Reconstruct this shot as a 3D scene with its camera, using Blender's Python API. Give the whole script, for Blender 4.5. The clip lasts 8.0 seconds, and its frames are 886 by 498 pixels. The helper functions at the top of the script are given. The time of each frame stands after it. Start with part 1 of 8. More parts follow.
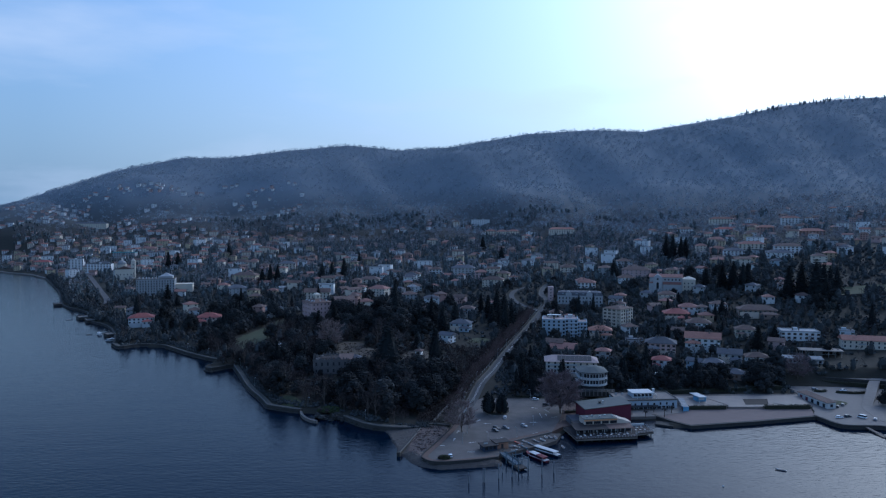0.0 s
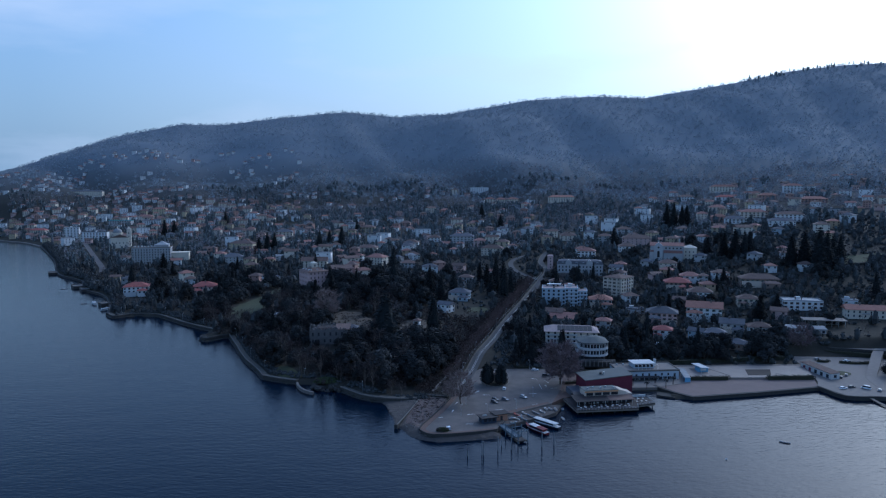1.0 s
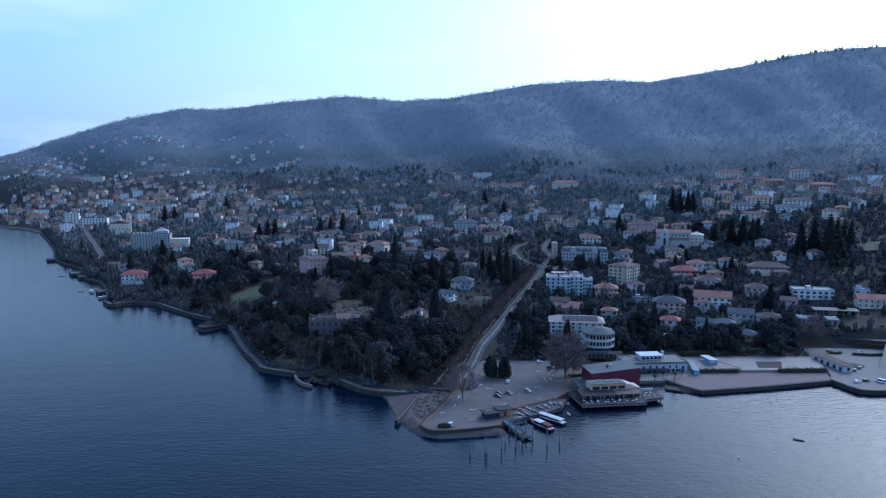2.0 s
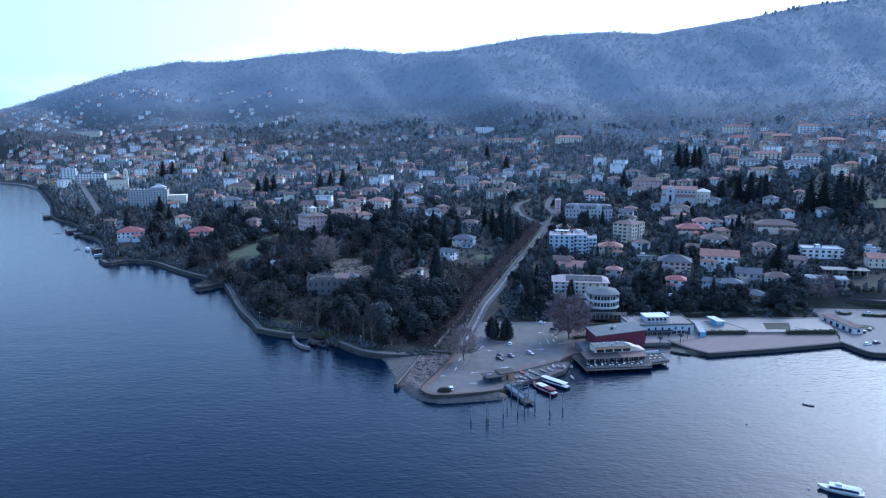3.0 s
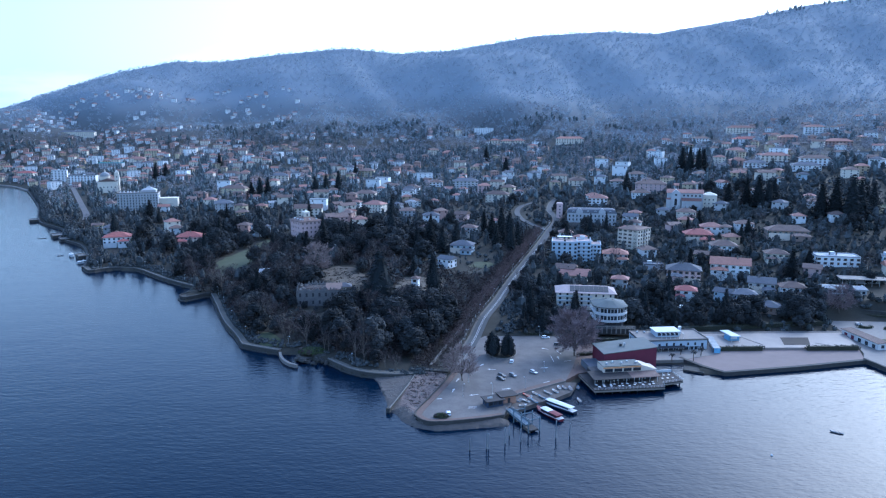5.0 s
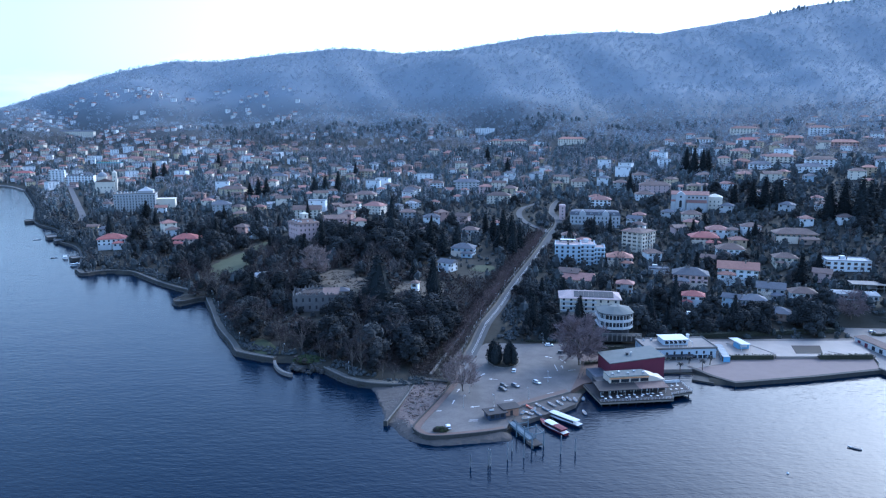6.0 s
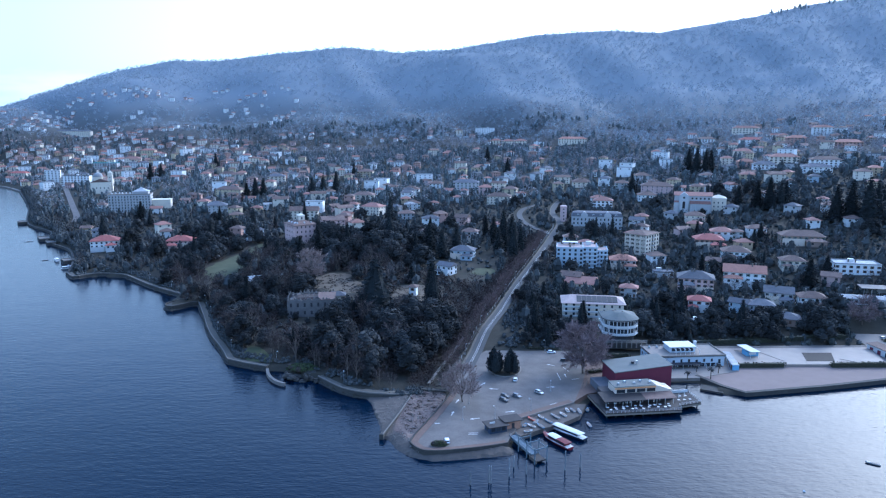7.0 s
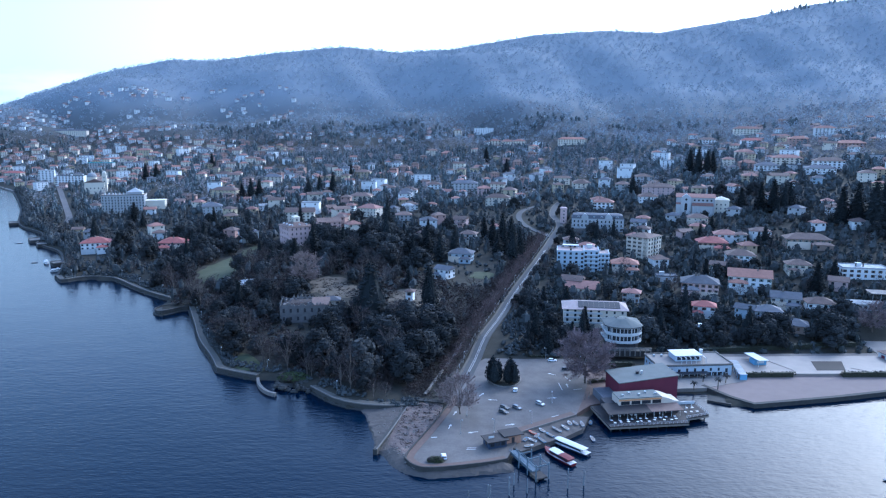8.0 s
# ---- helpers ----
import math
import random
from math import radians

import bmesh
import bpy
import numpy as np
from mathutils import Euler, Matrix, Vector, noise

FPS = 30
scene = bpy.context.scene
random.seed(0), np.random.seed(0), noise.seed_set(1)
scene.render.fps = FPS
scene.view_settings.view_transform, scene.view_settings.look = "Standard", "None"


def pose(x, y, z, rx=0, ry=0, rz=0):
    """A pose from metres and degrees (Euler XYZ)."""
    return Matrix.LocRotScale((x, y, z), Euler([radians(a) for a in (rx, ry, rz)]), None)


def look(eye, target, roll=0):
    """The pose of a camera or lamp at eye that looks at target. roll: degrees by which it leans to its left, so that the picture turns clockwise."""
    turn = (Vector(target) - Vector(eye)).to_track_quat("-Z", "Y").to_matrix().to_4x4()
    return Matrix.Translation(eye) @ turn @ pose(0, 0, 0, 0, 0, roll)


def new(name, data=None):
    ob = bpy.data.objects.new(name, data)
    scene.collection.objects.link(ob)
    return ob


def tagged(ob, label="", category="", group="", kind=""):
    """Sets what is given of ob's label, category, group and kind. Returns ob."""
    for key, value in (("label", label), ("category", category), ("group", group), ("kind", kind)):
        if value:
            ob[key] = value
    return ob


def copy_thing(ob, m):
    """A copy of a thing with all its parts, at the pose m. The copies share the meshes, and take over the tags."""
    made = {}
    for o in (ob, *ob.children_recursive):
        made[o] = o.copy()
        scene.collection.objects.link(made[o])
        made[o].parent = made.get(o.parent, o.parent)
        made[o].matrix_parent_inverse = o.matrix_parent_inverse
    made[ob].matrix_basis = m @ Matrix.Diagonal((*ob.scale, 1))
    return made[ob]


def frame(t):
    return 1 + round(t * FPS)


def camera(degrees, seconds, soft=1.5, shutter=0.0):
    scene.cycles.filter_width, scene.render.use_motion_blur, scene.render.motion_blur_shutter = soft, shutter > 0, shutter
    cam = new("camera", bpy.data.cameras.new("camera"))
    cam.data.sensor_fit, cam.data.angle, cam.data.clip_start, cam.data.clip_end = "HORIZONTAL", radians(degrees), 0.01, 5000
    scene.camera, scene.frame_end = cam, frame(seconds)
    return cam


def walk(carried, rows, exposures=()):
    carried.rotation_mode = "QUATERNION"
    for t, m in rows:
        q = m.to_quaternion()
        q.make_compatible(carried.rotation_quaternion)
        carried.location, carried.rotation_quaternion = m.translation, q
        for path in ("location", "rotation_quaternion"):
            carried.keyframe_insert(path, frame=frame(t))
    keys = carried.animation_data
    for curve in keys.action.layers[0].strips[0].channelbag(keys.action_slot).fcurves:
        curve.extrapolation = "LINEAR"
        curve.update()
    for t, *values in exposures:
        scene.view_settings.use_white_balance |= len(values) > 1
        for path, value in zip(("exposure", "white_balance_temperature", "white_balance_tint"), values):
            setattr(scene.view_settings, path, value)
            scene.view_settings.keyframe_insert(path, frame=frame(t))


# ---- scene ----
# ---- camera ----
cam = camera(64.5, 8.0, 1.2)
PATH = [
    (0, (1.415, -7.119, 117.959), (1.294, -5.125, 117.865), 0.0),
    (0.5, (1.275, -2.093, 117.897), (1.157, -0.099, 117.804), 0.0),
    (0.9, (1.11, 1.9, 117.75), (0.992, 3.894, 117.656), 0.0),
    (1, (1.073, 2.909, 117.727), (0.956, 4.897, 117.542), 0.0),
    (1.1, (1.03, 4.15, 117.9), (0.911, 6.134, 117.674), 0.0),
    (1.5, (0.885, 9.257, 118.527), (0.764, 11.24, 118.301), -0.0),
    (2, (0.831, 15.395, 118.963), (0.706, 17.378, 118.735), 0.0),
    (2.1, (0.815, 16.62, 119.02), (0.690, 18.588, 118.685), 0.0),
    (2.2, (0.795, 17.86, 119.08), (0.668, 19.824, 118.726), 0.0),
    (3.3, (0.58, 31.45, 119.62), (0.451, 33.414, 119.266), 0.0),
    (3.5, (0.543, 33.933, 119.712), (0.414, 35.897, 119.359), 0.0),
    (4, (0.439, 40.191, 119.989), (0.312, 42.155, 119.636), 0.0),
    (4.5, (0.206, 46.606, 120.169), (0.081, 48.571, 119.816), 0.0),
    (6, (-0.361, 65.353, 120.65), (-0.49, 67.317, 120.297), 0.1),
    (6.5, (-0.586, 71.56, 120.726), (-0.711, 73.524, 120.372), 0.1),
    (7, (-0.74, 77.861, 120.714), (-0.868, 79.825, 120.36), 0.1),
    (7.5, (-0.967, 84.094, 120.699), (-1.095, 86.059, 120.346), 0.1),
    (8, (-0.97, 90.417, 120.767), (-1.094, 92.382, 120.413), 0.2),
]
EXPOSE = [(0.0, 0.05, 4480, 7), (0.9, 0.05, 4480, 7), (1.1, 0.26, 4480, 7), (1.5, 0.46, 4460, 7), (2.0, 0.7, 4460, 7), (2.2, 0.86, 4450, 7), (3.3, 1.5, 4430, 7), (4.5, 1.57, 4430, 7), (8.0, 1.7, 4510, 7)]
walk(cam, [(t, look(eye, aim, roll)) for t, eye, aim, roll in PATH], EXPOSE)

# ---- world and sun ----
SUN_BEARING, SUN_RISE = 42.0, 28.0
world = bpy.data.worlds.new("hazy_winter_sky")
scene.world = world
world.use_nodes = True
wn, wl = world.node_tree.nodes, world.node_tree.links
sky = wn.new("ShaderNodeTexSky")
sky.sky_type, sky.sun_disc = "NISHITA", False
sky.sun_elevation, sky.sun_rotation = radians(SUN_RISE), radians(SUN_BEARING)
sky.air_density, sky.dust_density, sky.ozone_density = 1.0, 2.4, 1.5
back = wn["Background"]
back.inputs["Strength"].default_value = 0.17
coord = wn.new("ShaderNodeTexCoord")
stretch = wn.new("ShaderNodeMapping")
stretch.inputs["Scale"].default_value = (1.0, 1.0, 4.0)
cloud = wn.new("ShaderNodeTexNoise")
cloud.inputs["Scale"].default_value, cloud.inputs["Detail"].default_value = 2.6, 8
ramp = wn.new("ShaderNodeValToRGB")
ramp.color_ramp.elements[0].position, ramp.color_ramp.elements[1].position = 0.52, 0.74
mixer = wn.new("ShaderNodeMix")
mixer.data_type = "RGBA"
mixer.inputs["B"].default_value = (4.2, 3.9, 3.7, 1)
wl.new(coord.outputs["Generated"], stretch.inputs["Vector"])
wl.new(stretch.outputs["Vector"], cloud.inputs["Vector"])
wl.new(cloud.outputs["Fac"], ramp.inputs["Fac"])
thin = wn.new("ShaderNodeMath")
thin.operation, thin.inputs[1].default_value = "MULTIPLY", 0.6
wl.new(ramp.outputs["Color"], thin.inputs[0])
wl.new(thin.outputs["Value"], mixer.inputs["Factor"])
# Haze that whitens the sky towards the horizon, more so on the sun's side.
split, veil, tone = wn.new("ShaderNodeSeparateXYZ"), wn.new("ShaderNodeMath"), wn.new("ShaderNodeMapRange")
fade = wn.new("ShaderNodeMapRange")
fade.inputs["From Min"].default_value, fade.inputs["From Max"].default_value = 0.0, 1.0
fade.inputs["To Min"].default_value, fade.inputs["To Max"].default_value = 1.0, 0.0
veil.operation, veil.inputs[1].default_value = "POWER", 2.4
facing = wn.new("ShaderNodeVectorMath")
facing.operation = "DOT_PRODUCT"
facing.inputs[1].default_value = (math.sin(radians(SUN_BEARING)), math.cos(radians(SUN_BEARING)), 0)
tone.inputs["From Min"].default_value, tone.inputs["From Max"].default_value = 0.25, 1.0
tone.inputs["To Min"].default_value, tone.inputs["To Max"].default_value = 0.0, 1.0
glow = wn.new("ShaderNodeMix")
glow.data_type = "RGBA"
glow.inputs["A"].default_value, glow.inputs["B"].default_value = (1.85, 2.12, 2.25, 1), (4.1, 3.85, 3.4, 1)
hazed = wn.new("ShaderNodeMix")
hazed.data_type = "RGBA"
wl.new(coord.outputs["Generated"], split.inputs["Vector"])
wl.new(coord.outputs["Generated"], facing.inputs[0])
wl.new(split.outputs["Z"], fade.inputs["Value"])
wl.new(fade.outputs["Result"], veil.inputs[0])
wl.new(facing.outputs["Value"], tone.inputs["Value"])
wl.new(tone.outputs["Result"], glow.inputs["Factor"])
wl.new(veil.outputs["Value"], hazed.inputs["Factor"])
wl.new(sky.outputs["Color"], hazed.inputs["A"])
wl.new(hazed.outputs["Result"], mixer.inputs["A"])
wl.new(glow.outputs["Result"], hazed.inputs["B"])
# Bright aureole round the veiled sun.
toward, near_sun, bright, halo = wn.new("ShaderNodeVectorMath"), wn.new("ShaderNodeMath"), wn.new("ShaderNodeVectorMath"), wn.new("ShaderNodeVectorMath")
toward.operation, bright.operation, halo.operation = "DOT_PRODUCT", "SCALE", "ADD"
toward.inputs[1].default_value = (math.sin(radians(SUN_BEARING)) * math.cos(radians(SUN_RISE)), math.cos(radians(SUN_BEARING)) * math.cos(radians(SUN_RISE)), math.sin(radians(SUN_RISE)))
near_sun.operation, near_sun.inputs[1].default_value, near_sun.use_clamp = "POWER", 14.0, True
bright.inputs[0].default_value = (7.5, 6.4, 5.0)
wl.new(coord.outputs["Generated"], toward.inputs[0])
wl.new(toward.outputs["Value"], near_sun.inputs[0])
wl.new(near_sun.outputs["Value"], bright.inputs["Scale"])
wl.new(mixer.outputs["Result"], halo.inputs[0])
wl.new(bright.outputs["Vector"], halo.inputs[1])
wl.new(halo.outputs["Vector"], back.inputs["Color"])
sun = new("sun", bpy.data.lights.new("sun", "SUN"))
sun.data.energy, sun.data.angle, sun.data.color = 0.35, radians(12), (1.0, 0.93, 0.84)
sun.matrix_world = look((0, 0, 0), (-math.sin(radians(SUN_BEARING)) * math.cos(radians(SUN_RISE)), -math.cos(radians(SUN_BEARING)) * math.cos(radians(SUN_RISE)), -math.sin(radians(SUN_RISE))))


# ---- materials ----
def surface(name, base, gloss=0.8, metal=0.0, spots=0.35, size=0.5, grain=0.2, relief=0.0, vary=0.12, tint=None, shine=0.3):
    """Base colour with stains at two scales, a tint from piece to piece, and fine relief. size: metres of the large stains."""
    m = bpy.data.materials.new(name)
    m.use_nodes = True
    n, l = m.node_tree.nodes, m.node_tree.links
    b = n["Principled BSDF"]
    b.inputs["Roughness"].default_value, b.inputs["Metallic"].default_value = gloss, metal
    b.inputs["Specular IOR Level"].default_value = shine if gloss > 0.5 else 0.5
    geo = n.new("ShaderNodeNewGeometry")
    big, small = n.new("ShaderNodeTexNoise"), n.new("ShaderNodeTexNoise")
    big.inputs["Scale"].default_value, big.inputs["Detail"].default_value = 1.0 / size, 5
    small.inputs["Scale"].default_value, small.inputs["Detail"].default_value = 9.0 / size, 3
    dark = n.new("ShaderNodeMix")
    dark.data_type = "RGBA"
    dark.inputs["A"].default_value = (*[c * (1 - spots) for c in base], 1)
    dark.inputs["B"].default_value = (*[min(1, c * (1 + spots * 0.6)) for c in (tint or base)], 1)
    add = n.new("ShaderNodeMath")
    add.operation = "MULTIPLY_ADD"
    add.inputs[1].default_value = grain
    info = n.new("ShaderNodeObjectInfo")
    hsv = n.new("ShaderNodeHueSaturation")
    rng = n.new("ShaderNodeMapRange")
    rng.inputs["To Min"].default_value, rng.inputs["To Max"].default_value = 1 - vary, 1 + vary
    l.new(geo.outputs["Position"], big.inputs["Vector"])
    l.new(geo.outputs["Position"], small.inputs["Vector"])
    l.new(small.outputs["Fac"], add.inputs[0])
    l.new(big.outputs["Fac"], add.inputs[2])
    l.new(add.outputs["Value"], dark.inputs["Factor"])
    l.new(info.outputs["Random"], rng.inputs["Value"])
    l.new(rng.outputs["Result"], hsv.inputs["Value"])
    l.new(dark.outputs["Result"], hsv.inputs["Color"])
    l.new(hsv.outputs["Color"], b.inputs["Base Color"])
    if relief:
        bump = n.new("ShaderNodeBump")
        bump.inputs["Strength"].default_value, bump.inputs["Distance"].default_value = 0.6, relief
        l.new(small.outputs["Fac"], bump.inputs["Height"])
        l.new(bump.outputs["Normal"], b.inputs["Normal"])
    return m


def island_tint(m, low, high):
    """Lets each joined piece of a mesh take its own shade."""
    n, l = m.node_tree.nodes, m.node_tree.links
    geo, rng = n.new("ShaderNodeNewGeometry"), n.new("ShaderNodeMapRange")
    rng.inputs["To Min"].default_value, rng.inputs["To Max"].default_value = low, high
    hsv = next(x for x in n if x.type == "HUE_SAT")
    l.new(geo.outputs["Random Per Island"], rng.inputs["Value"])
    l.new(rng.outputs["Result"], hsv.inputs["Value"])
    return m


def lake_water():
    m = surface("lake_water", (0.0015, 0.007, 0.018), 0.06, spots=0.25, size=160, grain=0.1, vary=0)
    n, l = m.node_tree.nodes, m.node_tree.links
    b = n["Principled BSDF"]
    b.inputs["IOR"].default_value = 1.33
    b.inputs["Specular IOR Level"].default_value = 0.165
    geo = n.new("ShaderNodeNewGeometry")
    last = None
    for size, depth, squeeze in ((30.0, 0.4, 1.8), (6.0, 0.30, 2.6), (2.2, 0.19, 2.2)):
        turn = n.new("ShaderNodeMapping")
        turn.inputs["Rotation"].default_value[2] = radians(-24)
        turn.inputs["Scale"].default_value = (1.0 / size, squeeze / size, 1.0 / size)
        wave = n.new("ShaderNodeTexNoise")
        wave.inputs["Scale"].default_value, wave.inputs["Detail"].default_value = 1.0, 3
        bump = n.new("ShaderNodeBump")
        bump.inputs["Strength"].default_value, bump.inputs["Distance"].default_value = 0.5, depth
        l.new(geo.outputs["Position"], turn.inputs["Vector"])
        l.new(turn.outputs["Vector"], wave.inputs["Vector"])
        l.new(wave.outputs["Fac"], bump.inputs["Height"])
        if last:
            l.new(last.outputs["Normal"], bump.inputs["Normal"])
        last = bump
    l.new(last.outputs["Normal"], b.inputs["Normal"])
    return m


def tile_roof(name, base):
    """Rows of roof tiles as fine relief, with patches of weathering."""
    m = surface(name, base, 0.85, spots=0.4, size=2.2, grain=0.45, vary=0.2)
    n, l = m.node_tree.nodes, m.node_tree.links
    coord, rows, bump = n.new("ShaderNodeTexCoord"), n.new("ShaderNodeTexWave"), n.new("ShaderNodeBump")
    rows.wave_type, rows.bands_direction = "BANDS", "X"
    rows.inputs["Scale"].default_value, rows.inputs["Distortion"].default_value = 1.1, 0.6
    bump.inputs["Strength"].default_value, bump.inputs["Distance"].default_value = 0.5, 0.08
    l.new(coord.outputs["Object"], rows.inputs["Vector"])
    l.new(rows.outputs["Fac"], bump.inputs["Height"])
    l.new(bump.outputs["Normal"], n["Principled BSDF"].inputs["Normal"])
    return m


WATER = lake_water()
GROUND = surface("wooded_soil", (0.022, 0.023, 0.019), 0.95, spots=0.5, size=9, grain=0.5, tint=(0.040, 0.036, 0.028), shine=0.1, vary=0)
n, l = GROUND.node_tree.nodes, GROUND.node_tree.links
place, parts, haze_litter, blend = n.new("ShaderNodeNewGeometry"), n.new("ShaderNodeSeparateXYZ"), n.new("ShaderNodeMapRange"), n.new("ShaderNodeMix")
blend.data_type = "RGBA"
blend.inputs["B"].default_value = (0.19, 0.198, 0.22, 1)  # leaf litter of the upper woods, paled and blued to carry haze
# Ground pales with height: thicker haze over the upper slopes, put into the colour.
haze_litter.inputs["From Min"].default_value, haze_litter.inputs["From Max"].default_value = 70.0, 210.0
patches, haze_mottle = n.new("ShaderNodeTexNoise"), n.new("ShaderNodeMix")
haze_mottle.data_type = "RGBA"
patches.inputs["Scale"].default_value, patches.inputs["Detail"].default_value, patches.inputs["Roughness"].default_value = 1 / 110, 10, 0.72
# Mottled litter whose bluish grey holds the painted haze.
haze_mottle.inputs["A"].default_value, haze_mottle.inputs["B"].default_value = (0.155, 0.168, 0.18, 1), (0.218, 0.233, 0.25, 1)
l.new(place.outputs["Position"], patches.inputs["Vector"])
l.new(patches.outputs["Fac"], haze_mottle.inputs["Factor"])
l.new(haze_mottle.outputs["Result"], blend.inputs["B"])
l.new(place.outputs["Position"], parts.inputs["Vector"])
l.new(parts.outputs["Z"], haze_litter.inputs["Value"])
l.new(haze_litter.outputs["Result"], blend.inputs["Factor"])
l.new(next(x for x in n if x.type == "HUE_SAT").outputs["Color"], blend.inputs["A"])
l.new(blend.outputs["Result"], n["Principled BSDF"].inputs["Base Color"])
LAWN = surface("winter_lawn", (0.040, 0.050, 0.022), 0.95, spots=0.3, size=6, grain=0.35, tint=(0.060, 0.062, 0.030), vary=0)
DRY = surface("dry_grass", (0.085, 0.068, 0.048), 0.95, spots=0.35, size=5, grain=0.5, vary=0)
ASPHALT = surface("asphalt", (0.094, 0.082, 0.074), 0.85, spots=0.8, size=7, grain=0.5, vary=0)
ROADTOP = surface("road_asphalt", (0.052, 0.051, 0.051), 0.85, spots=0.2, size=6, grain=0.3, vary=0)
PAINT = surface("road_paint", (0.50, 0.49, 0.47), 0.7, spots=0.25, size=0.6, vary=0.05)
PAVER = surface("brick_paving", (0.105, 0.070, 0.055), 0.85, spots=0.35, size=1.6, grain=0.5, vary=0)
BED = surface("stream_mud", (0.050, 0.036, 0.030), 0.95, spots=0.7, size=3.0, grain=1.1, relief=0.3, vary=0, tint=(0.100, 0.074, 0.062))
GRAVEL = surface("beach_gravel", (0.066, 0.056, 0.049), 0.95, spots=0.55, size=2.5, grain=0.7, relief=0.15, vary=0)
PATHWAY = surface("promenade_gravel", (0.095, 0.084, 0.068), 0.9, spots=0.3, size=3, grain=0.4, vary=0)
STONE = surface("quay_stone", (0.042, 0.039, 0.035), 0.9, spots=0.5, size=1.4, grain=0.6, relief=0.1, vary=0.05)
PALE_STONE = surface("pale_stone", (0.145, 0.13, 0.115), 0.9, spots=0.35, size=1.8, grain=0.4, vary=0.05)
CONCRETE = surface("concrete", (0.175, 0.153, 0.133), 0.85, spots=0.25, size=2.2, grain=0.3, vary=0.05)
SAND = surface("raked_sand", (0.172, 0.130, 0.113), 0.95, spots=0.18, size=4, grain=0.35, vary=0)
TERRACE = surface("pale_terrace_tiles", (0.21, 0.176, 0.15), 0.7, spots=0.22, size=5, grain=0.25, vary=0)
TIMBER = surface("weathered_timber", (0.17, 0.14, 0.11), 0.85, spots=0.4, size=0.7, vary=0.2)
POST = surface("mooring_timber", (0.16, 0.165, 0.17), 0.85, spots=0.4, size=0.6, vary=0.3)
STEEL_BLUE = surface("blue_grey_steel", (0.12, 0.145, 0.165), 0.75, metal=0.0, spots=0.25, size=1.0, vary=0.05)
STEEL = surface("galvanised_steel", (0.42, 0.43, 0.44), 0.45, metal=0.7, spots=0.2, size=0.6, vary=0.05)
DARK = surface("dark_trim", (0.03, 0.03, 0.034), 0.6, spots=0.2, size=0.5, vary=0.1)
GLASS = surface("window_glass", (0.025, 0.03, 0.038), 0.12, spots=0.2, size=1.0, vary=0.35)
WHITE = surface("white_paint", (0.50, 0.495, 0.485), 0.6, spots=0.12, size=1.4, vary=0.04)
RUBBER = surface("tyre_rubber", (0.02, 0.02, 0.02), 0.8, spots=0.1, size=0.3, vary=0)
REDWALL = surface("oxblood_cladding", (0.10, 0.019, 0.036), 0.7, spots=0.16, size=2.4, grain=0.2, vary=0)
CREAM = surface("cream_render", (0.52, 0.44, 0.35), 0.8, spots=0.12, size=2.2, vary=0.05)
ORANGE = surface("orange_band", (0.55, 0.26, 0.10), 0.7, spots=0.15, size=1.5, vary=0)
BLUEPAINT = surface("sky_blue_paint", (0.16, 0.30, 0.44), 0.6, spots=0.15, size=1.2, vary=0.1)
PALEBLUE = surface("pale_blue_render", (0.42, 0.46, 0.50), 0.75, spots=0.14, size=2.0, vary=0.05)
CANVAS = surface("white_canvas", (0.52, 0.51, 0.49), 0.8, spots=0.1, size=0.8, vary=0.06)
COVER = surface("brown_pool_cover", (0.012, 0.008, 0.007), 0.8, spots=0.5, size=2.0, vary=0)
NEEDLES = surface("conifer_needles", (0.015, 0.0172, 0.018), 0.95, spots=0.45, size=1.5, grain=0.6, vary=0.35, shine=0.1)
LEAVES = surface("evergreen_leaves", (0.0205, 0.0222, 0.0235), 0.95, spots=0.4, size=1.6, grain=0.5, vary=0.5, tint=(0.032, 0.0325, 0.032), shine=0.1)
HEDGE = surface("hedge_leaves", (0.036, 0.036, 0.022), 0.8, spots=0.4, size=0.8, grain=0.6, vary=0.15)
PALE_TWIGS = surface("pale_bare_twigs", (0.21, 0.165, 0.15), 0.9, spots=0.3, size=1.2, grain=0.5, vary=0.1, shine=0.1)
TWIGS = surface("bare_twigs", (0.046, 0.036, 0.034), 0.9, spots=0.35, size=1.2, grain=0.5, vary=0.25)
BARK = surface("bark", (0.11, 0.09, 0.075), 0.9, spots=0.4, size=0.6, vary=0.2)
SCRUB = island_tint(surface("brown_scrub", (0.040, 0.030, 0.027), 0.95, spots=0.4, size=2.0, vary=0), 0.6, 1.4)
# Hillside woods: distance haze is put into this pale bluish base colour.
HAZED_WOODS = island_tint(surface("hazed_winter_woods", (0.30, 0.325, 0.352), 0.95, spots=0.24, size=150, grain=0.2, vary=0, shine=0.1), 0.88, 1.12)
# Paler copy of the evergreen foliage, with far haze mixed into its colour.
HAZED_PINES = island_tint(surface("town_evergreens", (0.09, 0.102, 0.105), 0.95, spots=0.4, size=20, grain=0.3, vary=0, shine=0.1), 0.6, 1.4)
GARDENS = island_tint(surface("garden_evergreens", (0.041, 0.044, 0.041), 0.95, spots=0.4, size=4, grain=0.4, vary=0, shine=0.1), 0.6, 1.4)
# Darker than the upper woods: thinner haze low down, set as base colour.
LOW_HAZED_WOODS = island_tint(surface("hazed_lower_woods", (0.195, 0.185, 0.192), 0.95, spots=0.35, size=60, grain=0.2, vary=0, shine=0.1), 0.7, 1.3)
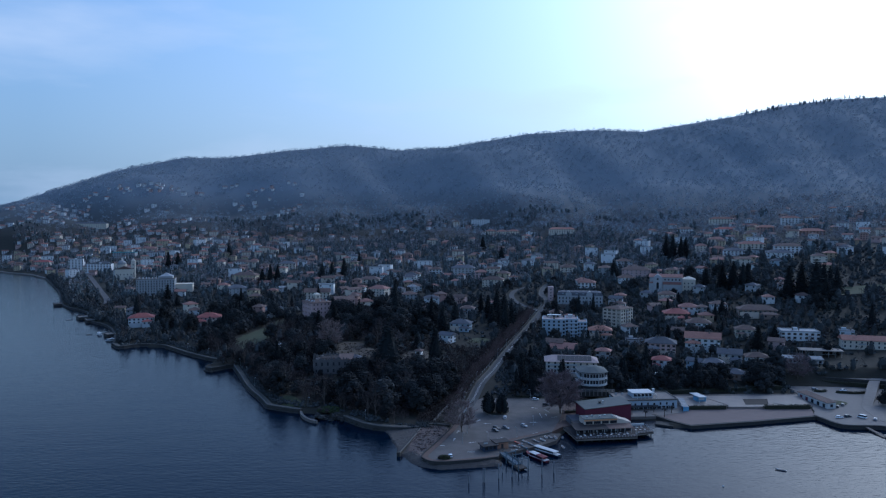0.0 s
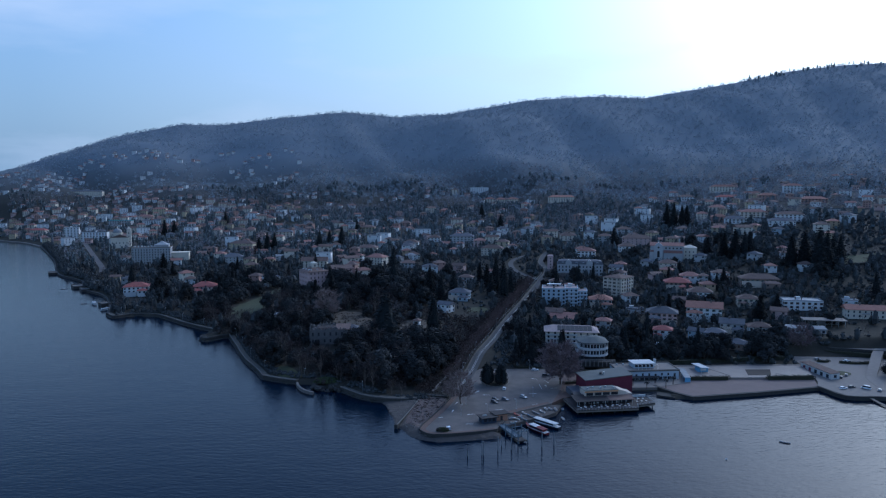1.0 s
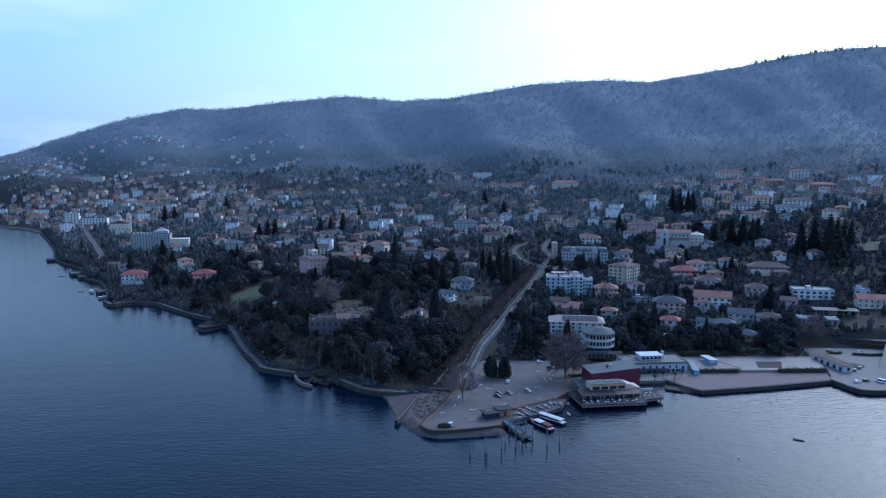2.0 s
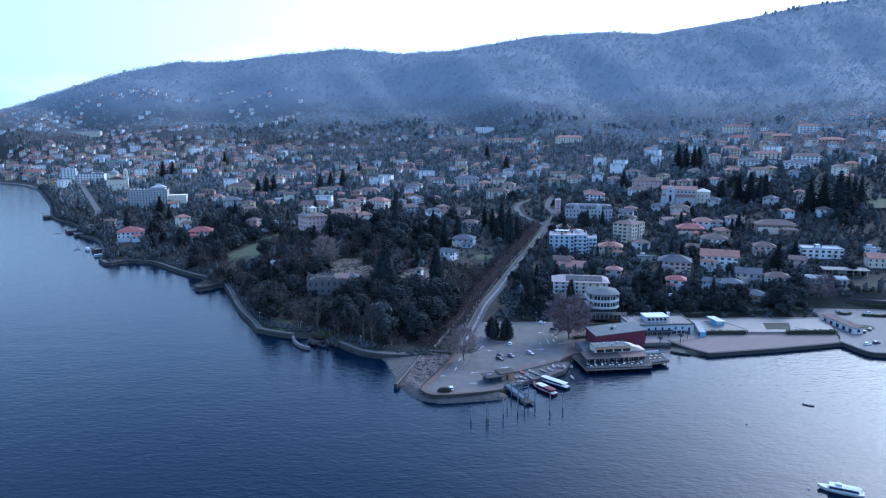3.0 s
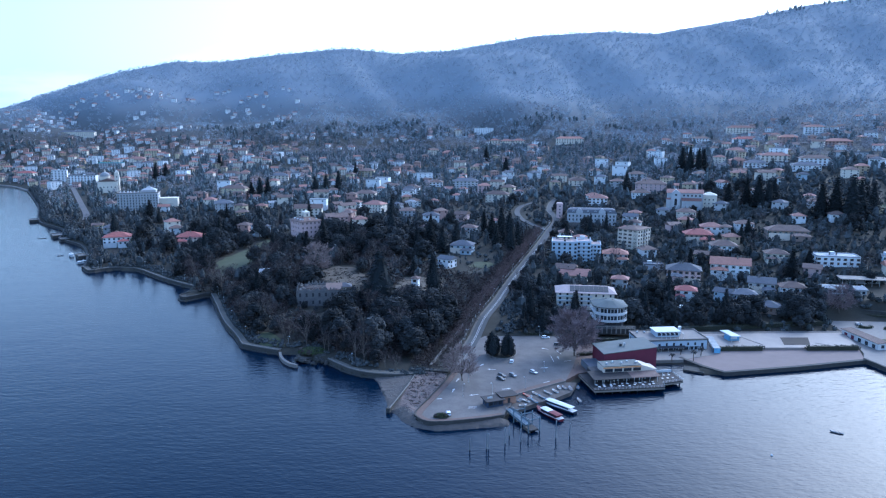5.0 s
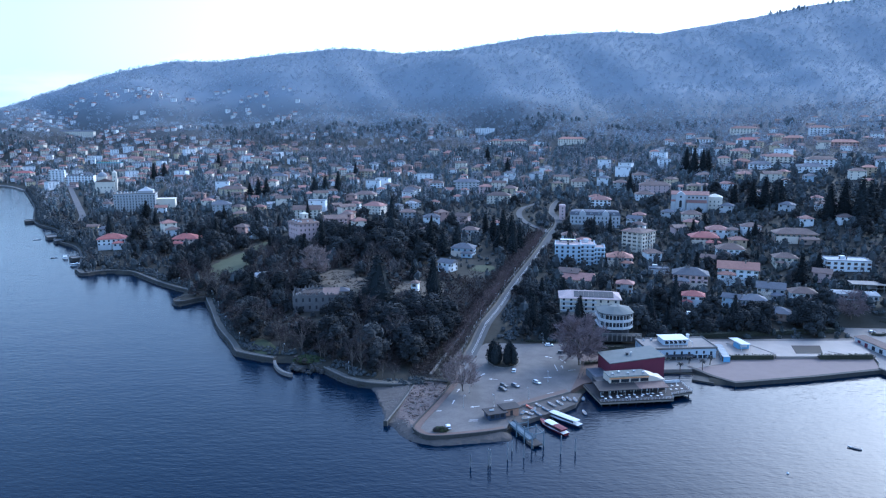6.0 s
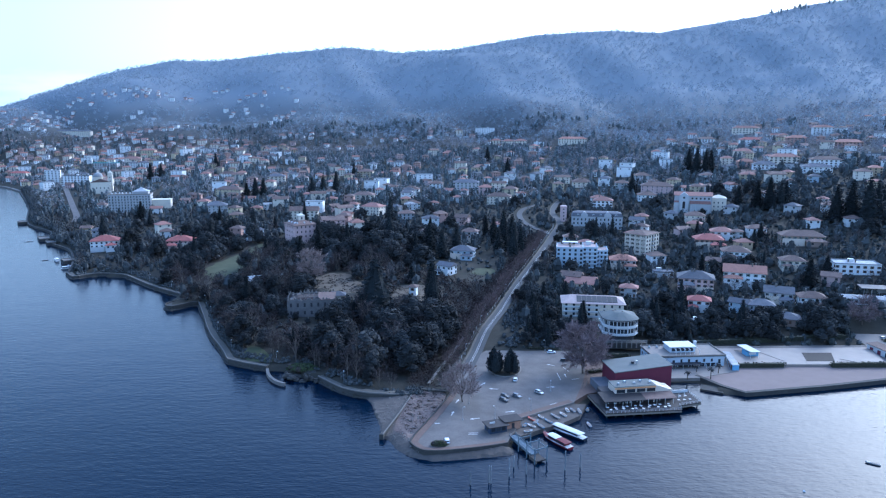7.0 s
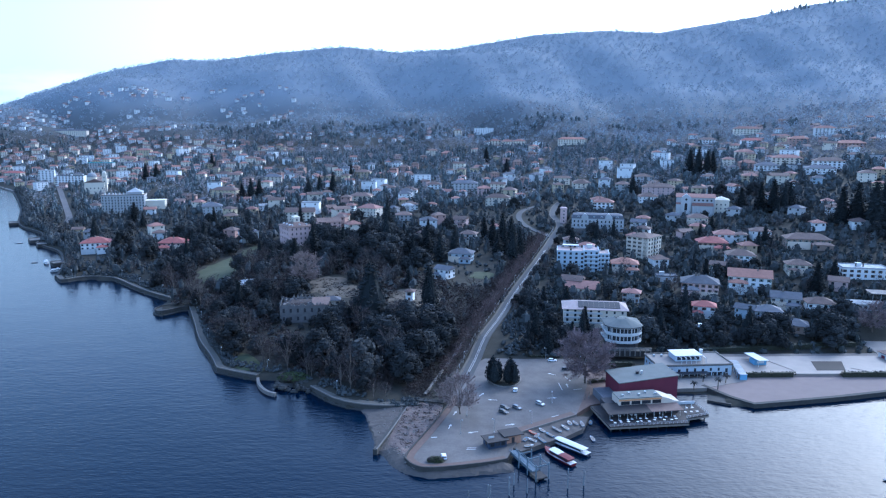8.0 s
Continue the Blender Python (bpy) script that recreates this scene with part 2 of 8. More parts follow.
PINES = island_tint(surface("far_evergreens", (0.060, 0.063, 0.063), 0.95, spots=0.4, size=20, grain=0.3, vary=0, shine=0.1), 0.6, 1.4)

WALLS = {"white": (0.64, 0.635, 0.62), "cream": (0.58, 0.52, 0.42), "yellow": (0.46, 0.39, 0.26), "ochre": (0.36, 0.28, 0.18), "pink": (0.47, 0.34, 0.31),
         "salmon": (0.36, 0.23, 0.19), "grey": (0.38, 0.375, 0.37), "blue": (0.37, 0.42, 0.465), "brown": (0.26, 0.19, 0.15)}
WALLS = {k: surface(k + "_render", c, 0.85, spots=0.16, size=2.6, grain=0.25, vary=0.08) for k, c in WALLS.items()}
ROOFS = {"red": (0.24, 0.085, 0.07), "brown": (0.125, 0.085, 0.07), "terracotta": (0.22, 0.115, 0.09), "orange": (0.25, 0.125, 0.09), "slate": (0.09, 0.09, 0.10),
         "grey": (0.27, 0.27, 0.27), "teal": (0.09, 0.26, 0.28)}
ROOFS = {k: tile_roof(k + "_roofing", c) for k, c in ROOFS.items()}

HALLROOF = surface("mossy_roof_felt", (0.115, 0.12, 0.112), 0.9, spots=0.3, size=4.0, grain=0.35, vary=0.05)
DECKING = surface("wet_dark_decking", (0.032, 0.027, 0.026), 0.8, spots=0.35, size=0.9, grain=0.4, vary=0)
RUIN = surface("blackened_ruin_render", (0.115, 0.105, 0.10), 0.95, spots=0.55, size=2.2, grain=0.7, relief=0.1, vary=0.15)
MAUVE_TWIGS = surface("reddish_plane_twigs", (0.15, 0.115, 0.115), 0.9, spots=0.3, size=1.2, grain=0.5, vary=0.1, shine=0.1)
REDTWIGS = surface("reddish_brown_twigs", (0.105, 0.075, 0.07), 0.9, spots=0.3, size=1.2, grain=0.5, vary=0.2, shine=0.1)
PINKROOF = tile_roof("faded_pink_tiles", (0.30, 0.235, 0.215))
BUSHLEAF = surface("olive_bush_leaves", (0.055, 0.068, 0.030), 0.9, spots=0.4, size=0.8, grain=0.6, vary=0.1, shine=0.1)
# Far twigs lightened well past the near ones to imitate haze.
HAZED_TWIGS = island_tint(surface("hazed_town_twigs", (0.27, 0.255, 0.26), 0.95, spots=0.3, size=20, vary=0, shine=0.1), 0.8, 1.2)
# ---- lie of the land ----
# Waterline, from the far left round the park to the lido on the right.
SHORE_WEST = [(-1900, 2050), (-1250, 1610), (-1010, 1400), (-900, 1330), (-822, 1257), (-722, 1124), (-644, 1017), (-567, 900), (-532, 856),
              (-478, 809), (-446, 752), (-400, 712), (-368, 668), (-352, 640), (-338, 611), (-322, 591), (-317, 598), (-308, 604.5), (-288.6, 602),
              (-271, 587.5), (-252.5, 570.5), (-230, 553), (-217, 544), (-212.5, 514), (-205.7, 507.5), (-198, 519)]
SHORE_PARK = [(-193, 521.5), (-175, 487), (-165, 466.8), (-155, 448.6), (-144, 431.8), (-137, 420.2), (-131.5, 410.6), (-126.5, 408.2), (-117, 404.2), (-109, 401.7),
              (-105, 403), (-97, 401), (-86, 392), (-80, 389), (-72, 381.4), (-66, 376), (-61, 373), (-55, 370.6), (-51, 366), (-47.5, 354), (-43.5, 342), (-41, 333.5), (-37, 328), (-33, 321), (-27.7, 316.4), (-18.9, 313.8), (-7.9, 316.2), (9.2, 320.5),
              (12, 337), (30, 347), (38, 353), (43, 366), (52, 394), (98, 398), (101, 388), (113, 384.5)]
SHORE_LIDO = [(115.6, 385), (154, 395.5), (192.5, 408), (195, 401.8), (200, 390.5), (218, 390), (232, 387), (300, 379), (420, 370), (700, 330), (1500, 250), (2600, 100)]
SHORE = SHORE_WEST + SHORE_PARK + SHORE_LIDO

# Heights by bearing (x / y) and by distance to the north (y).
BEARING = (-0.7, -0.5, -0.25, 0.0, 0.2, 0.4, 0.6)
NORTH = (350, 550, 750, 1000, 1300, 1650, 2100)
HEIGHT = ((0, 0, 0, 0, 3, 34, 100), (0, 2, 4, 8, 18, 42, 108), (3, 9, 14, 21, 34, 62, 140), (2.2, 9, 16, 26, 42, 82, 175),
          (2.2, 9, 21, 40, 64, 108, 205), (3, 12, 38, 66, 98, 152, 275), (3, 17, 46, 76, 112, 178, 315))
# The skyline: bearing, and its rise over the eye's level as seen from the lake.
RIDGE = ((-0.9, -0.045), (-0.77, -0.012), (-0.7, 0.018), (-0.645, 0.036), (-0.59, 0.052), (-0.53, 0.070), (-0.438, 0.087), (-0.374, 0.086), (-0.29, 0.096), (-0.196, 0.104),
         (-0.124, 0.096), (-0.05, 0.100), (0.06, 0.119), (0.15, 0.124), (0.22, 0.121), (0.255, 0.127), (0.34, 0.141), (0.415, 0.157), (0.488, 0.165), (0.566, 0.168), (0.8, 0.19))
CREST = 2750.0
# Levelled ground: x0, x1, y0, y1, height, and how far it blends.
LEVEL = ((-34, 62, 318, 432, 2.0, 26), (62, 205, 380, 452, 1.45, 40), (206, 300, 400, 480, 1.8, 14))


# Low ground: the gravel spit, and the bank below the slip and the restaurant.
SPIT = [(-56, 376), (-49, 352), (-44, 331), (-31, 316), (-15, 310), (14, 316), (12, 326), (7.3, 325.6), (0, 322.6), (-10.6, 319.3), (-18, 317.6), (-23, 317.8), (-27, 321.4), (-28.4, 326), (-22, 349), (-16, 378), (-34, 379)]
BANK = [(6, 324), (9, 341), (14, 347.5), (37, 365.5), (43, 384), (47, 400), (60, 404), (104, 404), (104, 380), (40, 340)]


def in_outline(px, py, poly):
    hit = False
    for (x0, y0), (x1, y1) in zip(poly, poly[1:] + poly[:1]):
        if (y0 > py) != (y1 > py) and px < (x1 - x0) * (py - y0) / (y1 - y0) + x0:
            hit = not hit
    return hit


def between(v, xs, ys):
    return float(np.interp(v, xs, ys))


def shore_distance(px, py):
    """Metres from the waterline, inland positive."""
    a, b = np.array(SHORE[:-1], float), np.array(SHORE[1:], float)
    p, ab = np.array((px, py)), b - a
    k = np.clip(((p - a) * ab).sum(1) / (ab * ab).sum(1), 0, 1)
    far = np.hypot(*(p - a - ab * k[:, None]).T)
    i = int(far.argmin())
    inside = False
    poly = SHORE + [(2600, 6000), (-1900, 6000)]
    for (x0, y0), (x1, y1) in zip(poly, poly[1:] + poly[:1]):
        if (y0 > py) != (y1 > py) and px < (x1 - x0) * (py - y0) / (y1 - y0) + x0:
            inside = not inside
    return float(far[i]) if inside else -float(far[i])


def rough(px, py, size, seed):
    return noise.noise((px / size, py / size, seed))


def land(px, py, fine=True):
    """Height of the ground at a place."""
    s = shore_distance(px, py)
    if s < 0:
        return max(-6.0, 0.2 + 0.45 * s - 0.6)
    u = min(max(px / max(py, 1), -0.9), 0.8)
    row = [between(u, BEARING, [h[i] for h in HEIGHT]) for i in range(7)]
    crest = 120.0 + (CREST - 90) * between(u, [r[0] for r in RIDGE], [r[1] for r in RIDGE])
    tops = row + [row[6] + 0.58 * (crest - row[6]), crest, crest - 140]
    z = between(py, NORTH + (2430, CREST, 3600), tops)
    if fine and py > 1300:
        grow = min(1.0, (py - 1300) / 700)
        fade = 1.0 - min(1.0, max(0.0, (py - 2000) / 600))
        z += grow * fade * (22 * rough(px, py, 480, 3.1) + 9 * rough(px, py, 170, 8.2) * grow)
        if py < 2740:
            lean = u + 0.00016 * (py - 1900)
            fold = min(1.0, max(0.0, (py - 1450) / 450)) * min(1.0, max(0.0, (2740 - py) / 330))
            z += fold * (80 * (math.sqrt(noise.noise((lean * 5.5 + 1.7, py / 2600, 0.4)) ** 2 + 0.015) - 0.25) + 22 * (math.sqrt(noise.noise((lean * 15.0, py / 1500, 7.1)) ** 2 + 0.02) - 0.25))
    if s < 400:
        z = min(z, 2.0 + 0.16 * s + 0.6 * max(0.0, s - 110))
    for x0, x1, y0, y1, level, blend in LEVEL:
        off = max(x0 - px, px - x1, y0 - py, py - y1, 0)
        if off < blend:
            z += (level - z) * (1 - off / blend) if s > 2 or z > level else 0
    if 290 < py < 410 and -60 < px < 110:
        if in_outline(px, py, SPIT):
            return min(1.9, 0.05 + 0.13 * s if py > 332 else 0.1 + 0.42 * s)
        if in_outline(px, py, BANK):
            return min(0.9, 0.05 + 0.06 * s)
    return max(z, 0.15 if s < 1.5 else 1.2)


# ---- building blocks ----
from mathutils.geometry import delaunay_2d_cdt, tessellate_polygon

class Geo:
    """Collects faces for one mesh."""

    def __init__(self, weld=False):
        self.v, self.f, self.k, self.weld = [], [], [], weld

    def face(self, points, k=0):
        i = len(self.v)
        self.v += [tuple(p) for p in points]
        self.f.append(tuple(range(i, i + len(points))))
        self.k.append(k)
        return self

    def solid(self, low, high, k=0, cap=None):
        """A prism between two rings of corners, listed anticlockwise from above."""
        n = len(low)
        i = len(self.v)
        self.v += [tuple(p) for p in low] + [tuple(p) for p in high]
        self.f += [(i + a, i + (a + 1) % n, i + n + (a + 1) % n, i + n + a) for a in range(n)] + [tuple(i + n + a for a in range(n)), tuple(i + n - 1 - a for a in range(n))]
        self.k += [k] * n + [k if cap is None else cap, k]
        return self

    def box(self, x0, x1, y0, y1, z0, z1, k=0, cap=None):
        return self.solid([(x0, y0, z0), (x1, y0, z0), (x1, y1, z0), (x0, y1, z0)], [(x0, y0, z1), (x1, y0, z1), (x1, y1, z1), (x0, y1, z1)], k, cap)

    def tube(self, a, b, ra, rb=None, sides=6, k=0):
        a, b = Vector(a), Vector(b)
        rb = ra if rb is None else rb
        way = (b - a).normalized()
        side = way.cross(Vector((0, 0, 1)) if abs(way.z) < 0.9 else Vector((1, 0, 0))).normalized()
        up = way.cross(side)
        ring = [side * math.cos(2 * math.pi * i / sides) - up * math.sin(2 * math.pi * i / sides) for i in range(sides)]
        return self.solid([a + r * ra for r in ring], [b + r * rb for r in ring], k)

    def loft(self, rings, k=0, caps=True):
        """Skins a row of rings with equal counts of corners."""
        n, i = len(rings[0]), len(self.v)
        for r in rings:
            self.v += [tuple(p) for p in r]
        for j in range(len(rings) - 1):
            for a in range(n):
                b = (a + 1) % n
                self.f.append((i + j * n + a, i + j * n + b, i + (j + 1) * n + b, i + (j + 1) * n + a))
                self.k.append(k)
        if caps:
            self.f += [tuple(i + n - 1 - a for a in range(n)), tuple(i + (len(rings) - 1) * n + a for a in range(n))]
            self.k += [k, k]
        return self

    def relief(self, xs, zs, cells):
        """A stepped plate in the x-z plane, looking along -y: cells[row][column] is (how far it stands out, material)."""
        rows, columns = len(zs) - 1, len(xs) - 1
        deep = lambda r, c: cells[r][c][0] if 0 <= r < rows and 0 <= c < columns else -0.1
        for r in range(rows):
            for c in range(columns):
                d, k = cells[r][c]
                a, b, e, f = xs[c], xs[c + 1], zs[r], zs[r + 1]
                self.face([(a, -d, e), (b, -d, e), (b, -d, f), (a, -d, f)], k)
                for n, p, q in ((deep(r, c - 1), (a, e), (a, f)), (deep(r, c + 1), (b, f), (b, e)), (deep(r - 1, c), (b, e), (a, e)), (deep(r + 1, c), (a, f), (b, f))):
                    if n < d:
                        self.face([(p[0], -d, p[1]), (q[0], -d, q[1]), (q[0], -n, q[1]), (p[0], -n, p[1])], k)
        return self

    def mesh(self, name, *materials):
        me = bpy.data.meshes.new(name)
        if self.weld:
            seen, index, verts = {}, [], []
            for p in self.v:
                key = (round(p[0], 3), round(p[1], 3), round(p[2], 3))
                if key not in seen:
                    seen[key] = len(verts)
                    verts.append(p)
                index.append(seen[key])
            keep = [(tuple(index[i] for i in f), k) for f, k in zip(self.f, self.k)]
            keep = [(f, k) for f, k in keep if len(set(f)) == len(f)]
            self.v, self.f, self.k = verts, [f for f, _ in keep], [k for _, k in keep]
        me.from_pydata(self.v, [], self.f)
        for m in materials:
            me.materials.append(m)
        if len(materials) > 1:
            me.polygons.foreach_set("material_index", self.k)
        me.update()
        return me


def part(name, g, material, parent=None, label="", m=None):
    """Links collected faces, or a mesh that is shared, as one object under a thing."""
    mats = material if isinstance(material, (list, tuple)) else [material]
    ob = new(name, g.mesh(name, *mats) if isinstance(g, Geo) else g)
    if parent:
        ob.parent = parent
    if m is not None:
        ob.matrix_basis = m
    return tagged(ob, label) if label else ob


def thing(name, m, label, category, group=""):
    ob = new(name)
    ob.empty_display_size = 0.5
    ob.matrix_basis = m
    return tagged(ob, label, category, group)


def setting(name, g, material, label, category="ground"):
    return tagged(part(name, g, material), label, category, kind="structure")


def smooth_line(points, step=4.0):
    """A curve through the points, cut into short steps."""
    p = [Vector((*q, 0)) if len(q) == 2 else Vector(q) for q in points]
    p = [2 * p[0] - p[1]] + p + [2 * p[-1] - p[-2]]
    out = []
    for i in range(1, len(p) - 2):
        n = max(1, int((p[i + 1] - p[i]).length / step))
        for j in range(n):
            t = j / n
            out.append(0.5 * (2 * p[i] + (p[i + 1] - p[i - 1]) * t + (2 * p[i - 1] - 5 * p[i] + 4 * p[i + 1] - p[i + 2]) * t * t + (3 * p[i] - p[i - 1] - 3 * p[i + 1] + p[i + 2]) * t ** 3))
    return out + [p[-2]]


def straight_line(points, step=3.0):
    out = []
    for a, b in zip(points, points[1:]):
        n = max(1, int(math.hypot(b[0] - a[0], b[1] - a[1]) / step))
        out += [Vector((a[0] + (b[0] - a[0]) * j / n, a[1] + (b[1] - a[1]) * j / n, 0)) for j in range(n)]
    return out + [Vector((*points[-1], 0))]


def ribbon(line, left, right, top, depth=1.0, k=0, g=None):
    """A slab along a line: left and right are its edges' distances from it, top a height or a function of place."""
    g = g or Geo()
    rings = []
    for i, p in enumerate(line):
        a, b = line[max(i - 1, 0)], line[min(i + 1, len(line) - 1)]
        way = Vector((b.x - a.x, b.y - a.y, 0)).normalized()
        side = Vector((-way.y, way.x, 0))
        z = top(p.x, p.y) if callable(top) else top
        q, r = p + side * left, p - side * right
        rings.append([(r.x, r.y, z - depth), (r.x, r.y, z), (q.x, q.y, z), (q.x, q.y, z - depth)])
    return g.loft(rings, k)


def slab(outline, top, depth=0.6, k=0, g=None):
    g = g or Geo()
    area = sum(a[0] * b[1] - b[0] * a[1] for a, b in zip(outline, outline[1:] + outline[:1]))
    if area < 0:
        outline = outline[::-1]
    i, n = len(g.v), len(outline)
    g.v += [(*p, top - depth) for p in outline] + [(*p, top) for p in outline]
    for a in range(n):
        b = (a + 1) % n
        g.f.append((i + a, i + b, i + n + b, i + n + a))
        g.k.append(k)
    for tri in tessellate_polygon([[Vector((*p, 0)) for p in outline]]):
        a, b, c = tri
        turn = (outline[b][0] - outline[a][0]) * (outline[c][1] - outline[a][1]) - (outline[b][1] - outline[a][1]) * (outline[c][0] - outline[a][0])
        tri = (a, b, c) if turn > 0 else (a, c, b)
        g.f += [tuple(i + n + q for q in tri), tuple(i + q for q in tri[::-1])]
        g.k += [k, k]
    return g


inside = in_outline
TAKEN = []  # discs where nothing may grow: x, y, radius


def free_of(px, py, gap=0.0):
    return all((px - a) ** 2 + (py - b) ** 2 > (r + gap) ** 2 for a, b, r in TAKEN)


def core(g, at, rx, rz, rng, k=0):
    """The dense dark middle of a clump: an uneven many-sided lump, of stone or leaves."""
    rings = []
    for f in (-0.9, -0.35, 0.3, 0.85):
        w = math.sqrt(1 - f * f) * rx
        rings.append([(at[0] + w * rng.uniform(0.75, 1.15) * math.cos(i * 1.0472 + f), at[1] + w * rng.uniform(0.75, 1.15) * math.sin(i * 1.0472 + f), at[2] + rz * f * rng.uniform(0.85, 1.1)) for i in range(6)])
    g.loft(rings, k)


# ---- the setting: lake, land, shore, roads ----
g = Geo()
edges_x, edges_y = list(range(-4800, 4801, 800)), list(range(-3000, 4801, 650))
for ax, bx in zip(edges_x, edges_x[1:]):
    for ay, by in zip(edges_y, edges_y[1:]):
        g.face([(ax, ay, 0), (bx, ay, 0), (bx, by, 0), (ax, by, 0)])
tagged(setting("water", g, WATER, "dark blue rippled lake under a hazy sky", "lake"))

GRID_U = np.linspace(-0.98, 1.0, 300)
GRID_Y = 296.0 * np.power(3600 / 296.0, np.linspace(0, 1, 250))
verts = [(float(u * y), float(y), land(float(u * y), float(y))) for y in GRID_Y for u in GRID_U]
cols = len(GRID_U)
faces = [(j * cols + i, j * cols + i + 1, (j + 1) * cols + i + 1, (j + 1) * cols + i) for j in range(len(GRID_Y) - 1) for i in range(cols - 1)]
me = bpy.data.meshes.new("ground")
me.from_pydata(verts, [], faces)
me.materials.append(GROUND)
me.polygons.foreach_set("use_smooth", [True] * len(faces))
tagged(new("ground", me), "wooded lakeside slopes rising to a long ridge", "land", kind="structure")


def patch(name, outline, material, label, lift=0.3, category="ground", grain=2.0, bumps=0.0, step=2.0, ragged=0.0):
    """A sheet that follows the land inside an outline of any shape."""
    line = [p.to_2d() for p in smooth_line([*outline, outline[0]], step)[:-1]]
    line = [p + ragged * Vector((noise.noise((p.x / 9, p.y / 9, 1)), noise.noise((p.x / 9, p.y / 9, 5)))) for p in line]
    pts, n = list(line), len(line)
    shape = [(p.x, p.y) for p in line]
    xs, ys = [p[0] for p in shape], [p[1] for p in shape]
    for a in np.arange(min(xs), max(xs), grain):
        for b in np.arange(min(ys), max(ys), grain):
            q = Vector((a + 0.35 * grain * noise.noise((a, b, 3.3)), b + 0.35 * grain * noise.noise((a, b, 7.7))))
            if in_outline(q.x, q.y, shape) and min((q - p).length for p in line) > 0.4 * grain:
                pts.append(q)
    flat, _, cells, _, _, _ = delaunay_2d_cdt(pts, [(i, (i + 1) % n) for i in range(n)], [], 1, 1e-4)
    g = Geo(True)
    g.v = [(p.x, p.y, land(p.x, p.y) + (0.04 if i < n else lift + bumps * noise.noise((p.x / 1.7, p.y / 1.7, 4.0)))) for i, p in enumerate(flat)]
    g.f = [tuple(c) for c in cells]
    g.k = [0] * len(g.f)
    return setting(name, g, material, label, category)


# Quay walls and the lakeside walk of the park.
QUAY_WEST = smooth_line([(-336, 606), (-323, 592.5), (-317, 599), (-308, 605.2), (-288.6, 602.6), (-271, 588.2), (-252.5, 571.2), (-230, 553.7), (-217, 545), (-209, 539)], 3.0)
QUAY_PARK = smooth_line([(-193, 522), (-175, 487.3), (-165, 467.2), (-155, 449), (-144, 432.2), (-137, 420.6), (-131.5, 411), (-126.5, 408.6), (-117, 404.6), (-109, 402)], 3.0)
QUAY_EAST = smooth_line([(-80, 390), (-72, 381.9), (-66, 376.4), (-61, 373.5), (-53.4, 371), (-43.5, 370), (-34, 371)], 3.0)
QUAY = QUAY_WEST + QUAY_PARK + smooth_line([(-105, 404), (-97, 402), (-86, 394)], 3.0) + QUAY_EAST
for name, stretch, inland in (("quay_wall", QUAY_WEST, 3.4), ("quay_wall_park", QUAY_PARK, 5.0), ("quay_wall_east", QUAY_EAST, 4.2)):
    setting(name, ribbon(stretch, 0.3, 0.5, 2.45, 5.0), STONE, "dark weathered stone quay wall along the park", "wall")
    setting(name + "_coping", ribbon(stretch, 0.05, 0.45, 2.95, 0.6), PALE_STONE, "pale worn parapet on the quay wall", "wall")
    setting(name + "_foot", ribbon(stretch, 0.0, 1.5, 0.5, 3.0), STONE, "dark wet footing at the waterline", "wall")
    setting("promenade", ribbon(stretch, inland, -0.3, 2.5, 2.5), PATHWAY, "pale gravel walk behind the quay wall", "path")
WESTQUAY = smooth_line([(-822, 1257), (-722, 1124), (-644, 1017), (-567, 900), (-532, 856), (-478, 809), (-446, 752), (-400, 712), (-368, 668), (-350, 636), (-338, 612), (-336, 606)], 8.0)
setting("quay_wall_west", ribbon(WESTQUAY, 0.6, 1.4, 2.3, 5.0), STONE, "low stone lake wall below the far town", "wall")
setting("far_shore_wall", ribbon(smooth_line([(-1250, 1610), (-1010, 1400), (-900, 1330), (-822, 1257)], 15), 2.5, 2.0, 2.3, 5), PALE_STONE, "pale stone quay of the distant town", "wall")
g = Geo()
mole = smooth_line([(-207, 533), (-208.5, 526), (-211.4, 519.7), (-212.5, 514), (-209.5, 509.4), (-205.7, 508), (-202, 512), (-198, 518.5), (-193.5, 522.5), (-196, 533), (-204, 540)], 1.5)
slab([(p.x, p.y) for p in mole], 2.5, 6, g=g)
ribbon(mole[:-8], 0.3, 0.25, 3.25, 1.0, g=g)
ribbon(mole[4:-12], 0.0, 1.3, 0.6, 3.0, g=g)
setting("bastion", g, STONE, "rounded weathered stone bastion at the water", "wall")
setting("curved_pier", ribbon(smooth_line([(-108.3, 401), (-106, 395), (-102.5, 389), (-98, 384.3), (-94.2, 382.4)], 1.5), 0.7, 0.7, 1.7, 4), PALE_STONE, "small curved stone landing below the quay", "wall")

# Car park, its kerbs, paving and paint.
PARKING = [(-28.3, 326), (-22, 349), (-16.7, 371), (-15, 383), (-11.5, 416), (-1, 434), (16.5, 436), (44, 436), (50, 430), (46, 400), (42, 384), (37, 366.5), (13.7, 348.5), (11, 338), (7.3, 325.8), (0, 322.6), (-10.6, 319.2), (-18, 317.4), (-23.3, 317.6), (-27, 321.3)]
setting("car_park", slab(PARKING, 2.35, 2.5), ASPHALT, "wide worn grey asphalt car park by the lake", "car park")
setting("restaurant_apron", slab([(36, 366), (44, 377), (50, 380), (53, 394), (57, 412), (57, 428), (49, 430), (45, 400), (41, 384)], 2.3, 2.5), PAVER, "worn reddish paving before the restaurant", "pavement")
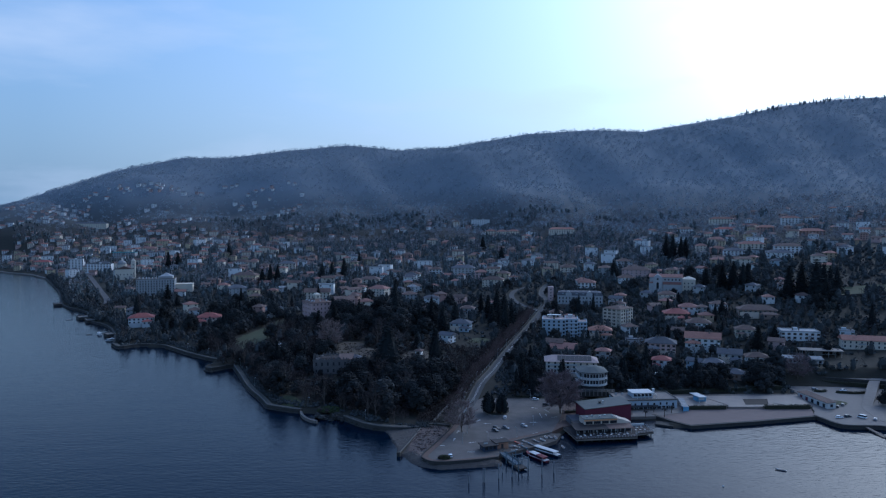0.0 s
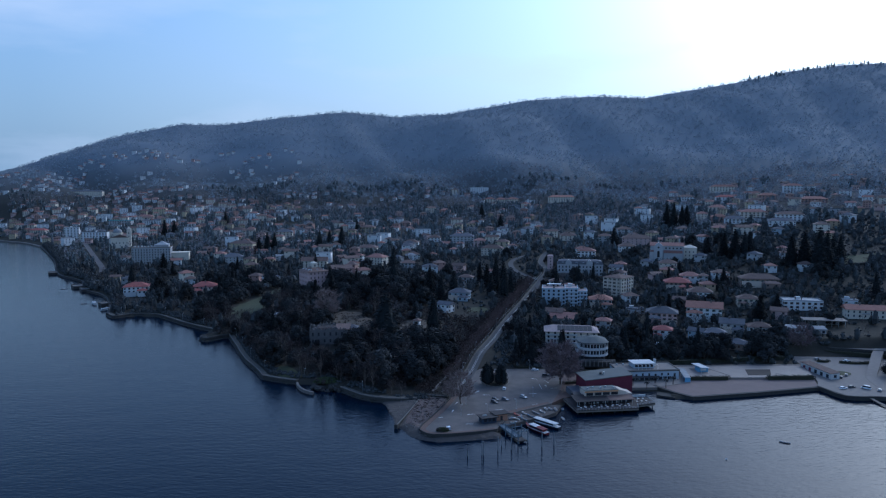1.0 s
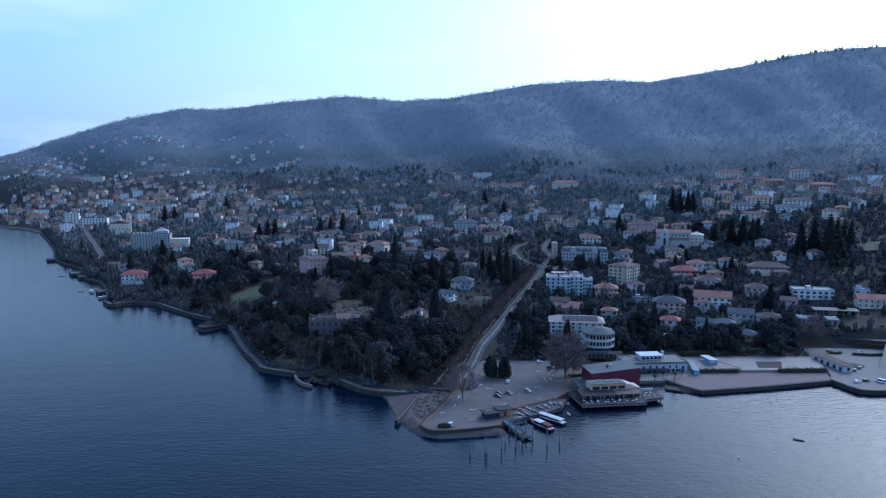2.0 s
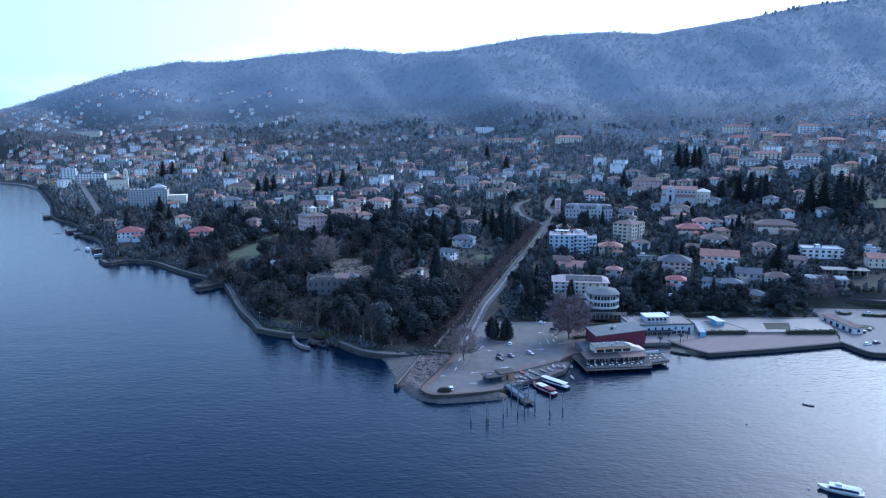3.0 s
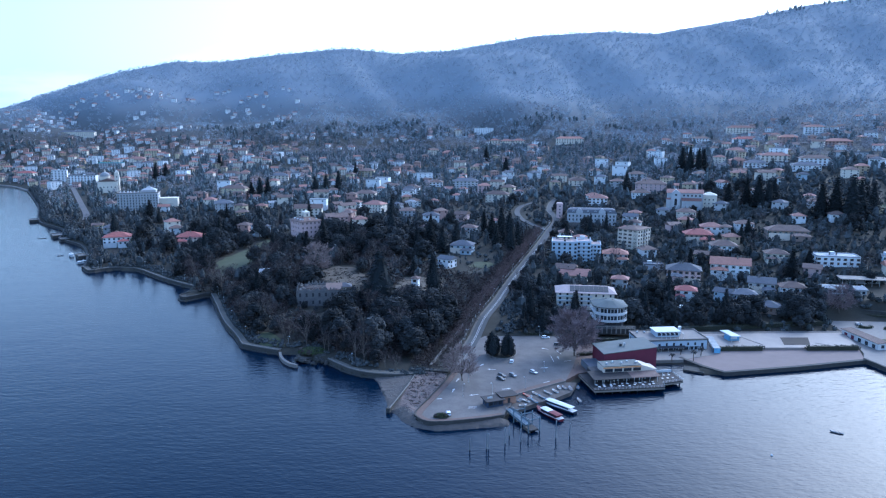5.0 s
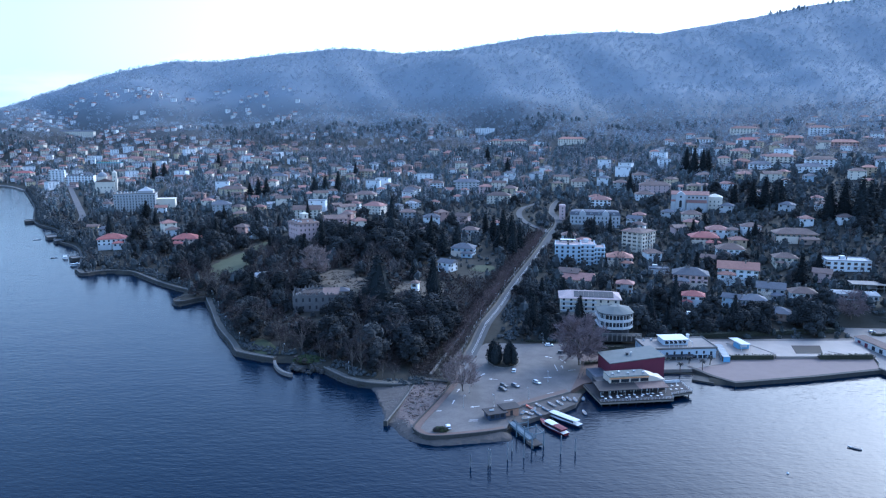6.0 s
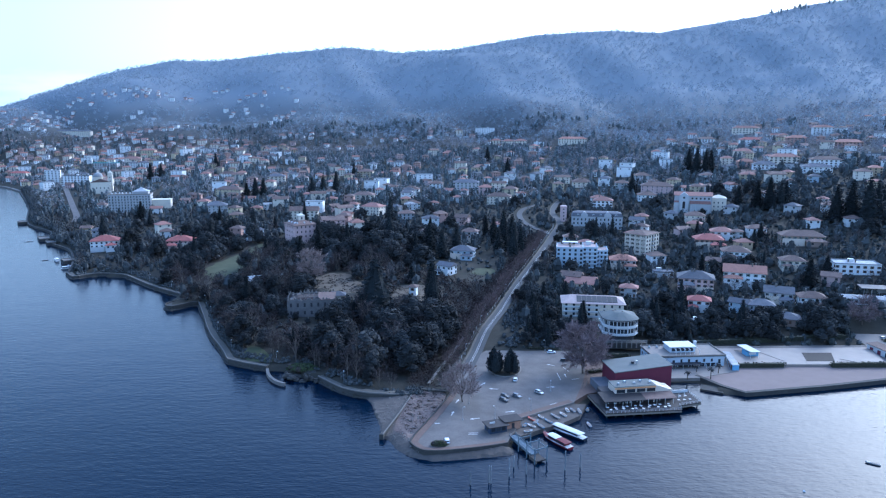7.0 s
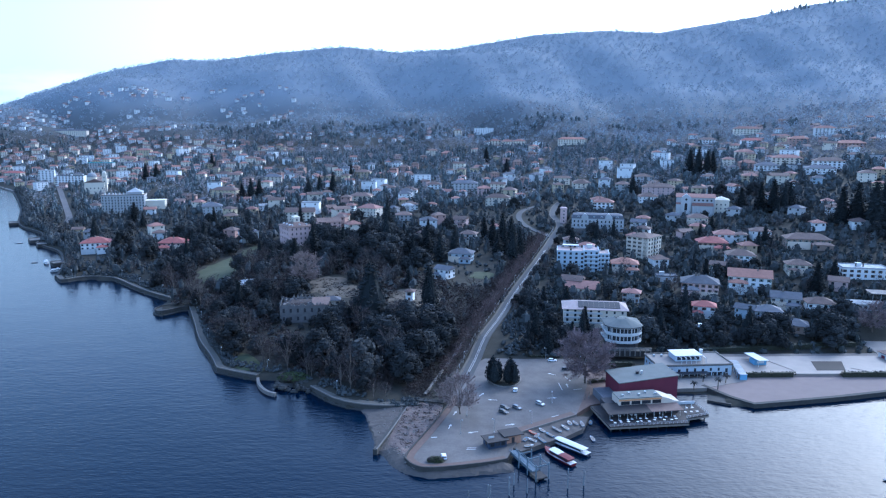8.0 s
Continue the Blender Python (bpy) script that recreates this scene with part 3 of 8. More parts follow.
kerb = smooth_line([(-14.6, 383), (-16.6, 371), (-22.2, 349), (-28.4, 327), (-27.4, 321.2), (-23.4, 317.4), (-18, 317.2), (-10.6, 318.9), (0, 322.2), (7.5, 325.4)], 1.6)
setting("pavement", ribbon(kerb, 2.6, 0.0, 2.5, 2.6), PAVER, "reddish brick pavement round the car park", "pavement")
setting("kerb_wall", ribbon(kerb, 0.0, 0.5, 2.9, 3.4), STONE, "low grey stone wall round the car park", "wall")
slip = smooth_line([(8.5, 341.5), (13.7, 348.5), (37, 366.5)], 2.0)
setting("pavement_east", ribbon(slip, 3.4, 0.0, 2.48, 2.4), PAVER, "reddish brick strip above the boat slip", "pavement")
setting("slip_wall", ribbon(slip, 0.0, 0.3, 2.7, 3.0), PALE_STONE, "thin stone wall above the boat slip", "wall")
setting("boat_slip", slab([(9, 336), (13.7, 348), (37, 366), (42, 366), (38, 354), (30, 346), (20, 339), (13, 333)], 1.85, 3.0), GRAVEL, "grey gravel slip where small boats are drawn up", "slipway")
patch("gravel_beach", [(-36, 376), (-53, 372.5), (-49, 357), (-44.5, 342), (-42, 330), (-38, 328), (-34, 320), (-28, 315.2), (-19, 312.6), (-8, 315), (9.5, 319.2), (11.5, 325.5), (7.3, 325.2), (0, 322), (-10.6, 318.7), (-18, 316.9), (-23.4, 317.1), (-28.2, 321), (-29, 326.5), (-35, 334), (-37.4, 352), (-34, 375)], GRAVEL, "grey shingle round a stream's mouth", 0.35, "beach", 1.6, 0.25, 1.2)
patch("stream_bed", [(-33.6, 375), (-37, 352), (-38, 338), (-34.5, 333.6), (-29, 326.2), (-22.6, 350), (-19, 374)], BED, "brown dry stream bed strewn with drift", 0.4, "stream bed", 1.4, 0.5, 1.2)
setting("jetty_wall", ribbon(smooth_line([(-33.5, 376), (-37, 352), (-41, 330)], 3), 0.8, 0.8, 2.1, 5), STONE, "long straight weathered training wall of the stream", "wall")
setting("jetty_coping", ribbon(smooth_line([(-33.5, 376), (-37, 352), (-41, 330)], 3), 0.9, -0.45, 2.45, 0.4), PALE_STONE, "pale coping along the training wall", "wall")

# The straight road up from the shore, the stream beside it and the bend at its top.
ROAD = smooth_line([(-11, 400), (-2.5, 452), (8, 497), (19, 551), (41, 645), (60, 730), (72, 790), (70, 850), (84, 920), (120, 985)], 6.0)
lift = lambda a, b: land(a, b) + 0.36 + 0.2 * min(1.0, max(0.0, (b - 425) / 40))
setting("road", ribbon(ROAD, 2.9, 2.9, lift, 1.6), ROADTOP, "straight grey lakeside road climbing inland", "road")
setting("pavement_road", ribbon(ROAD, 4.0, -2.9, lambda a, b: lift(a, b) + 0.14, 1.6), PATHWAY, "dull pavement beside the straight road", "pavement")
g = Geo()
for off in (-0.4, 0.4):
    ribbon(ROAD[:46], off + 0.07, -off + 0.07, lambda a, b: lift(a, b) + 0.015, 0.05, g=g)
setting("road_marking", g, PAINT, "double white centre line on the road", "road marking")
BEND = smooth_line([(60, 730), (47, 762), (36, 800), (33, 845), (40, 882), (62, 915)], 6.0)
setting("road_bend", ribbon(BEND, 3.0, 3.0, lambda a, b: land(a, b) + 0.5, 1.6), ROADTOP, "pale curving road at the top of the rise", "road")
STREAM = smooth_line([(-27, 383), (-20, 420), (-12, 455), (-3, 497), (8, 551), (29, 640), (46, 725)], 6.0)
setting("stream_wall", ribbon(STREAM, 0.9, 0.3, lambda a, b: land(a, b) + 0.9, 2.0), PALE_STONE, "pale stone bank path along the stream", "wall")
setting("stream_wall_east", ribbon(STREAM, -4.6, 5.4, lambda a, b: land(a, b) + 0.7, 2.0), STONE, "dark stone bank of the stream", "wall")
WEST_ROAD = smooth_line([(-880, 1400), (-800, 1330), (-735, 1249), (-649, 1121), (-580, 1017), (-515, 918), (-488, 870)], 10)
setting("west_road", ribbon(WEST_ROAD, 3.8, 3.8, lambda a, b: land(a, b) + 0.6, 1.6), ASPHALT, "grey lakeside avenue of the far town", "road")
patch("lawn", [(-224, 605), (-211, 583), (-198, 566), (-192, 575), (-194, 600), (-198, 640), (-201, 690), (-212, 700), (-214, 665), (-220, 630)], LAWN, "open green winter lawn among the park trees", 0.3, "lawn", 6.0, 0.0, 3.0, 5.0)
patch("quay_verge", [(-128, 414), (-116, 408), (-108, 406), (-112, 415), (-125, 428)], LAWN, "small green verge behind the quay", 0.5, "lawn", 3.0, 0.0, 2.0, 1.5)
patch("orchard", [(-62, 512), (-46, 508), (-34, 516), (-30, 540), (-44, 552), (-62, 548)], DRY, "rough dry grass round a small garden house", 0.3, "grass", 4.0, 0.0, 2.5, 4.0)
patch("field", [(-126, 553), (-118, 541), (-106, 535), (-91, 530), (-88, 541), (-85, 555), (-94, 563), (-103, 580), (-116, 586), (-124, 572)], DRY, "patch of pale dry grass in the park", 0.3, "grass", 4.0, 0.0, 2.5, 9.0)
patch("garden_lawn", [(-12, 588), (1, 584), (4, 601), (-9, 606)], LAWN, "small garden lawn beside a white house", 0.3, "lawn", 3.0, 0.0, 2.0, 3.0)
patch("hill_meadow", [(360, 720), (420, 730), (430, 760), (370, 752)], LAWN, "green meadow on the terraced slope", 0.3, "lawn", 6.0)

# Lido: bathing terrace, sand and its wall.
setting("lido_sand", slab([(100, 406), (108, 393.5), (116, 386.5), (154, 396.6), (193, 409), (199, 428), (120, 422), (108, 414)], 1.75, 3), SAND, "pale raked sand of the bathing beach", "beach")
setting("lido_wall", ribbon(straight_line([(100, 406), (108, 393), (115.6, 385.5), (154, 396), (192.5, 408.5)], 3), 0.5, 1.5, 2.0, 5), STONE, "dark stone sea wall of the bathing beach", "wall")
setting("lido_terrace", slab([(121, 419), (198, 425), (204, 455), (118, 446)], 3.0, 3), TERRACE, "pale tiled swimming pool terrace", "terrace")
setting("lido_court", slab([(70, 398), (100, 402), (122, 413), (120, 428), (76, 414)], 1.9, 3), CONCRETE, "paved yard between the restaurant and the lido", "pavement")
for line in ([(129, 441), (142, 438), (148.5, 425.5)], [(178, 431), (186, 425.5)]):
    setting("terrace_kerb", ribbon(straight_line(line, 3), 0.15, 0.15, 3.2, 0.5), CONCRETE, "low grey edging wall on the pool terrace", "wall")
setting("terrace_path", ribbon(straight_line([(119, 445.5), (160, 449.5), (203, 453.5)], 4), 2.2, 1.6, 3.02, 0.2), ASPHALT, "grey path behind the pool terrace", "path")
setting("east_parking", slab([(193, 410), (195.5, 402.5), (200.5, 391.3), (218, 390.8), (232, 387.8), (300, 379.8), (300, 472), (264, 480.5), (218, 494), (206, 486), (205, 455), (197, 418)], 2.1, 5), CONCRETE, "pale concrete yard with parked cars", "car park")
setting("landing_platform", slab([(99, 396), (108.5, 392.5), (106, 386), (97, 390)], 0.9, 3), STONE, "low square stone bathing platform", "platform")
setting("swimming_pool", slab([(160, 426.5), (174, 427.5), (178.5, 441), (163, 440)], 3.06, 0.3), COVER, "swimming pool under a dark winter cover", "pool")


# ---- houses ----
def window_mesh(width, height, frame, shutter=None):
    """One piece: leaves, frame, mullion and panes, with a sill."""
    w, h, f = width / 2, height, 0.09
    xs = [-w - f, -w, w, w + f]
    row = [(0.12, 0), (0.03, 1), (0.12, 0)]
    edge = [(0.10, 0)] * 3
    sill = [(0.18, 0)] * 3
    if shutter:
        xs = [-2 * w - f, *xs, 2 * w + f]
        row, edge, sill = [[(0.13, 2), *r, (0.13, 2)] for r in (row, edge, sill)]
    return Geo(True).relief(xs, [-0.14, 0, h, h + f], [sill, row, edge]).mesh("window", frame, GLASS, shutter or frame)


SHUTTER_BROWN = surface("brown_shutters", (0.10, 0.06, 0.04), 0.7, vary=0.2)
SHUTTER_GREEN = surface("green_shutters", (0.05, 0.085, 0.06), 0.7, vary=0.2)
WINDOWS = [window_mesh(1.1, 1.6, WHITE), window_mesh(1.1, 1.6, PALE_STONE, SHUTTER_BROWN), window_mesh(1.1, 1.6, WHITE, SHUTTER_GREEN), window_mesh(1.5, 1.5, DARK)]
TALL_WINDOW = window_mesh(1.3, 2.2, WHITE)
DOOR = Geo(True).relief([-0.75, -0.6, 0.6, 0.75], [0, 2.2, 2.35], [[(0.12, 1), (0.04, 0), (0.12, 1)], [(0.12, 1)] * 3]).mesh("door", SHUTTER_BROWN, PALE_STONE)
CHIMNEY = Geo().loft([[(-a, -b, z), (a, -b, z), (a, b, z), (-a, b, z)] for a, b, z in ((0.4, 0.3, -1.2), (0.4, 0.3, 1.1), (0.52, 0.42, 1.12), (0.52, 0.42, 1.28), (0.3, 0.2, 1.3), (0.3, 0.2, 1.55))]).mesh("chimney", PALE_STONE)


def balcony_mesh(width, solid=False):
    """Slab and parapet in one bent piece, seen open at the top."""
    w, d = width / 2, 1.25
    g = Geo()
    low = [(-w, -d), (w, -d), (w, 0), (-w, 0)]
    inner = [(-w + 0.1, -d + 0.1), (w - 0.1, -d + 0.1), (w - 0.1, 0), (-w + 0.1, 0)]
    g.loft([[(*p, -0.18) for p in low], [(*p, 0.0) for p in low], [(*p, 0.95) for p in low], [(*p, 0.95) for p in inner], [(*p, 0.02) for p in inner]])
    g.k[4:8] = [0 if solid else 1] * 4
    return g.mesh("balcony", CONCRETE, WHITE if solid else STEEL)


BALCONY = {w: balcony_mesh(w) for w in (3, 5)}


def roof_geo(w, d, h, form, pitch=0.46, over=1.0):
    """Roof over a body w by d with its eaves at h."""
    g = Geo()
    a, b = w / 2 + over, d / 2 + over
    if form == "flat":
        ring = lambda e, z: [(-w / 2 - e, -d / 2 - e, z), (w / 2 + e, -d / 2 - e, z), (w / 2 + e, d / 2 + e, z), (-w / 2 - e, d / 2 + e, z)]
        g.loft([ring(0.15, h), ring(0.15, h + 0.85), ring(-0.15, h + 0.85), ring(-0.15, h + 0.25)])
        return g, h + 0.25
    g.weld = True
    rise = pitch * min(a, b)
    lo, t = h - over * pitch * 0.5, 0.22
    base = [(-a, -b), (a, -b), (a, b), (-a, b)]
    g.face([(*e, lo) for e in base[::-1]])
    for e, f in zip(base, base[1:] + base[:1]):
        g.face([(*e, lo), (*f, lo), (*f, lo + t), (*e, lo + t)])
    r = max(a - b, 0.3) if form == "hip" else a
    z0, z1 = lo + t, lo + t + rise
    if a >= b:
        p, q = (-r, 0, z1), (r, 0, z1)
        c = [(*e, z0) for e in base]
        g.face([c[0], c[1], q, p]).face([c[2], c[3], p, q]).face([c[1], c[2], q]).face([c[3], c[0], p])
    else:
        r = max(b - a, 0.3) if form == "hip" else b
        p, q = (0, -r, z1), (0, r, z1)
        c = [(*e, z0) for e in base]
        g.face([c[3], c[0], p, q]).face([c[1], c[2], q, p]).face([c[0], c[1], p]).face([c[2], c[3], q])
    return g, z1


def ringed(*steps):
    """One closed body from rings (half width, half depth, height)."""
    return Geo().loft([[(-a, -b, z), (a, -b, z), (a, b, z), (-a, b, z)] for a, b, z in steps])


WALL_WORDS = {"white": "white", "cream": "cream", "yellow": "pale yellow", "ochre": "ochre", "pink": "faded pink", "salmon": "salmon-red", "grey": "pale grey", "blue": "bluish white", "brown": "brown"}
ROOF_WORDS = {"red": "bright red tiled", "brown": "dark brown tiled", "terracotta": "weathered terracotta", "orange": "orange tiled", "slate": "dark slate", "grey": "grey", "teal": "teal sheet"}
FORM_WORDS = {"hip": "hipped roof", "gable": "gabled roof", "flat": "flat roof"}
rnd = random.Random(7)


def facade(parent, mesh, span, storeys, m, first=1.0, rise=3.1, gap=3.2, margin=1.4, door=False):
    """Sets windows one by one on a wall; m carries the wall's own frame, looking out along -y."""
    n = max(1, int((span - 2 * margin) / gap) + 1)
    for s in range(storeys):
        for i in range(n):
            x = 0 if n == 1 else -span / 2 + margin + (span - 2 * margin) * i / (n - 1)
            if door and s == 0 and i == n // 2:
                part("door", DOOR, None, parent, m=m @ Matrix.Translation((x, 0, 0.3)))
            else:
                part("window", mesh, None, parent, m=m @ Matrix.Translation((x, 0, first + s * rise)))


def house(x, y, w, d, storeys, yaw, wall, roof, form, label="", sides=True):
    h = 3.1 * storeys + 0.4
    near = math.hypot(x, y) < 950
    ob = thing("house", pose(x, y, land(x, y) - 0.2, 0, 0, yaw), label or f"{WALL_WORDS[wall]} rendered {'house' if storeys < 3 else 'villa' if w < 22 else 'apartment house'} with {ROOF_WORDS[roof]} {FORM_WORDS[form]}", "house", "houses of the town")
    ring = lambda e, z: [(-w / 2 - e, -d / 2 - e, z), (w / 2 + e, -d / 2 - e, z), (w / 2 + e, d / 2 + e, z), (-w / 2 - e, d / 2 + e, z)]
    rings = [ring(0.06, -3.5), ring(0.06, 0.7), ring(0, 0.72)]
    if storeys > 2:
        rings += [ring(0, 3.35), ring(0.06, 3.37), ring(0.06, 3.55), ring(0, 3.57)]
    g = Geo(True).loft([*rings, ring(0, h)])
    rg, top = roof_geo(w, d, h, form)
    if form == "gable" and w >= d:
        e = top - 0.35
        for s in (-1, 1):
            g.face([(s * w / 2, -d / 2, h), (s * w / 2, d / 2, h), (s * w / 2, 0, e)][::s])
    part("wall", g, WALLS[wall], ob)
    r = part("roof", rg, ROOFS[roof], ob)
    if y < 830 and w > 11 and storeys > 1 and form != "flat" and not label:
        low = storeys - 1
        ww, wd, wx = w * rnd.uniform(0.36, 0.5), d * 0.45, rnd.choice((-0.27, 0.27)) * w
        wing = part("wing", ringed((ww / 2, wd / 2, -3.5), (ww / 2, wd / 2, 3.1 * low + 0.3)), WALLS[wall], ob, m=pose(wx, -d / 2 - wd / 2 + 0.3, 0))
        part("wing_roof", roof_geo(ww, wd, 3.1 * low + 0.3, "hip", 0.42, 0.7)[0], ROOFS[roof], wing)
        for k in (-1, 1):
            part("window", WINDOWS[3], None, wing, m=pose(k * ww * 0.24, -wd / 2, 3.1 * low - 2.1))
        part("terrace", Geo().loft([[(-a, -b, z), (a, -b, z), (a, b, z), (-a, b, z)] for a, b, z in ((w * 0.25, 1.6, -2), (w * 0.25, 1.6, 3.4), (w * 0.25, 1.6, 4.3), (w * 0.25 - 0.15, 1.45, 4.3), (w * 0.25 - 0.15, 1.45, 3.5))]), CREAM if wall != "white" else WHITE, ob, m=pose(-wx * 0.85, -d / 2 - 1.6, 0))
    mesh = rnd.choice(WINDOWS)
    facade(ob, mesh, w, storeys, pose(0, -d / 2, 0), door=near, gap=3.9 if near else 5.0)
    if sides and y < 1000:
        s = -1 if x > 0 else 1
        facade(ob, mesh, d, storeys, pose(s * w / 2, 0, 0, 0, 0, 90 * s), gap=4.8 if near else 7.0)
        if y < 650 and abs(yaw) < 30:
            facade(ob, mesh, d, storeys, pose(-s * w / 2, 0, 0, 0, 0, -90 * s), gap=4.5)
    for _ in range(1 if w < 14 else 2):
        cx = rnd.uniform(-0.3, 0.3) * w
        part("chimney", CHIMNEY, None, r, m=pose(cx, rnd.uniform(-0.12, 0.12) * d, (top - 0.1 if form != "flat" else h + 1.2)))
    if form == "flat":
        part("roof_hatch", Geo().loft([[(-a, -b, z), (a, -b, z), (a, b, z), (-a, b, z)] for a, b, z in ((1.6, 1.3, 0), (1.6, 1.3, 1.9), (1.8, 1.5, 1.92), (1.8, 1.5, 2.1))]), WALLS[wall], r, m=pose(w * rnd.uniform(-0.25, 0.25), d * 0.15, h + 0.25))
    if near and storeys > 1 and rnd.random() < 0.55:
        part("balcony", BALCONY[3 if w < 16 else 5], None, ob, m=pose(rnd.uniform(-0.2, 0.2) * w, -d / 2, 3.5))
    TAKEN.append((x, y, max(w, d) * 0.62))
    return ob


house(-158, 772, 22, 14, 3, 24, "pink", "brown", "gable")
house(-357, 702, 23.8, 16.0, 3, 20, "white", "red", "hip")
house(-286, 705, 23.1, 16.0, 2, 10, "pink", "red", "hip")
house(-428, 792, 10.3, 7.7, 2, 15, "ochre", "brown", "gable")
house(-324, 890, 18.5, 13.9, 4, 20, "grey", "slate", "hip")
house(-381, 1054, 14.1, 10.6, 3, 0, "ochre", "brown", "hip")
house(-726, 1274, 45.5, 16.0, 5, 12, "white", "slate", "flat")
house(-797, 1317, 25.6, 16.0, 7, 25, "white", "grey", "flat")
house(-514, 976, 14.9, 11.2, 2, 0, "white", "brown", "hip")
house(-931, 1421, 33.6, 16.0, 3, 0, "cream", "red", "hip")
house(-367, 1053, 37.5, 16.0, 3, -8, "yellow", "brown", "hip")
house(-319, 882, 21.0, 15.8, 4, 20, "grey", "slate", "hip")
house(-284, 845, 14.0, 10.5, 2, 20, "ochre", "brown", "hip")
house(-376, 1172, 14.8, 11.1, 3, 0, "pink", "brown", "hip")
house(-340, 1185, 26.8, 16.0, 3, 10, "cream", "slate", "hip")
house(-298, 1182, 17.9, 13.4, 2, 0, "white", "brown", "hip")
house(-202, 1219, 24.5, 16.0, 3, 0, "yellow", "brown", "hip")
house(-203, 835, 29.9, 16.0, 3, 8, "cream", "brown", "gable")
house(-161, 900, 12.4, 9.3, 2, -15, "white", "terracotta", "hip")
house(-131, 861, 22.8, 16.0, 3, -20, "cream", "terracotta", "hip")
house(-163, 983, 27.4, 16.0, 2, -5, "cream", "brown", "hip")
house(-106, 1000, 16.8, 12.6, 3, 0, "white", "slate", "hip")
house(-93, 896, 12.4, 9.3, 2, 10, "white", "grey", "hip")
house(-269, 912, 9.1, 7.5, 2, 30, "white", "grey", "gable")
house(-154, 830, 10.0, 7.5, 2, -25, "cream", "terracotta", "gable")
house(-216, 1020, 13.1, 9.9, 2, 15, "white", "brown", "hip")
house(-454, 1281, 27.8, 16.0, 2, 0, "white", "brown", "hip")
house(-32, 1046, 34.7, 16.0, 4, 0, "grey", "slate", "hip")
house(-5, 1019, 16.8, 12.6, 3, 10, "pink", "terracotta", "hip")
house(12, 932, 27.9, 16.0, 3, -8, "cream", "brown", "hip")
house(27, 991, 17.7, 13.3, 3, -15, "yellow", "brown", "hip")
house(-76, 1084, 18.8, 14.1, 2, 0, "white", "brown", "hip")
house(-104, 1010, 21.1, 15.9, 3, 0, "white", "brown", "hip")
house(-91, 906, 16.2, 12.2, 2, 15, "white", "brown", "hip")
house(-27, 787, 13.1, 9.9, 3, -25, "pink", "brown", "gable")
house(-17, 710, 13.6, 10.2, 3, -10, "grey", "brown", "hip")
house(8, 763, 10.0, 7.5, 2, 0, "white", "terracotta", "hip")
house(-31, 589, 11.6, 8.7, 2, -30, "white", "slate", "gable")
house(-21, 645, 18.3, 13.7, 2, -10, "blue", "slate", "hip")
house(-59, 712, 7.5, 7.5, 3, -40, "cream", "brown", "hip")
house(123, 1032, 21.2, 15.9, 2, -5, "cream", "brown", "hip")
house(123, 882, 15.4, 11.6, 3, 0, "white", "terracotta", "hip")
house(58, 564, 13.5, 10.1, 2, -20, "grey", "brown", "gable")
house(64, 558, 19.7, 14.8, 1, -15, "cream", "terracotta", "gable")
house(-90, 832, 16.3, 12.2, 2, 10, "grey", "brown", "hip")
house(160, 1118, 17.2, 12.9, 2, 0, "white", "brown", "hip")
house(126, 864, 20.3, 15.2, 3, -10, "white", "terracotta", "hip")
house(182, 904, 20.3, 15.2, 2, -5, "white", "brown", "hip")
house(202, 942, 36.3, 16.0, 3, -10, "pink", "brown", "hip")
house(198, 765, 17.6, 13.2, 2, -10, "cream", "brown", "hip")
house(102, 612, 18.6, 13.9, 2, -8, "grey", "orange", "hip")
house(126, 586, 13.9, 9.7, 1, -5, "grey", "slate", "flat")
house(139, 550, 22.4, 16.0, 3, -14, "pink", "slate", "hip")
house(182, 668, 22.4, 16.0, 2, -8, "brown", "red", "hip")
house(200, 691, 17.6, 13.2, 2, -12, "white", "terracotta", "hip")
house(211, 685, 8.4, 7.5, 2, -12, "grey", "brown", "hip")
house(229, 692, 15.3, 11.5, 2, -8, "white", "brown", "hip")
house(190, 625, 19.7, 14.8, 2, -10, "white", "brown", "hip")
house(167, 600, 11.2, 8.4, 2, -25, "ochre", "brown", "gable")
house(175, 562, 26.0, 16.0, 3, -18, "white", "orange", "gable")
house(124, 1040, 22.7, 16.0, 2, 0, "cream", "brown", "hip")
house(276, 993, 16.6, 12.5, 2, 0, "white", "brown", "hip")
house(316, 964, 18.3, 13.7, 2, 0, "yellow", "terracotta", "hip")
house(168, 983, 16.7, 12.5, 3, -5, "grey", "brown", "hip")
house(144, 767, 13.3, 10.0, 2, -25, "white", "slate", "gable")
house(92, 535, 10.4, 7.8, 2, -15, "grey", "terracotta", "hip")
house(204, 1036, 20.0, 15.0, 3, 0, "grey", "brown", "hip")
house(467, 1412, 46.9, 16.0, 3, -8, "cream", "terracotta", "hip")
house(394, 1291, 21.4, 16.0, 2, -8, "white", "brown", "hip")
house(360, 1210, 14.7, 11.0, 3, -8, "white", "brown", "hip")
house(427, 1280, 30.5, 16.0, 3, -10, "white", "red", "hip")
house(374, 1154, 25.3, 16.0, 3, -8, "cream", "terracotta", "hip")
house(481, 1229, 29.0, 16.0, 3, -10, "salmon", "orange", "hip")
house(467, 1180, 18.6, 14.0, 1, -5, "white", "brown", "gable")
house(440, 1187, 16.6, 12.4, 3, -10, "white", "brown", "hip")
house(557, 1312, 31.0, 16.0, 4, -10, "white", "terracotta", "hip")
house(545, 1238, 16.7, 12.5, 2, -30, "white", "brown", "gable")
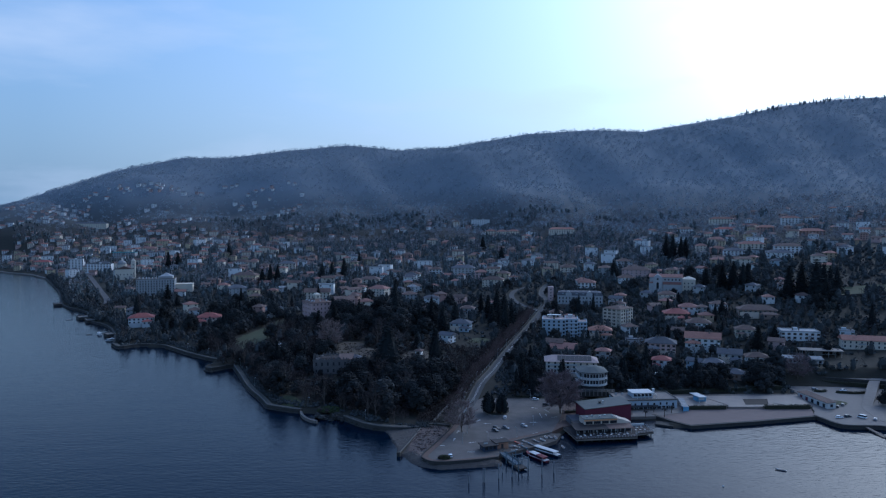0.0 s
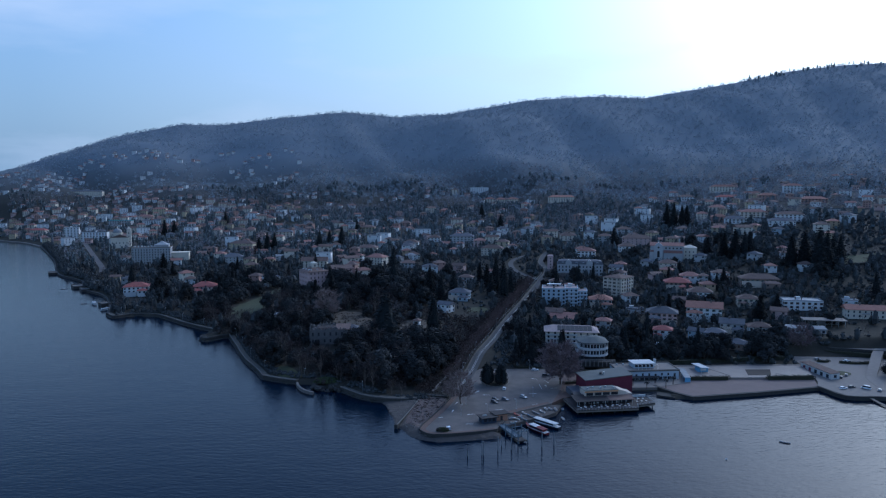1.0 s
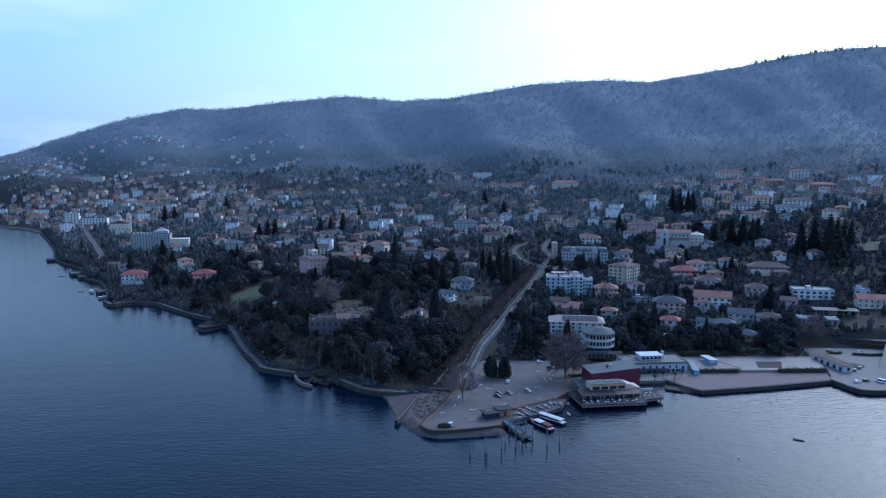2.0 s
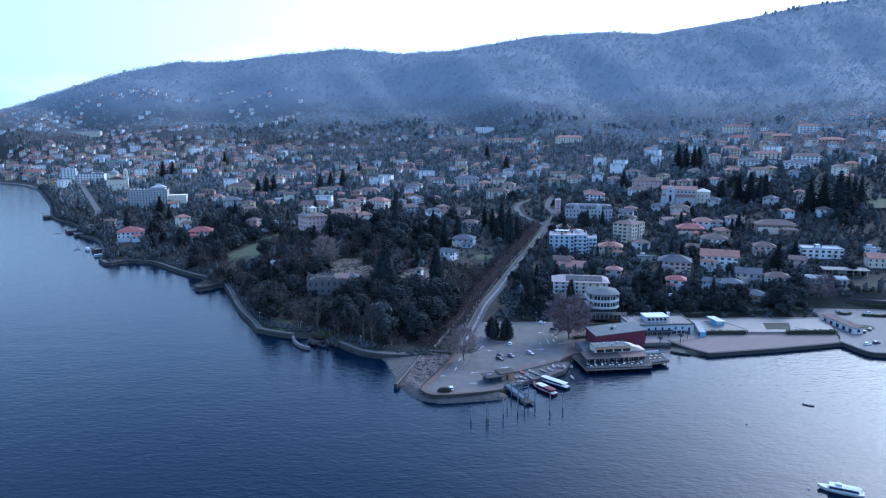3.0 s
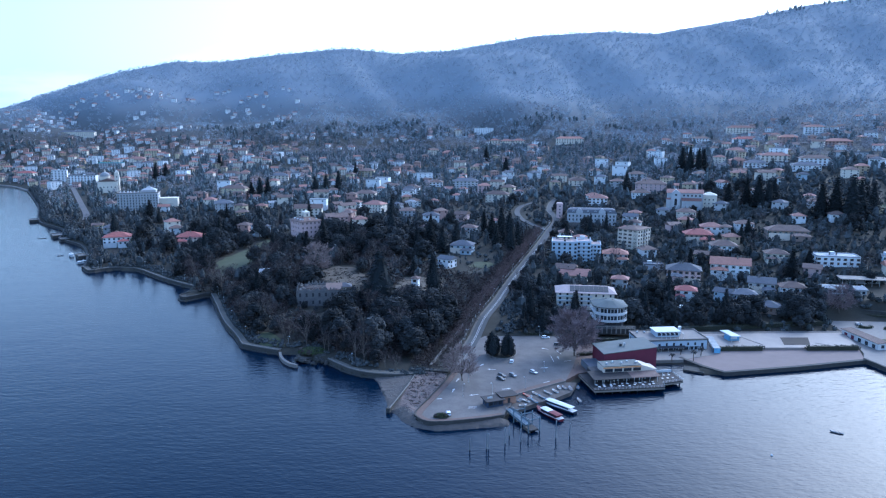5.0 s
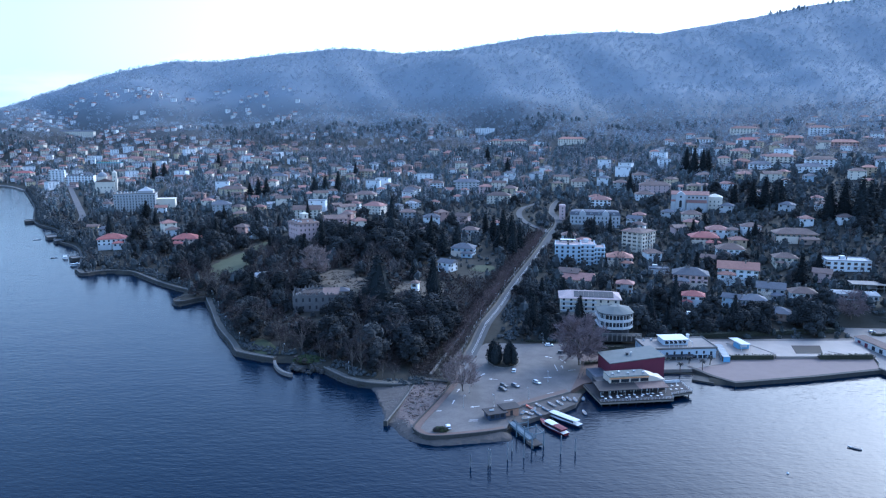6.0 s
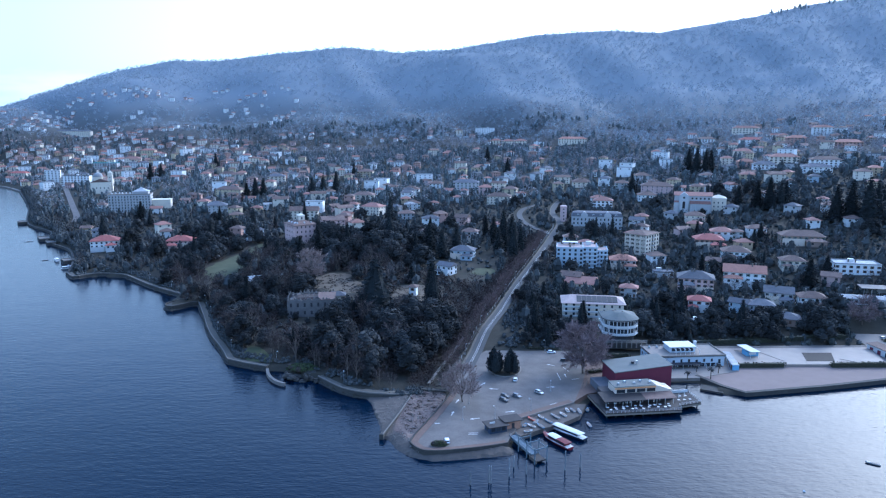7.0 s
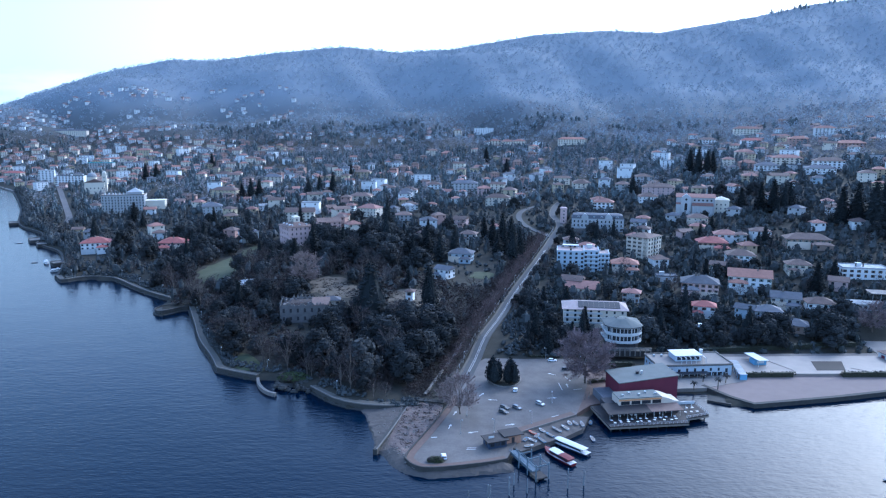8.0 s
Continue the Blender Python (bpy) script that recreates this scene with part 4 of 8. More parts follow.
house(530, 1170, 38.1, 16.0, 2, -8, "salmon", "orange", "hip")
house(588, 1255, 16.4, 12.3, 2, -8, "white", "brown", "hip")
house(392, 1050, 35.2, 16.0, 3, -12, "cream", "terracotta", "hip")
house(358, 1026, 28.0, 16.0, 2, -12, "white", "slate", "hip")
house(385, 997, 20.6, 14.4, 2, -8, "grey", "slate", "flat")
house(421, 997, 34.7, 16.0, 3, -10, "white", "brown", "hip")
house(397, 964, 32.0, 16.0, 2, -12, "white", "slate", "hip")
house(349, 1069, 21.0, 15.7, 2, -8, "salmon", "orange", "hip")
house(321, 978, 15.9, 11.9, 2, -8, "yellow", "brown", "gable")
house(421, 904, 16.7, 12.5, 3, -12, "cream", "brown", "hip")
house(444, 924, 13.9, 10.4, 3, -12, "ochre", "orange", "hip")
house(411, 858, 12.2, 9.1, 2, -10, "yellow", "orange", "hip")
house(503, 1047, 21.5, 15.1, 2, -8, "grey", "slate", "flat")
house(321, 756, 18.1, 13.6, 2, -14, "white", "brown", "hip")
house(253, 659, 32.2, 16.0, 2, -10, "brown", "brown", "hip")
house(278, 999, 15.8, 11.8, 2, -5, "grey", "slate", "hip")
house(292, 835, 14.3, 10.7, 2, -8, "grey", "brown", "hip")
house(368, 903, 12.6, 9.4, 2, -8, "blue", "slate", "hip")
house(337, 891, 7.0, 7.5, 2, -20, "white", "brown", "gable")
house(384, 1366, 28.2, 16.0, 2, -5, "white", "brown", "hip")
house(183, 523, 16.0, 12.0, 2, -20, "grey", "slate", "gable")
house(198, 511, 15.0, 11.3, 2, -10, "white", "brown", "hip")
house(220, 595, 15.7, 11.8, 2, -10, "cream", "brown", "hip")
house(258, 583, 29.3, 16.0, 2, -8, "white", "grey", "flat")
house(151, 500, 9.8, 7.5, 2, -35, "blue", "slate", "gable")
house(162, 496, 14.1, 10.6, 2, -10, "grey", "slate", "hip")
house(129, 506, 12.3, 9.2, 2, -15, "white", "red", "hip")
house(172, 484, 14.7, 11.0, 1, -15, "brown", "slate", "hip")
house(296, 553, 34, 12, 2, -12, "cream", "orange", "gable", "long cream station building with an orange tiled roof")
house(294, 578, 10.1, 7.5, 2, -10, "blue", "grey", "flat")
house(120, 477, 7.9, 7.5, 1, -10, "white", "grey", "flat")
house(-73, 1754, 17.7, 13.3, 4, 0, "cream", "brown", "hip")
house(13, 1593, 22.0, 16.0, 4, 0, "cream", "terracotta", "hip")
house(38, 1579, 23.7, 16.0, 4, 0, "cream", "terracotta", "hip")
house(64, 1564, 25.4, 16.0, 4, 0, "cream", "terracotta", "hip")
house(100, 1520, 20.8, 14.6, 3, 0, "white", "grey", "flat")
house(164, 1505, 54.1, 16.0, 3, 0, "cream", "orange", "hip")
house(15, 1390, 12.2, 9.1, 2, 0, "yellow", "brown", "hip")
house(52, 1331, 14.8, 11.1, 2, -10, "pink", "brown", "hip")
house(-80, 1459, 22.0, 16.0, 2, 0, "salmon", "terracotta", "hip")
house(-143, 1282, 19.3, 14.5, 3, 0, "salmon", "brown", "hip")
house(-62, 1248, 12.5, 9.3, 2, 0, "white", "brown", "hip")
house(-12, 1797, 47.5, 16.0, 4, 0, "white", "grey", "flat")
house(-1171, 2015, 97.6, 16.0, 4, 5, "cream", "slate", "hip")
house(-781, 1472, 48.9, 16.0, 3, 5, "grey", "teal", "flat")
house(-762, 1617, 31.7, 16.0, 4, 5, "yellow", "terracotta", "hip")
house(-1115, 1764, 18.6, 14.0, 3, 0, "cream", "brown", "hip")
house(-993, 1778, 21.0, 15.7, 3, 0, "cream", "brown", "hip")
house(-755, 1534, 31.9, 16.0, 3, 0, "cream", "terracotta", "hip")



# ---- landmarks ----
def at_ground(x, y, yaw, sink=0.3):
    return pose(x, y, land(x, y) - sink, 0, 0, yaw)


def lake_restaurant():
    ob = thing("lakeside_restaurant", pose(48.8, 355, 0, 0, 0, 13), "oxblood red lakeside restaurant with a terrace on piles", "restaurant")
    deck = [(0, 0), (33, -1.2), (34, 3), (45, 5), (45, 17), (34, 17), (34, 22), (0, 21)]
    part("terrace", slab(deck, 2.6, 0.5), DECKING, ob, "dark boarded deck over the water")
    part("deck_edge", slab([(a * 1.004 - 0.12, b * 1.004 - 0.1) for a, b in deck], 2.15, 0.7), TIMBER, ob)
    for px in range(1, 46, 4):
        for py in (1.5, 8, 15):
            if px < 33 or 6 < py < 17:
                part("pile", Geo().tube((px, py, -3), (px, py, 2.0), 0.28, sides=8), STONE, ob)
    for a, b in zip(deck[:5], deck[1:6]):
        n = int(math.hypot(b[0] - a[0], b[1] - a[1]) / 1.6)
        rail = part("railing", Geo().tube((*a, 3.6), (*b, 3.6), 0.04, sides=5), STEEL, ob)
        for i in range(n + 1):
            q = [a[j] + (b[j] - a[j]) * i / max(n, 1) for j in (0, 1)]
            part("post", Geo().box(q[0] - 0.04, q[0] + 0.04, q[1] - 0.04, q[1] + 0.04, 2.6, 3.6), STEEL, rail)
        part("mid_rail", Geo().tube((*a, 3.1), (*b, 3.1), 0.025, sides=4), STEEL, rail)
    # glazed ground floor under a dark canopy
    part("dining_room", Geo().box(4.5, 34, 9.5, 22, 2.6, 5.6), DARK, ob, "dark glazed dining room")
    for i in range(11):
        part("pane", Geo().box(5.0 + 2.6 * i, 7.3 + 2.6 * i, 9.42, 9.5, 2.9, 5.2), GLASS, ob)
        part("mullion", Geo().box(4.75 + 2.6 * i, 4.95 + 2.6 * i, 9.3, 9.5, 2.6, 5.6), WHITE, ob)
    part("canopy", Geo().solid([(1.5, 5.2, 5.1), (20, 4.9, 5.1), (20, 14, 6.2), (1.5, 14, 6.2)], [(1.5, 5.2, 5.35), (20, 4.9, 5.35), (20, 14, 6.5), (1.5, 14, 6.5)]), DECKING, ob, "dark grey sloping canopy")
    part("canopy", Geo().solid([(20.2, 5.6, 5.0), (34, 5.4, 5.0), (34, 13, 6.0), (20.2, 13, 6.0)], [(20.2, 5.6, 5.25), (34, 5.4, 5.25), (34, 13, 6.3), (20.2, 13, 6.3)]), ROOFS["brown"], ob, "brown sloping canopy")
    for i in range(9):
        part("canopy_post", Geo().tube((2.2 + 3.8 * i, 5.6, 2.6), (2.2 + 3.8 * i, 5.6, 5.2), 0.08, sides=6), WHITE, ob)
    # cream upper room with a stepped parapet
    up = Geo()
    front = [(8.5, 6.0), (8.5, 9.0), (27, 9.0), (30, 8.2), (33, 6.9), (35, 6.6), (35, 6.0)]
    up.loft([[(a, 11.5, z) for a, z in front], [(a, 19, z) for a, z in front]])
    room = part("upper_room", up, CREAM, ob, "cream upper room with orange band")
    part("band", Geo().box(8.4, 27.2, 11.42, 11.5, 8.0, 8.6), ORANGE, room)
    for i in range(4):
        part("window", Geo(True).relief([-1.9, -1.75, 1.75, 1.9], [0, 0.12, 1.35, 1.5], [[(0.1, 0)] * 3, [(0.1, 0), (0.0, 1), (0.1, 0)], [(0.1, 0)] * 3]), [DARK, GLASS], room, m=pose(11.2 + 4.6 * i, 11.45, 6.35))
    part("room_roof", Geo().box(8.3, 27, 11.2, 19, 9.0, 9.25), HALLROOF, room)
    for i in range(5):
        part("roof_unit", ringed((0.5, 0.4, 0), (0.5, 0.4, 0.6), (0.35, 0.3, 0.75)), STEEL, room, m=pose(11 + 3.6 * i, 14 + (i % 2) * 2, 9.25))
    # red hall
    low = [(13.5, 23), (41, 24.5), (41, 40), (13.5, 38)]
    tops = (11.0, 12.6, 12.6, 11.4)
    hall = part("hall", Geo().solid([(*p, 0.5) for p in low], [(*p, z) for p, z in zip(low, tops)]), REDWALL, ob, "windowless oxblood red hall")
    over = [(13.0, 22.6), (41.4, 24.1), (41.4, 40.4), (13.0, 38.4)]
    part("hall_roof", Geo().solid([(*p, z) for p, z in zip(over, tops)], [(*p, z + 0.35) for p, z in zip(over, tops)]), HALLROOF, ob, "flat grey sloping roof")
    part("roof_vent", ringed((0.5, 0.5, 0), (0.5, 0.5, 1.0), (0.7, 0.7, 1.05), (0.7, 0.7, 1.2)), DARK, hall, m=pose(25, 31, 12.0))
    part("roof_vent", ringed((0.3, 0.3, 0), (0.3, 0.3, 1.6), (0.4, 0.4, 1.65), (0.4, 0.4, 1.8)), STEEL, hall, m=pose(26.5, 30, 12.0))
    part("rear_wing", Geo().box(6, 13.4, 20, 34, 0.5, 5.4, 0), ROOFS["slate"], ob, "low dark rear wing")
    part("side_wall", Geo().box(34.4, 45, 16.6, 17.0, 2.6, 3.8), WHITE, ob, "long white garden wall")
    TAKEN.append((68, 380, 26))


def bistro_table(x, y, z):
    ob = thing("terrace_table", pose(x, y, z, 0, 0, rnd.uniform(0, 90)), "small white terrace table on the restaurant deck", "table", "terrace tables")
    part("tabletop", Geo().box(-0.5, 0.5, -0.5, 0.5, 0.70, 0.75), CANVAS, ob)
    part("stem", Geo().tube((0, 0, 0.02), (0, 0, 0.70), 0.05, sides=6), DARK, ob)
    part("foot", ringed((0.28, 0.28, 0), (0.28, 0.28, 0.03), (0.05, 0.05, 0.05)), DARK, ob)
    return ob


def deck_chair(x, y, z, yaw):
    ob = thing("terrace_chair", pose(x, y, z, 0, 0, yaw), "dark wicker terrace chair beside a white table", "chair", "terrace chairs")
    part("seat", Geo().box(-0.24, 0.24, -0.24, 0.24, 0.40, 0.46), DARK, ob)
    part("backrest", Geo().solid([(-0.24, 0.2, 0.46), (0.24, 0.2, 0.46), (0.24, 0.25, 0.46), (-0.24, 0.25, 0.46)], [(-0.22, 0.28, 0.86), (0.22, 0.28, 0.86), (0.22, 0.32, 0.86), (-0.22, 0.32, 0.86)]), DARK, ob)
    for a in (-0.2, 0.2):
        for b in (-0.2, 0.2):
            part("leg", Geo().box(a - 0.02, a + 0.02, b - 0.02, b + 0.02, 0, 0.4), DARK, ob)
    return ob


def parasol(x, y, z):
    ob = thing("closed_parasol", pose(x, y, z), "folded white canvas parasol on the terrace", "parasol", "folded parasols")
    part("pole", Geo().tube((0, 0, 0), (0, 0, 2.9), 0.03, sides=6), STEEL, ob)
    part("canopy", Geo().tube((0, 0, 1.0), (0, 0, 2.7), 0.24, 0.07, 8), CANVAS, ob)
    part("base", ringed((0.35, 0.35, 0), (0.35, 0.35, 0.08), (0.1, 0.1, 0.12)), CONCRETE, ob)
    return ob


def lido_house():
    ob = thing("lido_building", pose(98, 426, 1.6, 0, 0, 8.5), "low pale blue bathing house with a flat roof terrace", "bathing house")
    part("wall", ringed((18.2, 8.6, -1), (18.2, 8.6, 5.4)), PALEBLUE, ob)
    part("roof", Geo().loft([[(-a, -b, z), (a, -b, z), (a, b, z), (-a, b, z)] for a, b, z in ((18.6, 9.0, 5.4), (18.6, 9.0, 6.3), (18.3, 8.7, 6.3), (18.3, 8.7, 5.75))]), CONCRETE, ob, "pale flat roof terrace with parapet")
    part("fascia", ringed((18.66, 9.06, 5.35), (18.66, 9.06, 5.62)), DARK, ob)
    for i in range(9):
        part("window", TALL_WINDOW if i % 3 == 2 else WINDOWS[0], None, ob, m=pose(-15.6 + 3.9 * i, -8.6, 2.6 if i % 3 != 2 else 1.6))
        part("awning_post", Geo().tube((-15.6 + 3.9 * i, -11.4, -0.5), (-15.6 + 3.9 * i, -11.4, 2.4), 0.08, sides=6), WHITE, ob)
    part("awning", Geo().solid([(-17, -11.6, 2.1), (6, -11.6, 2.1), (6, -8.7, 2.5), (-17, -8.7, 2.5)], [(-17, -11.6, 2.2), (6, -11.6, 2.2), (6, -8.7, 2.62), (-17, -8.7, 2.62)]), DARK, ob)
    for i in range(12):
        part("glazing", Geo().box(-16.6 + 2.8 * i, -14.3 + 2.8 * i, -8.68, -8.6, -0.2, 2.0), GLASS, ob)
    for i in range(4):
        part("window", WINDOWS[0], None, ob, m=pose(-18.2, -6 + 4 * i, 2.4, 0, 0, -90))
    pent = part("penthouse", ringed((6.4, 4.2, 5.75), (6.4, 4.2, 8.5)), PALEBLUE, ob, m=pose(-1.0, 1.4, 0))
    part("penthouse_roof", ringed((6.9, 4.8, 8.5), (6.9, 4.8, 8.75)), WHITE, pent, "flat white roof")
    for i in range(5):
        part("pane", Geo().box(-5.6 + 2.3 * i, -3.7 + 2.3 * i, -4.28, -4.2, 6.4, 8.1), GLASS, pent)
    for i in range(6):
        part("pergola_post", Geo().box(-6 + 2.4 * i, -5.85 + 2.4 * i, -6.8, -6.65, 5.75, 8.3), WHITE, ob)
        part("pergola_beam", Geo().box(-6 + 2.4 * i, -5.85 + 2.4 * i, -7.0, -2.9, 8.3, 8.5), WHITE, ob)
    part("stack", ringed((0.6, 0.6, 5.75), (0.6, 0.6, 9.4), (0.75, 0.75, 9.45), (0.75, 0.75, 9.8)), WHITE, ob, m=pose(7.6, 2.5, 0))
    for i in range(4):
        part("roof_unit", ringed((0.5, 0.5, 0), (0.5, 0.5, 0.8), (0.3, 0.3, 1.0)), STEEL, ob, m=pose(-15 + 4 * i, 5.5, 5.75))
    TAKEN.append((98, 426, 22))


def octagon_house():
    ob = thing("round_fronted_hotel", pose(71, 453, 8.6, 0, 0, 2) @ Matrix.Diagonal((0.93, 0.93, 1, 1)), "white two-storey hotel with a bowed glazed front and grey hipped roof", "hotel")
    plan = [(-9.6, 9.4), (-9.6, -4.2), (-7.4, -7.4), (-3.2, -9.4), (3.2, -9.4), (7.4, -7.4), (9.6, -4.2), (9.6, 9.4)]
    ring = lambda k, z: [(x * k, y * k, z) for x, y in plan]
    part("ground_floor", Geo().loft([ring(0.86, -6), ring(0.86, 0.1)]), DARK, ob, "dark recessed ground floor")
    part("wall", Geo().loft([ring(0.93, 0.1), ring(0.93, 8.3)]), WHITE, ob)
    for s in range(2):
        z = 4.1 * s
        part("balcony", Geo().loft([ring(1.03, z), ring(1.05, z + 0.15), ring(1.05, z + 1.05), ring(1.02, z + 1.05), ring(1.02, z + 0.2)]), WHITE, ob, "white banded balcony")
        for (x0, y0), (x1, y1) in zip(plan[:-1], plan[1:]):
            span, turn = math.hypot(x1 - x0, y1 - y0) * 0.93, math.degrees(math.atan2(y1 - y0, x1 - x0))
            n = max(2, round(span / 2.0))
            xs, row = [-span / 2], []
            for i in range(n):
                a = -span / 2 + span * i / n
                xs += [a + 0.28, a + span / n - 0.02]
                row += [(0.10, 0), (0.02, 1)]
            xs.append(span / 2)
            row.append((0.10, 0))
            bay = Geo(True).relief(xs, [0, 0.2, 2.6, 2.9], [[(0.10, 0)] * len(row), row, [(0.10, 0)] * len(row)])
            part("window_bay", bay, [WHITE, GLASS], ob, m=pose((x0 + x1) / 2 * 0.935, (y0 + y1) / 2 * 0.935, z + 1.0, 0, 0, turn))
    for x, y in plan[1:-1]:
        part("column", Geo().tube((x * 1.02, y * 1.02, 0), (x * 1.02, y * 1.02, 8.3), 0.17, sides=6), WHITE, ob)
    part("eaves", Geo().loft([ring(1.07, 8.25), ring(1.1, 8.35), ring(1.1, 8.6)]), DARK, ob, "dark eaves board")
    part("roof", Geo().loft([ring(1.1, 8.6), ring(1.09, 8.75), ring(0.32, 11.4), ring(0.04, 11.5)]), HALLROOF, ob, "grey hipped roof")
    for x, y in ((-3.5, 1.0), (-2.0, 2.2), (1.4, -1.0)):
        part("roof_vent", ringed((0.3, 0.3, 0), (0.3, 0.3, 1.0), (0.42, 0.42, 1.05), (0.42, 0.42, 1.2)), PALE_STONE, ob, m=pose(x, y, 10.6))
    # arcaded garden wall before the hotel
    gate = part("garden_arcade", Geo().box(-10, 13, -15.2, -14.8, -0.9, -0.4), PALE_STONE, ob, "pale pillared garden wall")
    for i in range(9):
        part("pillar", Geo().box(-10 + 2.8 * i, -9.4 + 2.8 * i, -15.3, -14.7, -4.8, -0.9), PALE_STONE, gate)
    part("terrace", Geo().box(-11, 13, -14.6, -8.5, -5.5, -2.2), STONE, ob)
    TAKEN.append((70.5, 453, 14))
    TAKEN.append((70.5, 438, 9))


def white_block():
    ob = thing("apartment_block", at_ground(64, 614, -6, 0.3), "bluish white modern apartment block with planted roof terraces", "apartment block")
    rng = random.Random(19)
    decks = lambda a, b, z: Geo().loft([[(-p, -q, h), (p, -q, h), (p, q, h), (-p, q, h)] for p, q, h in ((a, b, z), (a, b, z + 1.0), (a - 0.3, b - 0.3, z + 1.0), (a - 0.3, b - 0.3, z + 0.25))])
    for k, (ox, oy, a, b, floors) in enumerate(((-2, 0, 10, 10, 5), (13, 4, 5.5, 10, 5), (22, 9, 4.5, 9, 4))):
        top = 3.15 * floors
        body = part("wing", ringed((a, b, -5), (a, b, top)), WALLS["blue"], ob, m=pose(ox, oy, 0))
        part("roof_terrace", decks(a + 0.25, b + 0.25, top), PALEBLUE, body)
        part("terrace_floor", ringed((a - 0.4, b - 0.4, top + 0.2), (a - 0.4, b - 0.4, top + 0.34)), PINKROOF, body, "faded pink tiled terrace")
        for s in range(floors):
            z = 0.3 + 3.1 * s
            if k:
                part("balcony_band", Geo().box(-a - 0.1, a + 0.3, -b - 1.4, -b, z, z + 1.0), PALEBLUE, body)
            n = 5 if k == 0 else 3
            for q in range(n):
                part("window", TALL_WINDOW if k and q % 2 else WINDOWS[3], None, body, m=pose(-a + 1.6 + (2 * a - 3.2) * q / (n - 1), -b, z + (0.4 if k and q % 2 else 1.0)))
            if k == 0:
                for q in range(4):
                    part("window", WINDOWS[3], None, body, m=pose(-a, -b + 2.5 + (2 * b - 5) * q / 3, z + 1.0, 0, 0, -90))
        for q in range(7 if k == 0 else 4):
            x, y = rng.uniform(-a + 1, a - 1), rng.choice((-b + 1.2, b - 1.2, b - 2.4))
            tub = part("planter", ringed((0.7, 0.5, top + 0.3), (0.75, 0.55, top + 0.9)), PALE_STONE, body, m=pose(x, y, 0))
            g = Geo()
            core(g, (0, 0, top + 1.5), 0.9, 0.9, rng)
            part("shrub", g, HEDGE, tub)
    part("pergola", Geo().box(-6, 6, 3, 8.5, 18.2, 18.4).box(-6, -5.8, 3, 3.2, 15.9, 18.2).box(5.8, 6, 3, 3.2, 15.9, 18.2), WHITE, ob, m=pose(-2, 0, 0))
    part("stair_room", ringed((1.8, 1.6, 15.8), (1.8, 1.6, 18.4), (2.0, 1.8, 18.42), (2.0, 1.8, 18.7)), WHITE, ob, m=pose(12, 8, 0))
    TAKEN.extend([(64, 612, 15), (82, 618, 12)])


def cream_block():
    ob = thing("apartment_block", at_ground(126, 660, -40), "cream five-storey apartment block with recessed balconies", "apartment block")
    part("wall", ringed((9.5, 11, -4), (9.5, 11, 16.5)), WALLS["cream"], ob)
    rg, top = roof_geo(19, 22, 16.5, "hip", 0.25, 0.9)
    roof = part("roof", rg, ROOFS["brown"], ob)
    for s in range(5):
        for i in range(4):
            part("loggia", Geo(True).relief([-1.7, -1.5, 1.5, 1.7], [0, 1.0, 2.6], [[(0.35, 1), (0.35, 1), (0.35, 1)], [(0.12, 1), (0.0, 0), (0.12, 1)]]), [DARK, CREAM], ob, m=pose(-7 + 4.65 * i, -11, 0.5 + 3.2 * s))
        for i in range(5):
            part("window", WINDOWS[3], None, ob, m=pose(9.5, -9 + 4.4 * i, 1.2 + 3.2 * s, 0, 0, 90))
        part("balcony", BALCONY[3], None, ob, m=pose(9.5, 0, 0.4 + 3.2 * s, 0, 0, 90))
    for i in range(4):
        part("chimney", CHIMNEY, None, roof, m=pose(-4 + 3 * i, -5 + 3 * i, 18.4))
    TAKEN.append((126, 660, 17))


